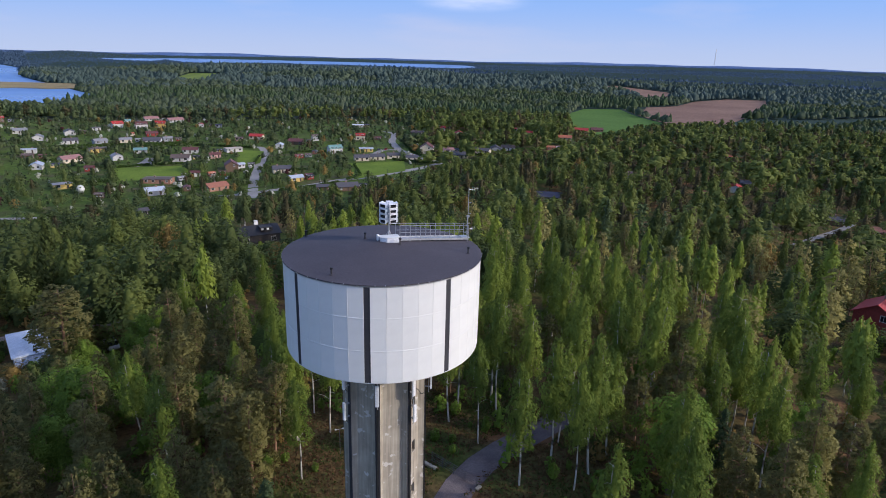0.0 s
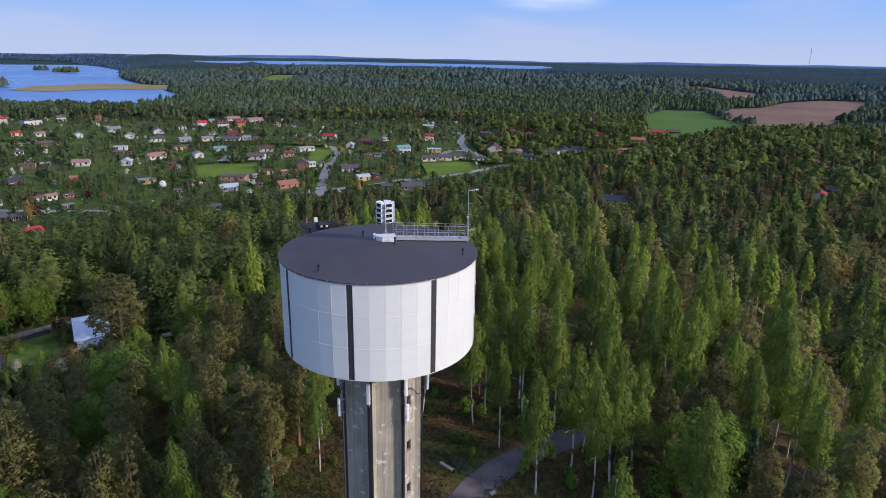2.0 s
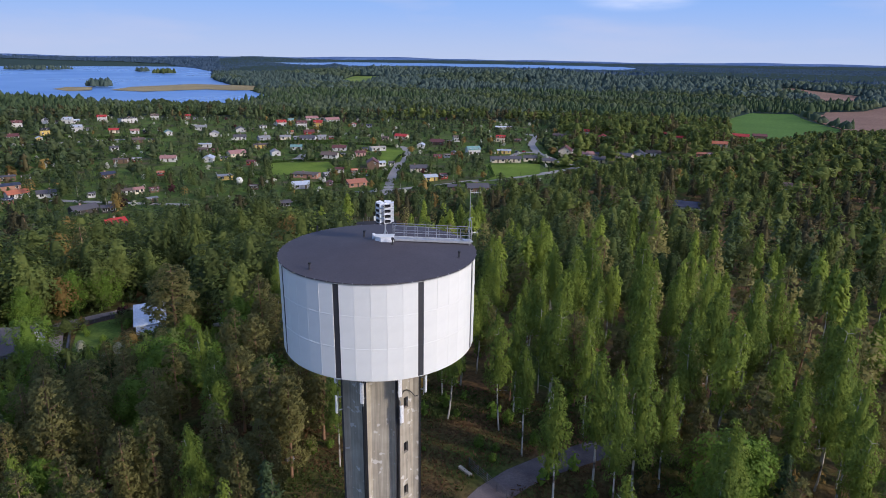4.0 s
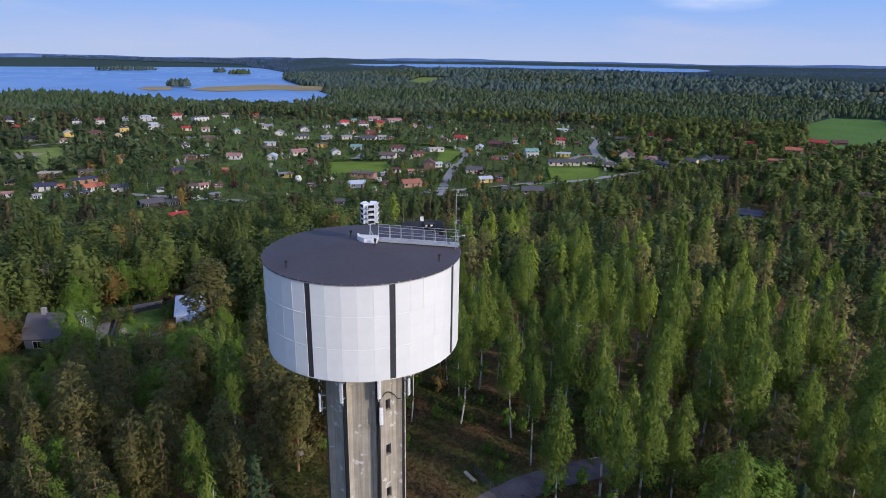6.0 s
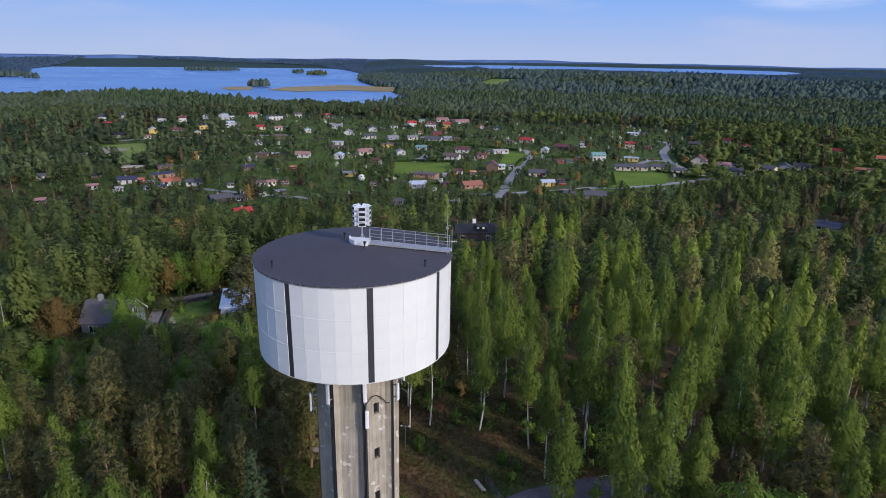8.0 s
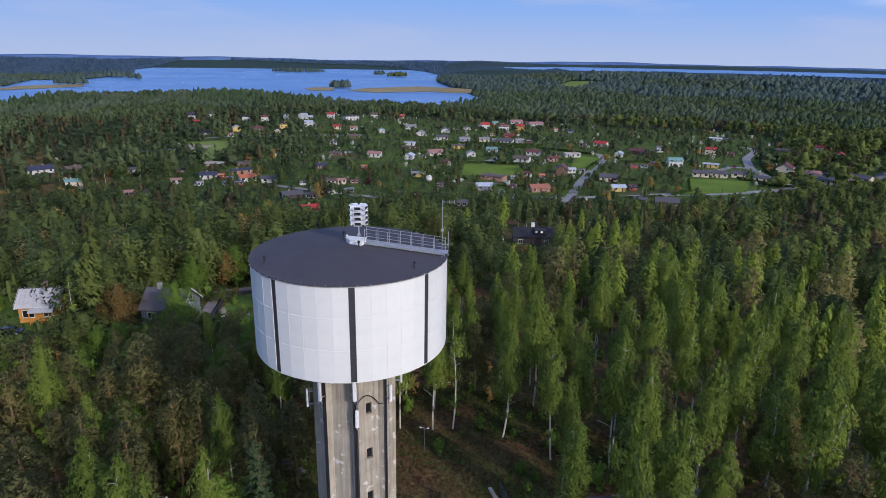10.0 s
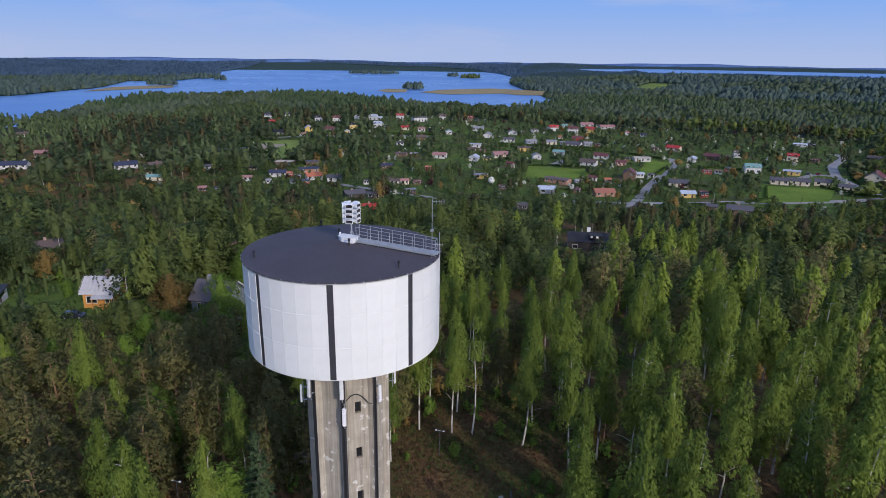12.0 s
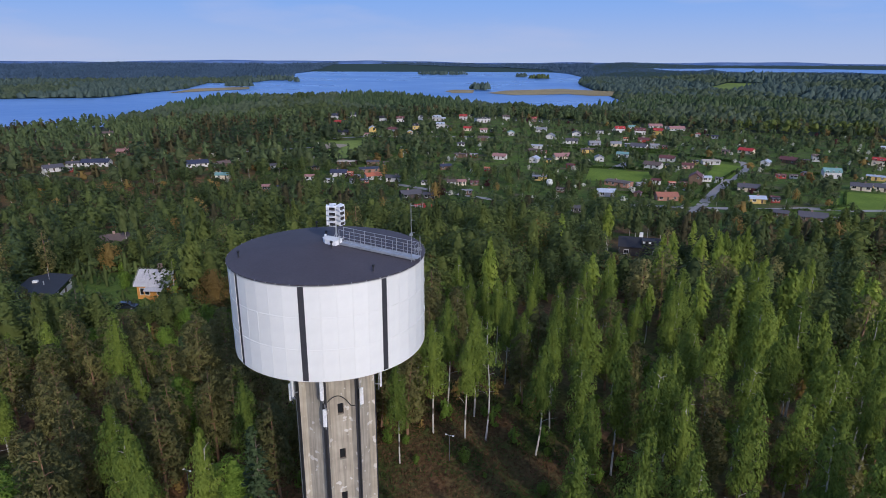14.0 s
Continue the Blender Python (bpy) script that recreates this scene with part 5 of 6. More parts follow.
house(-63, 390, 5, 3.4, 2.75, -13, "maroon", "red", 25)
house(-71, 338, 8.7, 5.6, 2.75, 17, "grey", "yellow", 7)
house(-24, 344, 14.7, 8.2, 2.75, -18, "brown", "tile", 7)
house(-26, 311, 9.5, 6, 2.75, 15, "pale", "slate", 25)
house(-4, 361, 5.1, 3.4, 2.75, -7, "maroon", "white", 25)
house(5, 360, 3.6, 3.4, 2.2, 18, "orange", "brick", 20)
house(5, 317, 11.2, 7.1, 2.75, 23, "tile", "tile", 25)
house(18, 374, 10.7, 7.7, 4.5, 88, "maroon", "brown", 33)
house(24, 381, 5, 3.4, 2.75, 21, "pale", "white", 25)
house(-10, 319, 5, 3.4, 2.2, 87, "maroon", "brown", 20)
house(-51, 309, 4, 3.4, 2.2, -11, "brown", "brown", 20)
house(-30, 252, 5.5, 3.5, 2.75, 12, "slate", "dark", 25)
house(50, 507, 10.8, 6.9, 2.75, -27, "red", "cream", 25)
house(35, 498, 5.3, 3.4, 2.75, -18, "brown", "rose", 25)
house(11, 608, 5.7, 4.2, 2.75, 87, "red", "white", 25)
house(26, 601, 5.4, 3.4, 2.75, 3, "navy", "slate", 25)
house(61, 457, 7.4, 5.4, 2.75, 74, "pale", "white", 25)
house(77, 473, 11.7, 7.4, 2.75, -30, "maroon", "brown", 25)
house(95, 486, 5.3, 3.4, 4.5, 8, "brown", "white", 33)
house(82, 426, 5, 3.4, 2.2, 75, "slate", "brick", 20)
house(67, 410, 5.8, 3.7, 2.2, 14, "maroon", "red", 20)
house(97, 425, 10, 6.4, 4.5, 8, "teal", "white", 33)
house(133, 482, 7.6, 4.8, 4.5, -20, "red", "cream", 33)
house(160, 587, 10.8, 6.9, 2.75, -16, "white", "white", 7)
house(121, 423, 10.1, 6.4, 2.75, -13, "pale", "yellow", 7)
house(107, 387, 10.2, 6.5, 2.75, -7, "slate", "cream", 25)
house(119, 388, 10.3, 6.5, 2.75, -10, "slate", "cream", 25)
house(132, 390, 9.5, 6, 2.75, -14, "slate", "cream", 25)
house(47, 359, 11.3, 7.2, 2.75, 0, "slate", "cream", 25)
house(50, 327, 7.9, 5, 2.75, 14, "pale", "yellow", 25)
house(59, 334, 3.8, 3.4, 2.2, -8, "maroon", "red", 20)
house(59, 295, 6.3, 4, 2.75, -13, "slate", "brown", 25)
house(72, 293, 11.6, 7.4, 2.75, -1, "slate", "brown", 25)
house(147, 479, 6, 3.9, 2.2, -28, "maroon", "brown", 20)
house(164, 405, 11.8, 10.1, 4.5, 65, "maroon", "cream", 33)
house(179, 400, 9.3, 5.9, 2.75, 1, "rose", "white", 25)
house(142, 379, 8.1, 5.2, 2.75, -17, "slate", "cream", 25)
house(180, 380, 12.8, 8.2, 2.75, -20, "slate", "cream", 25)
house(194, 506, 9.7, 6.2, 2.75, -43, "brown", "brown", 25)
house(225, 522, 7.6, 4.8, 4.5, -25, "red", "white", 33)
house(231, 493, 10.8, 7.9, 2.75, 69, "red", "white", 25)
house(205, 391, 11.3, 7.2, 2.75, -48, "slate", "cream", 25)
house(221, 400, 10.6, 7.7, 2.75, 67, "slate", "slate", 25)
house(233, 402, 10.5, 6.7, 2.75, -21, "brown", "white", 25)
house(309, 527, 5, 3.4, 2.75, -49, "red", "white", 25)
house(300, 484, 10.1, 6.5, 2.75, -23, "red", "brown", 25)
house(311, 438, 11.9, 7.6, 2.75, -34, "orange", "cream", 25)
house(266, 391, 6.4, 4, 2.75, -23, "tile", "brick", 25)
house(371, 500, 15.5, 8.2, 2.75, -41, "red", "red", 25)
house(393, 502, 12.1, 7.7, 2.75, -26, "maroon", "brown", 25)
house(-371, 235, 11.4, 7.2, 2.75, 67, "slate", "white", 25)
house(-364, 262, 17.8, 8.2, 2.75, 30, "navy", "white", 25)
house(-384, 302, 9.7, 6.1, 2.75, 29, "rose", "brown", 25)
house(-299, 288, 14.1, 8.2, 2.75, 53, "navy", "white", 25)
house(-283, 297, 9.6, 6, 2.75, 65, "brown", "brown", 25)
house(-253, 262, 8.1, 5.1, 2.75, 31, "teal", "cream", 25)
house(-247, 305, 6.1, 3.9, 2.75, 36, "slate", "white", 25)
house(-313, 262, 4.5, 3.4, 2.2, 53, "maroon", "brick", 20)
house(-203, 283, 5.5, 3.5, 2.75, 27, "rose", "white", 25)
house(-209, 249, 5, 3.4, 2.75, 33, "rose", "brown", 25)
house(-504, 387, 9.4, 6, 2.75, 42, "brown", "cream", 25)
house(-373, 251, 7.6, 4.8, 2.75, 48, "slate", "white", 25)


# garden sheds and garages beside the houses
for i, (x, y, w, z) in enumerate(list(HOMES)):
    if i % 3 == 1 and 300 < math.hypot(x, y) < 760:
        for turn in (20, 200, 110, 290):
            sx, sy = x + (w / 2 + 5.2) * math.cos(radians(turn)), y + (w / 2 + 5.2) * math.sin(radians(turn))
            if not cleared(sx, sy):
                house(sx, sy, HDICE.uniform(3.6, 5.2), HDICE.uniform(3.0, 3.8), 2.2, HDICE.uniform(-15, 30), HDICE.choice(("slate", "brown", "black", "maroon", "grey", "navy")), HDICE.choice(("red", "brown", "white", "brick", "yellow", "slate")), 18, False, True)
                break

# houses in the wood round the tower
VILLAGE_HOMES = len(HOMES)
shed = tagged(new("shed"), "white-roofed shed with a glazed veranda in a garden", "shed", group="houses of the village")
shed.matrix_world = pose(-37.9, 68.6, float(ground_z(-37.9, 68.6)) + 0.1, 0, 0, 15.5)
bm = prism(bmesh.new(), [(-3.5, -0.6), (3.4, -0.6), (3.4, 3.45), (-3.5, 2.25)], -2.4, 2.4)
bmesh.ops.transform(bm, verts=bm.verts, matrix=Matrix(((0, 0, 1, 0), (1, 0, 0, 0), (0, 1, 0, 0), (0, 0, 0, 1))))
bmesh.ops.recalc_face_normals(bm, faces=bm.faces[:])
part("wall", bm, WALLS["slate"], shed)
tilt = math.degrees(math.atan2(1.2, 6.9))
shed_roof = part("roof", box(bmesh.new(), -2.7, 2.7, -3.85, 3.75, 0, 0.12, pose(0, 0, 2.9, tilt)), ROOFS["white"], shed)
for i in range(10):
    part("seam", box(bmesh.new(), -2.7 + i * 0.6 - 0.02, -2.7 + i * 0.6 + 0.02, -3.85, 3.75, 0.12, 0.16, pose(0, 0, 2.9, tilt)), ROOFS["white"], shed_roof)
veranda = part("veranda", box(bmesh.new(), -2.3, 2.3, -5.7, -3.5, -0.6, 0.05), CONCRETE, shed, "white glazed veranda")
part("pane", box(bmesh.new(), -2.3, 2.3, -2.15, 0, -0.03, 0, pose(0, -3.5, 2.15, 20)), ROOFS["pale"], veranda)
for i in range(7):
    part("glazing_bar", box(bmesh.new(), -2.35 + i * 0.77, -2.27 + i * 0.77, -2.2, 0, 0.0, 0.07, pose(0, -3.5, 2.15, 20)), TRIM, veranda)
for i in range(4):
    part("glazing_bar", box(bmesh.new(), -2.35, 2.35, -2.2 + i * 0.72, -2.13 + i * 0.72, 0.0, 0.05, pose(0, -3.5, 2.15, 20)), TRIM, veranda)
for i in range(4):
    part("post", box(bmesh.new(), -2.33 + i * 1.52, -2.23 + i * 1.52, -5.6, -5.5, 0, 1.42), TRIM, veranda)
CLEAR.append((-37.9, 68.6, 6))

h = house(-84.3, 57.8, 6.0, 5.2, 3.3, 21, "zinc", "ochre", 37, False)
h["label"] = "ochre wooden house with a white metal roof and porch"
h.matrix_world = h.matrix_world @ Matrix.Scale(1.16, 4)
for s in (-1, 1):
    for i in range(11):
        part("seam", box(bmesh.new(), -3.4 + i * 0.68 - 0.02, -3.4 + i * 0.68 + 0.02, -3.75, -0.1, 0.17, 0.22, pose(0, 0, 3.3 + 1.96, 0, 0, 90 - 90 * s) @ pose(0, 0, 0, 37)), ROOFS["zinc"], h)
part("porch_roof", box(bmesh.new(), -0.9, 2.9, -2.0, 0, 0, 0.1, pose(0, -2.5, 2.75, 14)), ROOFS["zinc"], h)
for xx in (-0.7, 1.0, 2.7):
    part("post", box(bmesh.new(), xx - 0.06, xx + 0.06, -4.4, -4.28, -0.4, 2.3), WALLS["ochre"], h)
part("porch_floor", box(bmesh.new(), -0.9, 2.9, -4.5, -2.6, -0.6, -0.1), FRAME_WOOD, h)
for xx in (-0.7, 1.0):
    part("porch_rail", box(bmesh.new(), xx + 0.06, xx + 1.64, -4.38, -4.3, 0.55, 0.68), WALLS["ochre"], h)
part("chimney", box(bmesh.new(), 0.3, 1.0, -0.3, 0.4, 4.7, 6.2), CHIMNEY, h)

h = house(-110.5, 48.7, 13, 8.5, 2.6, 127, "black", "white", 9, False)
h["label"] = "white bungalow with a black felt roof in a garden"
part("window_strip", box(bmesh.new(), -2.5, 4.2, -4.34, -4.2, 1.2, 2.2), GLASS_DARK, h)
part("roof_vent", rod(bmesh.new(), (-1, -1, 3), (-1, -1, 3.9), 0.12), GALV, h)
part("roof_hatch", box(bmesh.new(), 0.6, 1.6, 0.9, 1.9, 3.0, 3.45), TRIM, h)
part("aerial", rod(bmesh.new(), (2.5, -1, 3), (2.5, -1, 6.2), 0.04), GALV, h)

h = house(-57.2, 59.2, 8.2, 6.8, 3.3, 3, "slate", "bluegrey", 40, False)
h["label"] = "blue-grey house with a slate-grey roof and white gable"
for s in (-1, 1):
    part("bargeboard", box(bmesh.new(), 4.56, 4.64, -0.1, 5.0, -0.06, 0.08, pose(0, 0, 6.2, 0, 0, 0) @ pose(0, 0, 0, -40 if s > 0 else 0) @ (Matrix.Identity(4) if s > 0 else pose(0, 0, 0, 220))), TRIM, h, "white bargeboard")
window_at(h, pose(4.2, 0, 3.4, 0, 0, 90), 1.2, 1.2)
part("chimney", box(bmesh.new(), -2.2, -1.5, -0.3, 0.4, 5.6, 6.9), ROOFS["grey"], h)

h = house(8, 157.8, 12.5, 8.5, 3.6, 8, "black", "dark", 24, False)
h["label"] = "dark house with a dormer of white windows in the wood"
bm = bmesh.new()
box(bm, 0.2, 4.0, -3.9, -1.0, 4.1, 5.3)
dormer = part("dormer", bm, ROOFS["black"], h)
for i in range(4):
    part("pane", box(bmesh.new(), 0.45 + i * 0.85, 1.15 + i * 0.85, -3.94, -3.88, 4.45, 5.05), TRIM if i % 2 == 0 else GLASS_DARK, dormer)
part("chimney", box(bmesh.new(), -0.5, 0.6, 0.4, 1.2, 5.2, 6.6), TRIM, h)
h = house(119.7, 33.8, 9, 8, 4.8, 18, "red", "red", 30)
h["label"] = "red wooden house with a red metal roof in the wood"
house(-155.1, 102.4, 11, 8, 2.9, 55, "brown", "brown", 28)
house(-188.5, 101.1, 8, 7, 2.9, 20, "slate", "brown", 26)
h = house(-57.9, 118.2, 7, 6, 3, 25, "pale", "white", 22)
h = house(-85, 105.4, 7, 6, 3, 70, "rose", "brown", 24)

del HOMES[VILLAGE_HOMES:]
for px, py, pw in ((8, 157.8, 13), (119.7, 33.8, 10), (202.3, 119.4, 5), (219, 124.9, 6), (231.8, 129.5, 5), (246.6, 135.2, 6), (265.3, 142.2, 5), (-57.5, 79.3, 4)):
    HOMES.append((px, py, pw, float(ground_z(px, py)) + (4.5 if 100 < px < 115 and py < 40 else 0.4)))
for c in [c for c in CLEAR if -146 < c[0] < -86 and 40 < c[1] < 76 and math.hypot(c[0] + 110.5, c[1] - 48.7) > 9]:
    CLEAR.remove(c)
CLEAR.append((-155.1, 102.4, 6))
CLEAR.append((-188.5, 101.1, 5))
glade(8, 157.8, -12, -40, 20, 4)
glade(8, 157.8, 22, -36, 20, 4)
# camera places on the flight, for sight lines kept free of trees
WEST, SOUTH, MIDDLE, EAST, LAST = (-13, -41), (-5, -43), (7.4, -42.7), (15.6, -40.7), (24.5, -36.6)
for px, py, pw, sill, eyes in ((-85.8, 57.4, 8, 0.3, (EAST, LAST)), (-110.5, 48.7, 9, 0.8, (LAST,)), (-57.2, 59.2, 6, 2.0, (MIDDLE, EAST)), (-61.8, 51.1, 8, 1.5, (SOUTH, MIDDLE, EAST)), (-44, 82, 15, 0.4, (SOUTH, MIDDLE)), (-37.9, 68.6, 7, 0.6, (SOUTH, MIDDLE)),
                               (-47, 65.3, 13, 0.3, (SOUTH, MIDDLE, EAST)), (-26.1, 67.2, 4, 0.4, (WEST, SOUTH)), (-155.1, 102.4, 8, 2.9, (LAST,)), (-100.4, 55.6, 10, 0.3, (LAST,)), (-82.3, 48.3, 5, 0.3, (EAST, LAST))):
    for ex, ey in eyes:
        LOW.append((px, py, pw, float(ground_z(px, py)) + sill, ex, ey))

for px, py, pw in ((-29.7, 358.5, 36), (108.1, 347.1, 34), (34.3, 395.9, 12), (20.4, 291, 6), (23.7, 317.4, 7), (27.3, 339.6, 7), (31.7, 363, 7), (36.6, 391.3, 7), (33.8, 305.4, 8), (55.4, 309.7, 8), (73.6, 317.7, 9), (102.1, 328.2, 10), (124.5, 341.5, 8), (149.1, 359.8, 8), (-86.7, 273.9, 5), (151.2, 392.7, 8), (146.3, 421.1, 9)):
    LOW.append((px, py, pw, float(ground_z(px, py)) + 0.5, 5, -43))

# a dark low wall along the garden lane
garden_wall = tagged(new("garden_wall"), "low dark stone wall between the lane and a garden", "wall")
run = [Vector(p) for p in ((-46.8, 53), (-50.1, 63.3), (-53.4, 72.6), (-51.1, 75.2), (-47.1, 77.6))]
for p, q in zip(run, run[1:]):
    n = max(1, int((q - p).length / 0.9))
    for i in range(n):
        a, b = p.lerp(q, i / n), p.lerp(q, (i + 1) / n)
        m = (a + b) / 2
        part("block", box(bmesh.new(), -0.44, 0.44, -0.17, 0.17, -0.3, HDICE.uniform(0.75, 0.9), pose(m.x, m.y, float(ground_z(m.x, m.y)), 0, 0, math.degrees(math.atan2((b - a).y, (b - a).x)))), TANK_DARK, garden_wall)


# ---- parked vehicles ----
def car(x, y, yaw, c, label):
    paint = surface("car_paint", tuple(v * 0.95 for v in c), c, 1.0, 0.25, 0.0, 9.0, 0.0)
    ob = tagged(new("car"), label, "car", group="parked cars")
    ob.matrix_world = pose(x, y, float(ground_z(x, y)) + 0.24, 0, 0, yaw)
    bm = prism(bmesh.new(), [(-2.1, 0.25), (2.1, 0.25), (2.15, 0.7), (1.2, 0.88), (-2.0, 0.9), (-2.15, 0.7)], -0.85, 0.85)
    bmesh.ops.rotate(bm, verts=bm.verts, matrix=Matrix.Rotation(radians(90), 3, "X"))
    part("body", bevelled(bm, 0.06, 2), paint, ob)
    bm = prism(bmesh.new(), [(-1.9, 0.88), (1.15, 0.88), (0.45, 1.4), (-1.4, 1.42)], -0.72, 0.72)
    bmesh.ops.rotate(bm, verts=bm.verts, matrix=Matrix.Rotation(radians(90), 3, "X"))
    part("cabin", bevelled(bm, 0.07, 2), GLASS_DARK, ob)
    part("roof", bevelled(box(bmesh.new(), -1.35, 0.42, -0.66, 0.66, 1.4, 1.46), 0.02, 1), paint, ob)
    for sx in (-1.3, 1.3):
        for sy in (-0.8, 0.8):
            wheel = part("wheel", rod(bmesh.new(), (sx, sy - 0.1, 0.31), (sx, sy + 0.1, 0.31), 0.31, 14), CABLE, ob)
            part("rim", rod(bmesh.new(), (sx, sy - 0.11, 0.31), (sx, sy + 0.11, 0.31), 0.18, 10), GALV, wheel)
    return ob


car(-82.9, 47.9, 25, (0.02, 0.025, 0.035), "dark blue car parked on the grass")
car(-26.2, 67.4, 110, (0.6, 0.6, 0.6), "white car parked under the trees")
def hedge(points, high, deep, seed):
    """A clipped garden hedge along points."""
    rng = np.random.default_rng(seed)
    p = np.array(points, float)
    s = np.concatenate([[0], np.cumsum(np.hypot(*np.diff(p, axis=0).T))])
    n = int(s[-1] * 26)
    t = rng.uniform(0, s[-1], n)
    side = np.stack([np.interp(t, s, p[:, 0]), np.interp(t, s, p[:, 1])], 1)
    d = unit(np.stack([np.interp(t + 0.5, s, p[:, 0]) - np.interp(t - 0.5, s, p[:, 0]), np.interp(t + 0.5, s, p[:, 1]) - np.interp(t - 0.5, s, p[:, 1])], 1))
    off, up = rng.uniform(-0.5, 0.5, n) * deep, rng.uniform(0, 1, n) ** 0.6 * high
    x, y = side[:, 0] - d[:, 1] * off, side[:, 1] + d[:, 0] * off
    co = np.stack([x, y, ground_z(x, y) + up], 1)
    c, f = leaf_quads(rng, co, np.stack([-d[:, 1] * off, d[:, 0] * off, 0 * off], 1), 0.7, 1.2)
    tagged(new("hedge", mesh_from("hedge", c, f, HEDGE_LEAF)), "clipped dark green hedge along a garden", "hedge", group="garden hedges")


HEDGE_LEAF = leafy("hedge_leaves", (0.035, 0.07, 0.018), (0.09, 0.14, 0.03), 0.35)
for i, (pts, hh) in enumerate((
        ([(-51.9, 398.3), (-28, 403.6), (-10.2, 402)], 1.4), ([(15.3, 294.9), (18.6, 321.8), (23.5, 346.2)], 1.5), ([(26.5, 355.2), (32.3, 384.3), (40.7, 418.4)], 1.4), ([(42.6, 454.9), (29.7, 460), (1.8, 476.1), (-36.4, 479.2), (-96.1, 471.9)], 1.6),
        ([(36.4, 301.2), (54.7, 306.5), (73, 314.3)], 1.3), ([(129.2, 384.1), (145, 369), (157.2, 364.4)], 1.6), ([(154.7, 387.9), (153.9, 412.4), (161.9, 454.6)], 1.5), ([(-104.3, 482.2), (-42.3, 488.6), (-0.3, 491.4)], 1.5), ([(-6.1, 363.4), (-3.7, 391.4)], 1.3),
        ([(78.7, 319.3), (90.8, 331), (96.7, 369)], 1.4), ([(42.1, 353), (50.5, 361.6), (63.6, 360.7)], 1.3), ([(-70.1, 351.5), (-52.1, 349.4), (-45.7, 342.4)], 1.5), ([(-34.3, 315.4), (-10.6, 326.5), (11.1, 329.7)], 1.4), ([(56.1, 429.8), (76, 436.6), (91.6, 433.3)], 1.4),
        ([(-97.3, 416.8), (-88.2, 432.3), (-66.5, 438.9)], 1.4), ([(-74.9, 468.3), (-43, 469.8), (-21.8, 465.2)], 1.4), ([(172.9, 386.5), (195.5, 384.4), (214.4, 384.3)], 1.4), ([(-208.3, 499.2), (-177.4, 501.8), (-157, 510.8)], 1.4))):
    hedge(pts, hh, 1.1, 40 + i)


car(14.3, 348.3, 20, (0.7, 0.7, 0.7), "white car parked in a driveway")
car(137.1, 423.9, 60, (0.35, 0.03, 0.03), "red car parked by the row houses")
car(131.1, 423.5, 60, (0.1, 0.11, 0.13), "dark grey car parked by the row houses")
car(156, 375.6, 40, (0.65, 0.66, 0.66), "white car parked by the roadside")
car(-247.6, 472.7, 60, (0.7, 0.7, 0.7), "white car parked on the village street")
car(-257.6, 465.7, 60, (0.6, 0.6, 0.62), "silver car parked on the village street")
ball = tagged(new("garden_tank"), "round white tank on a stand in a garden", "tank")
ball.matrix_world = pose(-60.5, 320.5, float(ground_z(-60.5, 320.5)) + 0.2)
bm = bmesh.new()
bmesh.ops.create_uvsphere(bm, u_segments=16, v_segments=10, radius=2.0, matrix=Matrix.Translation((0, 0, 2.6)))
part("vessel", bm, TRIM, ball, "", True)
for sx, sy in ((1, 1), (-1, 1), (1, -1), (-1, -1)):
    part("leg", rod(bmesh.new(), (sx, sy, 0), (sx, sy, 1.6), 0.08), GALV, ball)

# ---- things round the foot of the tower ----
GATE_STEEL = surface("dull_gate_steel", (0.1, 0.1, 0.11), (0.16, 0.16, 0.17), 3.0, 0.55, 0.5)
fence = tagged(new("fence"), "low metal mesh fence beside the gravel path", "fence")
fp = [Vector((10.6, 15.4, 0)), Vector((13.4, 9.4, 0))]
for i in range(5):
    p = fp[0].lerp(fp[1], i / 4)
    part("post", rod(bmesh.new(), p, p + Vector((0, 0, 1.3)), 0.04), GATE_STEEL, fence)
for i in range(5):
    z = 0.15 + i * 0.28
    part("rail", rod(bmesh.new(), fp[0] + Vector((0, 0, z)), fp[1] + Vector((0, 0, z)), 0.02, 6), GATE_STEEL, fence)
for i in range(24):
    p = fp[0].lerp(fp[1], (i + 0.5) / 24)
    part("wire", rod(bmesh.new(), p + Vector((0, 0, 0.15)), p + Vector((0, 0, 1.27)), 0.008, 4), GATE_STEEL, fence)
part("foot", bevelled(box(bmesh.new(), -0.4, 0.4, -0.2, 0.2, 0, 0.25, pose(13.5, 9.2, 0, 0, 0, 25)), 0.03), CONCRETE, fence)
tagged(part("step", bevelled(box(bmesh.new(), -1.0, 1.0, -0.22, 0.22, 0, 0.28, pose(10, 14.7, 0, 0, 0, -60)), 0.03), CONCRETE), "grey concrete step slab on the ground", "slab")


def lamp_post(x, y, high):
    ob = tagged(new("street_lamp"), "slim lamp post with two white heads among trees", "street lamp", group="lamp posts")
    ob.matrix_world = pose(x, y, float(ground_z(x, y)))
    part("pole", rod(bmesh.new(), (0, 0, -0.1), (0, 0, high), 0.04), GATE_STEEL, ob)
    part("arm", rod(bmesh.new(), (-0.4, 0, high), (0.4, 0, high), 0.03), GALV, ob)
    for s in (-0.45, 0.45):
        part("head", bevelled(box(bmesh.new(), s - 0.11, s + 0.11, -0.09, 0.09, high - 0.04, high + 0.08), 0.03), TRIM, ob)


lamp_post(1.2, 20.6, 3.4)
lamp_post(-20.6, 3.0, 4.2)
BOULDER = surface("grey_boulder", (0.13, 0.12, 0.115), (0.22, 0.21, 0.2), 1.2, 0.95, 0.0, 8.0, 0.5, 0.05)
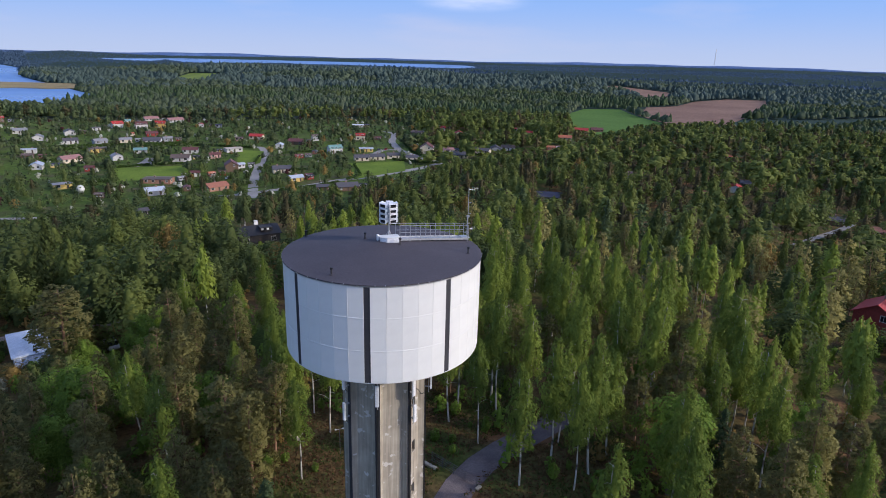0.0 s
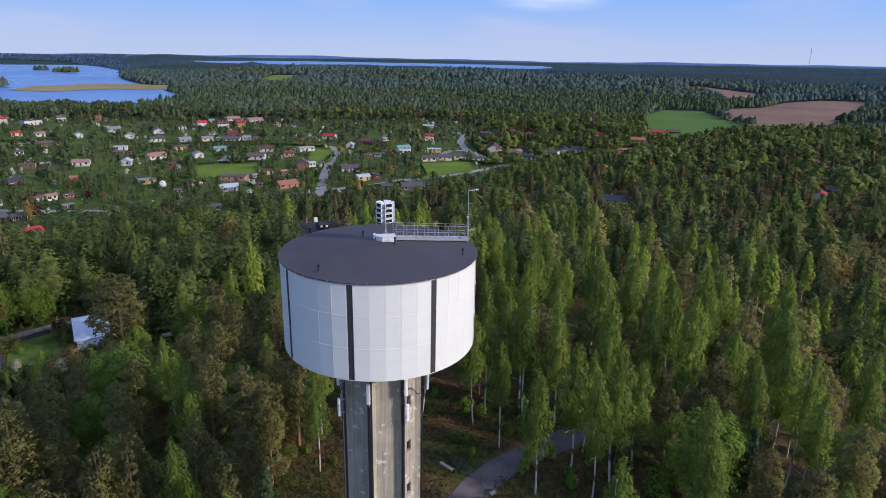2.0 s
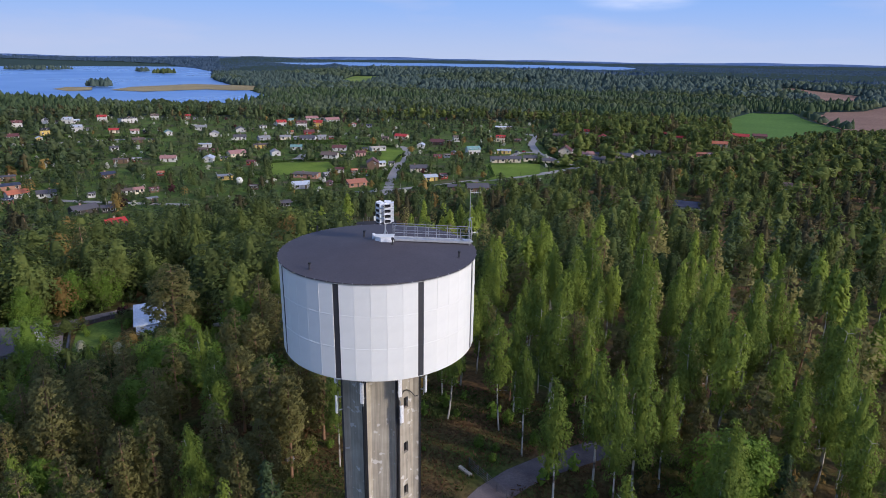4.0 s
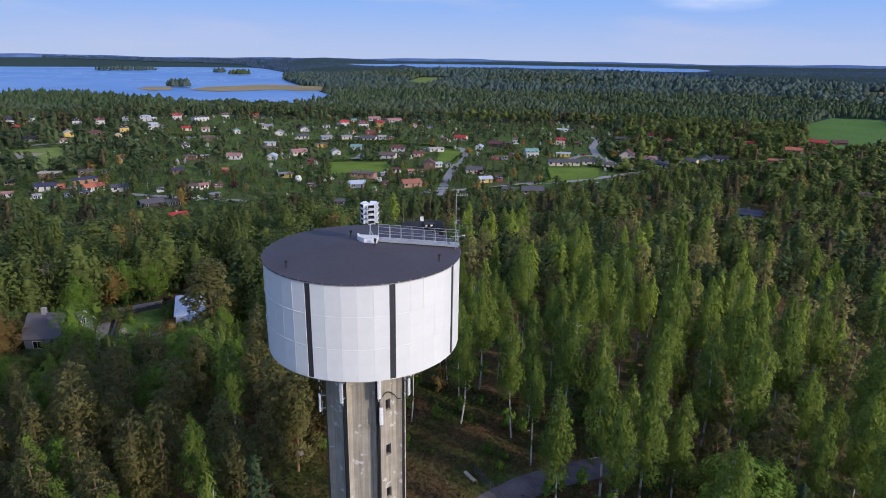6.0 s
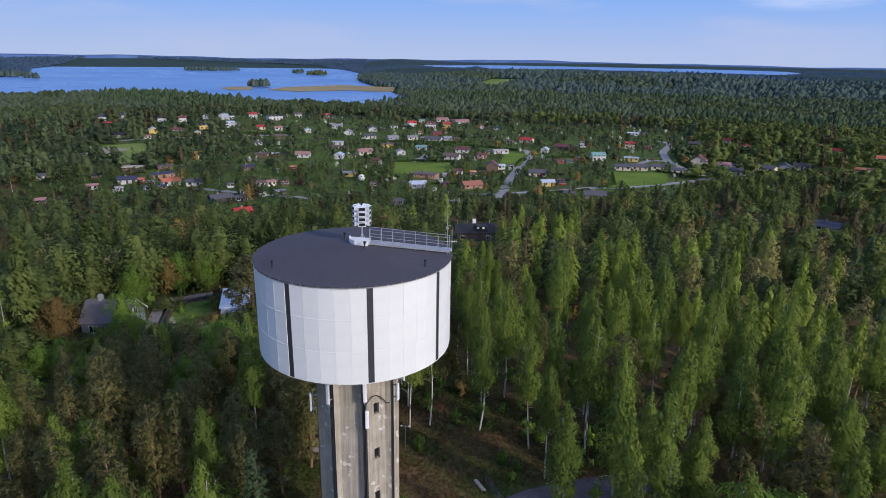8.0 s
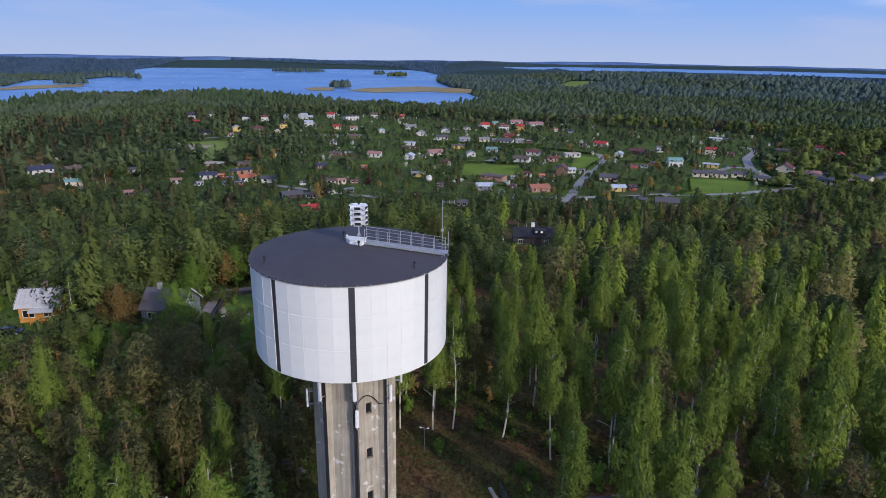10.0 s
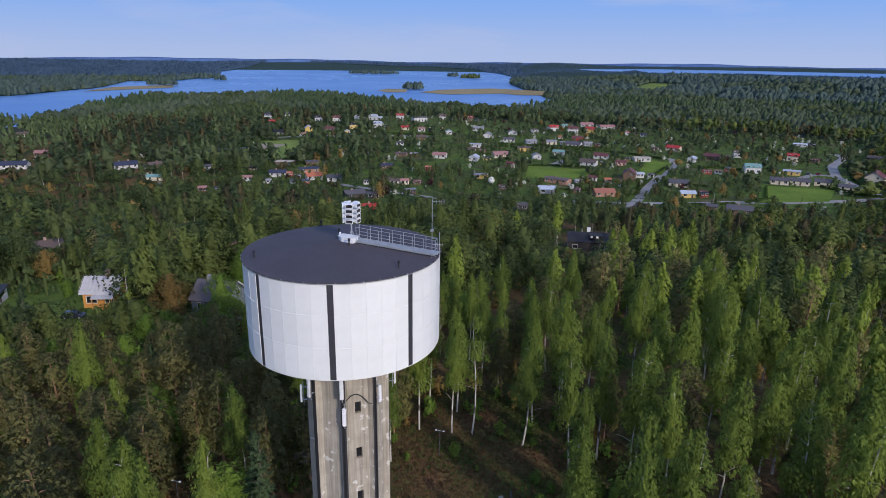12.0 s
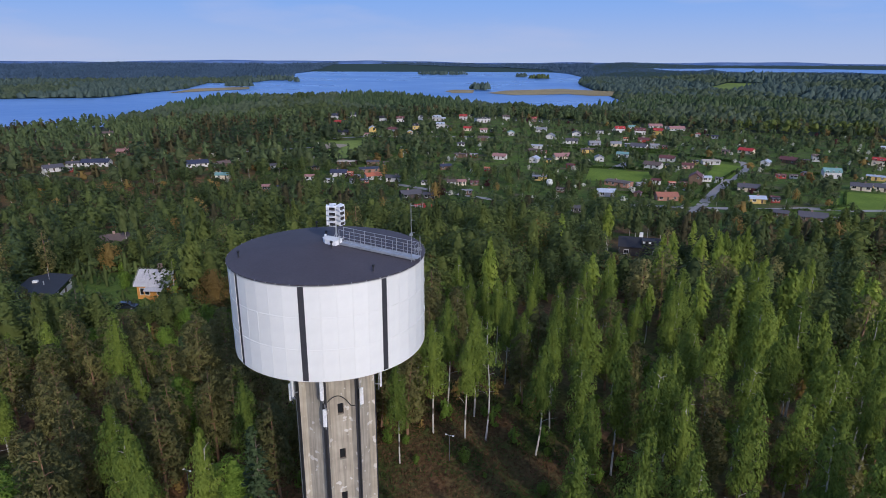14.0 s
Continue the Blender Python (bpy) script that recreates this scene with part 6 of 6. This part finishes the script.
for x, y, s in ((-13.6, 14.9, 1.0), (-11.6, 14.2, 0.6), (-9.5, 20, 0.5)):
    bm = bmesh.new()
    bmesh.ops.create_icosphere(bm, subdivisions=3, radius=s)
    for v in bm.verts:
        v.co *= 1 + 0.35 * noise.noise(v.co * 1.3 / s + Vector((x, y, 0)))
        v.co.z *= 0.7
    ob = tagged(part("boulder", bm, BOULDER, None, "", True), "grey mossy boulder on the forest floor", "boulder", group="boulders")
    ob.location = (x, y, float(ground_z(x, y)) + s * 0.2)
mast_far = tagged(new("radio_tower"), "far thin lattice radio tower on the horizon", "radio tower")
mast_far.matrix_world = pose(3300, 3200, float(ground_z(3300, 3200)))
bm = bmesh.new()
for sx, sy in ((1, 1), (-1, 1), (1, -1), (-1, -1)):
    rod(bm, (sx * 2.2, sy * 2.2, 0), (sx * 0.8, sy * 0.8, 118), 0.5, 4)
for i in range(12):
    rod(bm, (-2, -2, i * 9.5), (2, 2, i * 9.5 + 9), 0.35, 4)
    rod(bm, (2, -2, i * 9.5), (-2, 2, i * 9.5 + 9), 0.35, 4)
part("lattice", bm, GALV, mast_far)


# ---- woods ----
def in_view(x, y):
    """The part of the land that the flight looks over."""
    return (np.abs(np.degrees(np.arctan2(x, y + 60))) < 62) & (y > -20)


def scatter(rng, n, r0, r1, gap, power=1.0):
    """Loose points between two radii in the fan of land seen, no two nearer than gap."""
    r = np.sqrt(rng.uniform(r0 * r0, r1 * r1, n)) if power == 1.0 else r0 + (r1 - r0) * rng.uniform(0, 1, n) ** power
    a = np.radians(rng.uniform(-108, 108, n) if r1 < 400 else rng.uniform(-70, 70, n))
    x, y = r * np.sin(a), r * np.cos(a)
    ok = in_view(x, y)
    x, y = x[ok], y[ok]
    ok = ~cleared(x, y)
    x, y = x[ok], y[ok]
    cells, keep = {}, []
    for i, (px, py) in enumerate(zip(x, y)):
        c = (int(px // gap), int(py // gap))
        near = False
        for dx in (-1, 0, 1):
            for dy in (-1, 0, 1):
                for qx, qy in cells.get((c[0] + dx, c[1] + dy), ()):
                    if (qx - px) ** 2 + (qy - py) ** 2 < gap * gap:
                        near = True
        if not near:
            cells.setdefault(c, []).append((px, py))
            keep.append(i)
    return x[keep], y[keep]


def wood_kind(rng, x, y):
    """Which tree grows where: birch beside the tower and along the edges, pine towards one side, spruce between."""
    turn = np.degrees(np.arctan2(x, y))
    r = np.hypot(x, y)
    patchy = np.sin(x / 37.0 + 2) + np.sin(y / 43.0 + x / 71.0) + rng.normal(0, 0.5, len(x))
    u = rng.uniform(0, 1, len(x)) - 0.06 * patchy
    k = np.where(patchy > -0.3, "birch", np.where(patchy > -1.1, "pine", "spruce"))
    west = (x < -8) & (r < 60)
    k = np.where(west, np.where(u < 0.68, "pine", np.where(u < 0.82, "birch", np.where(u < 0.95, "broad", "spruce"))), k)
    east = (x >= 5) & (r < 370)
    k = np.where(east & (r < 75), np.where(u < 0.6, "birch", np.where(u < 0.88, "pine", np.where(u < 0.96, "broad", "spruce"))), k)
    k = np.where((x >= 5) & (r >= 75) & (r < 760), np.where(u < 0.34, "birch", np.where(u < 0.56, "pine", np.where(u < 0.93, "broad", "spruce"))), k)
    leafy_west = (x < 5) & (r >= 60) & (r < 370)
    k = np.where(leafy_west, np.where(u < 0.74, "broad", np.where(u < 0.86, "birch", np.where(u < 0.93, "pine", "spruce"))), k)
    far_west = (x < -70) & (r >= 60) & (r < 480)
    k = np.where(far_west, np.where(u < 0.66, "broad", np.where(u < 0.78, "birch", np.where(u < 0.88, "pine", "spruce"))), k)
    homes = (village_open(x, y) > 0.2) & (r > 240)
    k = np.where(homes, np.where(u < 0.5, "broad", np.where(u < 0.68, "birch", np.where(u < 0.76, "pine", "spruce"))), k)
    return k


rng = np.random.default_rng(21)
x, y = scatter(rng, 4500, 9, 66, 4.3)
kinds = wood_kind(rng, x, y)
high = {"birch": (12.5, 17.5), "pine": (10, 15), "spruce": (9, 16), "broad": (7, 11)}
for px, py, k in zip(x, y, kinds):
    if min((px - a) ** 2 + (py - b) ** 2 for a, b in PLACED) < 9 or py < -12:
        continue
    if px > 2 and rng.uniform() < (0.42 if px < 26 else 0.15):
        continue
    h = float(rng.uniform(*high[k])) * (0.9 if px < -5 else 1.0)
    free = float(open_to(px, py, 99.0))
    if free < 1.2:
        continue
    if free < 6:
        k, h = "bush", min(free, 3.5) * float(rng.uniform(0.7, 1.0))
    tree(str(k), float(px), float(py), min(h, free))


def wood(name, label, kinds_shapes, pts, scale, mat, girth=None):
    """One joined mesh of many trees from a few shapes."""
    co, fs, tones, turned, at = [], [], [], [], 0
    x, y, h = pts
    pick = rng.integers(0, len(kinds_shapes), len(x))
    for v, (c, f, *own) in enumerate(kinds_shapes):
        s = pick == v
        n = int(s.sum())
        if not n:
            continue
        a = rng.uniform(0, 2 * np.pi, n)
        w = (h if girth is None else girth)[s] * rng.uniform(0.8, 1.25, n) * scale
        ca, sa_ = np.cos(a) * w, np.sin(a) * w
        X = c[None, :, 0] * ca[:, None] - c[None, :, 1] * sa_[:, None] + x[s][:, None]
        Y = c[None, :, 0] * sa_[:, None] + c[None, :, 1] * ca[:, None] + y[s][:, None]
        Z = c[None, :, 2] * h[s][:, None] + ground_z(x[s], y[s])[:, None]
        co.append(np.stack([X, Y, Z], -1).reshape(-1, 3))
        tones.append(np.repeat(rng.uniform(0, 1, n), len(c)))
        if own:
            q, cs, sn = own[0], np.cos(a)[:, None], np.sin(a)[:, None]
            turned.append(np.stack([q[None, :, 0] * cs - q[None, :, 1] * sn, q[None, :, 0] * sn + q[None, :, 1] * cs, np.repeat(q[None, :, 2], n, 0)], -1).reshape(-1, 3))
        fs.append((f[None] + (np.arange(n) * len(c))[:, None, None] + at).reshape(-1, f.shape[1]))
        at += n * len(c)
    if not co:
        return
    me = mesh_from(name, np.concatenate(co), np.concatenate(fs), mat, True, np.concatenate(turned) if turned else None)
    me.attributes.new("tone", "FLOAT", "POINT").data.foreach_set("value", np.concatenate(tones).astype(np.float32))
    tagged(new(name, me), label, "woods", kind="stuff")


def lumpy_cone(rng, sides, rings, wide, sharp):
    """An uneven rounded crown of few faces for trees far off."""
    co, zs = [], np.linspace(0.25, 1, rings + 1)
    for i, z in enumerate(zs[:-1]):
        r = wide * (1 - (i / rings) ** 2) ** sharp * rng.uniform(0.7, 1.3, sides)
        a = np.linspace(0, 2 * np.pi, sides, endpoint=False) + rng.uniform(-0.3, 0.3, sides)
        co.append(np.stack([r * np.cos(a), r * np.sin(a), z + rng.normal(0, 0.03, sides)], 1))
    co = np.concatenate(co + [np.repeat([[0, 0, 1.0]], sides, 0) + rng.normal(0, 0.02, (sides, 3))])
    f = []
    for i in range(rings):
        j = np.arange(sides)
        k = (j + 1) % sides
        f.append(np.stack([i * sides + j, i * sides + k, (i + 1) * sides + k, (i + 1) * sides + j], 1))
    return co, np.concatenate(f)


WOODS = {"birch": ("fresh green birch wood", BIRCH_LEAF, (11, 17)), "pine": ("olive pine wood", PINE_LEAF, (10, 16)), "spruce": ("dark spruce wood", SPRUCE_LEAF, (10, 17)), "broad": ("bushy bright green leaf trees", MAPLE_LEAF, (9, 15))}
BANDS = [(68, 150, 6500, 5.2, 780, 0.033), (150, 370, 17000, 7.0, 250, 0.056), (370, 740, 28000, 7.4, 64, 0.112)]
for bi, (r0, r1, n, gap, clumps, size) in enumerate(BANDS):
    x, y = scatter(rng, n, r0, r1, gap)
    if bi == 2:
        thin = village_open(x, y)
        keep = rng.uniform(0, 1, len(x)) > thin * 0.55
        x, y = x[keep], y[keep]
    kinds = wood_kind(rng, x, y)
    if bi < 2:
        keep = ((kinds != "broad") | (rng.uniform(0, 1, len(x)) < 0.72)) & ((bi == 0) | (x < 45) | (rng.uniform(0, 1, len(x)) < 0.8))
        x, y, kinds = x[keep], y[keep], kinds[keep]
    for k, (label, mat, hs) in WOODS.items():
        s = kinds == k
        more = (1.25, 1.15, 1.0)[bi] if k == "broad" else 1.0
        shapes = [crown_arrays(k, np.random.default_rng(300 + v + bi * 10), int(clumps * more), size * 0.95 / more ** 0.5) for v in range(4)]
        hh = rng.uniform(*hs, int(s.sum())) * np.where(village_open(x[s], y[s]) > 0.5, rng.uniform(0.35, 0.8, int(s.sum())), 1.0)
        grown = hh.copy()
        cap = tallest(x[s], y[s])
        hh = np.maximum(np.minimum(hh, cap * rng.uniform(0.8, 1.12, len(hh))), rng.uniform(3.5, 6.5, len(hh)))
        hh = open_to(x[s], y[s], hh)
        ok = hh > 2.0
        s[np.flatnonzero(s)[~ok]] = False
        hh, grown = hh[ok], np.maximum(hh, 0.8 * grown)[ok]
        if k == "broad" and bi < 2:
            odd = rng.uniform(0, 1, len(hh)) < 0.08
            wood("brown_wood", "young brown-leaved trees in the wood", shapes, (x[s][odd], y[s][odd], hh[odd]), 1.0, BROWN_LEAF, grown[odd])
            s[np.flatnonzero(s)[odd]] = False
            hh, grown = hh[~odd], grown[~odd]
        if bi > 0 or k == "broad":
            mat = {"birch": HAZED_LEAF if bi < 2 else FAR_BIRCH, "broad": DULLED_LEAF if bi < 2 else GARDEN_LEAF, "pine": GREEN_PINE}.get(k, mat)
        # crowns that take the sun-lightened leaf colour, chosen by side and distance
        fresh = ((x[s] > 45) & (np.hypot(x[s], y[s]) > 130) if k in ("broad", "birch") else x[s] > 9999) | (bi == 0) & ((k == "broad") & (x[s] > -75) | (k == "birch")) & (x[s] < -12)
        fresh &= (village_open(x[s], y[s]) < 0.3)
        wood("broad_wood" if k == "broad" else "birch_wood", "large light green leaf trees round the gardens", shapes, (x[s][fresh], y[s][fresh], hh[fresh] * np.where(hh[fresh] < 8, 1.0, 1.08)), (1.3, 1.65, 1.75)[bi], LIT_LEAF, grown[fresh])
        s[np.flatnonzero(s)[fresh]] = False
        hh, grown = hh[~fresh], grown[~fresh]
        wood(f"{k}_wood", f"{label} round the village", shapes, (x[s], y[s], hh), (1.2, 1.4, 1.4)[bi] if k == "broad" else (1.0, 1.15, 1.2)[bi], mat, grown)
        if bi < 2 and k in ("birch", "pine"):
            shapes = [trunk_arrays(k, np.random.default_rng(400 + v), 0) for v in range(2)]
            wood(f"{k}_trunks", f"bare trunks of the {k} wood", shapes, (x[s], y[s], hh * (0.84 if k == "birch" else 0.98)), 1.1, BIRCH_BARK if k == "birch" else PINE_BARK)

for r0, r1, n, gap, hs in ((740, 1300, 30000, 5.0, (8, 16)), (1300, 2200, 36000, 6.0, (9, 20)), (2200, 4700, 62000, 12, (10, 19))):
    x, y = scatter(rng, n, r0, r1, gap)
    cap = tallest(x, y)
    x, y = x[cap > 14], y[cap > 14]
    low = np.where((np.hypot(x, y) > 2450) & (np.degrees(np.arctan2(x, y)) > -10), 0.36, 1.0)
    stand = np.sin(x / 130.0 + 2) * np.sin(y / 97.0 + x / 310.0) + 0.6 * np.sin(x / 57.0 + y / 71.0) + rng.normal(0, 0.3, len(x))
    for k, s, wide, sharp in (("birch", stand > 0.55, 0.36, 0.4), ("pine", (stand <= 0.55) & (stand > -0.45), 0.34, 0.45), ("spruce", stand <= -0.45, 0.24, 0.7)):
        wide = wide * (1.0 if r0 < 1000 else (1.3 if r0 < 2200 else 2.3))
        shapes = [lumpy_cone(rng, 5 if r0 < 1000 else 4, 3 if r0 < 1000 else (2 if r0 < 2200 else 1), wide * rng.uniform(0.7, 1.5), sharp) for v in range(10)]
        mat = FARTHEST if r0 == 2200 else ({"birch": HAZED_LEAF, "pine": CONIFER_MIX}.get(k, SPRUCE_LEAF) if r0 < 1000 else {"birch": CONIFER_MIX}.get(k, FAR_LEAF))
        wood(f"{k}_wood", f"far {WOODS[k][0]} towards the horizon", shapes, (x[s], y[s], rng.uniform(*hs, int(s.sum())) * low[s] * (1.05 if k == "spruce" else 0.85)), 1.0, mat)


# wooded islands in the lake
for ax, ay, bx, by, n in ((-528, 1418, -486, 1419, 26), (-627, 2295, -561, 2305, 34), (-1249, 2652, -1035, 2635, 70), (-1139, 1256, -1074, 1268, 16), (-1355, 1704, -1276, 1716, 30), (-1203, 1617, -1171, 1617, 10), (-736, 2491, -692, 2496, 20)):
    t, q = rng.uniform(0, 1, n), rng.normal(0, 0.18, n)
    ix, iy = ax + (bx - ax) * t - (by - ay) * q, ay + (by - ay) * t + (bx - ax) * q
    wood("island_wood", "small wooded island in the lake", [lumpy_cone(rng, 6, 3, 0.3, 0.7) for v in range(4)], (ix, iy, rng.uniform(14, 22, n)), 1.0, HAZED_LEAF if ax == -627 else FAR_LEAF)

# garden bushes, hedges and blossom between the houses
bx, by = scatter(rng, 13000, 225, 740, 4.2)
vo = village_open(bx, by) > 0.3
bx, by = bx[vo], by[vo]
bh = open_to(bx, by, np.full(len(bx), 99.0))
bx, by, bh = bx[bh > 1.2], by[bh > 1.2], bh[bh > 1.2]
u = rng.uniform(0, 1, len(bx))
for nm, label, s, mat, hs in (("bushes", "round green garden bushes", (u < 0.7) | (u > 0.8) & (u < 0.993), GARDEN_LEAF, (1.2, 4.8)), ("blossom_trees", "white-blossoming garden trees", (u >= 0.7) & (u < 0.78), BLOSSOM_LEAF, (2, 4.5)), ("brown_trees", "brownish young-leaved garden trees", (u >= 0.78) & (u < 0.8), BROWN_LEAF, (4, 8)), ("purple_trees", "dark red-leaved garden trees", u >= 0.993, PURPLE_LEAF, (4, 7))):
    wood(nm, f"{label} between the houses", [crown_arrays("broad", np.random.default_rng(500 + v), 20, 0.21) for v in range(4)], (bx[s], by[s], np.minimum(bh[s], rng.uniform(*hs, int(s.sum())))), 1.25, mat)

# undergrowth on the forest floor near the tower
n = 90000
r, a = 3.6 + 34 * np.sqrt(rng.uniform(0, 1, n)), np.radians(rng.uniform(-110, 110, n))
ux, uy = r * np.sin(a), r * np.cos(a)
clump = np.sin(ux / 3.1 + 1) * np.sin(uy / 2.7) + 0.5 * np.sin(ux / 7 + uy / 5) + rng.normal(0, 0.35, n)
way = [(6, 4), (9.6, 9.4), (14, 13), (19, 15.2), (28, 17), (36, 22)]
off = np.full(n, 99.0)
for (ax, ay), (bx, by) in zip(way, way[1:]):
    t = np.clip(((ux - ax) * (bx - ax) + (uy - ay) * (by - ay)) / ((bx - ax) ** 2 + (by - ay) ** 2), 0, 1)
    off = np.minimum(off, np.hypot(ux - ax - t * (bx - ax), uy - ay - t * (by - ay)))
s = (off > 2.0 + 0.3 * np.sin(ux * 2)) & (rng.uniform(0, 1, n) < 0.62)
ux, uy, clump = ux[s], uy[s], clump[s]
tall = np.clip(0.22 + 0.25 * clump, 0.06, 0.7)
p = np.stack([ux, uy, ground_z(ux, uy) + rng.uniform(0.02, 1, len(ux)) * tall], 1)
green = clump > 0.25
for nm, label, sel, mat in (("undergrowth", "low green shrubs and herbs on the forest floor", green, HERBS), ("dry_undergrowth", "dry brown grass and litter on the forest floor", ~green, LITTER)):
    co, f = sprays(rng, p[sel], rng.normal(0, 0.7, (int(sel.sum()), 3)) + np.array([0, 0, 0.5]), rng.normal(0, 1, (int(sel.sum()), 3)), 0.42, 0.17)
    tagged(new(nm, mesh_from(nm, co, f, mat)), label, "undergrowth", kind="stuff")

# shrubs and young trees round the houses in the wood
n = 1600
x, y = rng.uniform(-172, -29, n), rng.uniform(20, 120, n)
lane = [(-59.6, 74.9), (-56.1, 76.5), (-50.4, 80.1), (-44.9, 83.2), (-37, 83.8), (-25.8, 80.2)]
drive = [(-57.3, 76.7), (-55.1, 71.2), (-51.6, 61.3), (-48.8, 53)]
gap = np.full(n, 99.0)
for line in (lane, drive):
    for (ax, ay), (bx, by) in zip(line, line[1:]):
        t = np.clip(((x - ax) * (bx - ax) + (y - ay) * (by - ay)) / ((bx - ax) ** 2 + (by - ay) ** 2), 0, 1)
        gap = np.minimum(gap, np.hypot(x - ax - t * (bx - ax), y - ay - t * (by - ay)))
ok = (np.hypot(x + 85.8, y - 57.4) > 6) & (np.hypot(x + 110.5, y - 48.7) > 8) & (np.hypot(x + 155.1, y - 102.4) > 7) & (np.hypot(x + 188.5, y - 101.1) > 6) & (np.hypot(x + 57.2, y - 59.2) > 6)
ok &= (gap > 2.6) & (np.hypot(x + 37.9, y - 68.6) > 6) & (np.hypot(x + 26.2, y - 67.4) > 5) & ~inside([(-47.2, 55.3), (-51.8, 71.5), (-50.1, 74.6), (-45.6, 76.7), (-41.4, 62.1), (-41, 52.5)], x, y)
ok &= ~(inside([(-94, 40), (-116.1, 49.6), (-121.3, 65.5), (-114.1, 70.9), (-89.1, 68.1), (-73.9, 54.9), (-78.3, 45.4)], x, y) & (rng.uniform(0, 1, n) < 0.6))
x, y = x[ok], y[ok]
free = open_to(x, y, np.full(len(x), 99.0))
near_by = (x > -72) & (y < 45)
ok = (free > 0.8) & ~near_by
x, y, free = x[ok], y[ok], free[ok]
h = np.minimum(rng.uniform(2, 7, len(x)), free)
fine = x > -78
wood("garden_shrubs", "green shrubs and young trees round wood-edge gardens", [crown_arrays("bush", np.random.default_rng(640 + v), 115, 0.07) for v in range(4)], (x[fine], y[fine], h[fine]), 1.1, DULLED_LEAF)
wood("garden_shrubs", "green shrubs and young trees behind the bungalow", [crown_arrays("bush", np.random.default_rng(660 + v), 60, 0.1) for v in range(4)], (x[~fine], y[~fine], h[~fine]), 1.1, DULLED_LEAF)
x, y = rng.uniform(95, 262, 420), rng.uniform(20, 138, 420)
free = open_to(x, y, np.full(len(x), 99.0))
ok = (free > 0.6) & ((np.hypot(x - 119.7, y - 33.8) > 8) & ~cleared(x, y) | (free < 3) & (np.abs(y - 110.1 - (x - 184.8) * 0.43) > 4.5) & (x > 118))
x, y, free = x[ok], y[ok], free[ok]
wood("garden_shrubs", "green shrubs along the lane through the wood", [crown_arrays("bush", np.random.default_rng(680 + v), 100, 0.08) for v in range(4)], (x, y, np.minimum(rng.uniform(1.5, 5, len(x)), free)), 1.2, DULLED_LEAF)

# saplings and bushes on the forest floor
for i in range(46):
    a, r = rng.uniform(-75, 75), rng.uniform(8, 34)
    px, py = r * math.sin(math.radians(a)), r * math.cos(math.radians(a))
    if abs((py - 13) - 0.38 * (px - 14)) < 3.2 and 4 < px < 37:
        continue
    tree("bush", float(px), float(py), float(rng.uniform(0.8, 2.6)))

# young growth between the trunks
x, y = scatter(rng, 2600, 14, 110, 3.6)
free = open_to(x, y, np.full(len(x), 99.0))
x, y, free = x[free > 1], y[free > 1], free[free > 1]
h = np.minimum(rng.uniform(1.2, 4.2, len(x)), free)
s = rng.uniform(0, 1, len(x)) < 0.75
wood("young_growth", "green bushes growing between the trunks", [crown_arrays("bush", np.random.default_rng(600 + v), 80, 0.1) for v in range(4)], (x[s], y[s], h[s]), 1.1, MAPLE_LEAF)
wood("dry_growth", "brownish bushes growing between the trunks", [crown_arrays("bush", np.random.default_rng(620 + v), 80, 0.1) for v in range(4)], (x[~s], y[~s], h[~s]), 1.1, BROWN_LEAF)
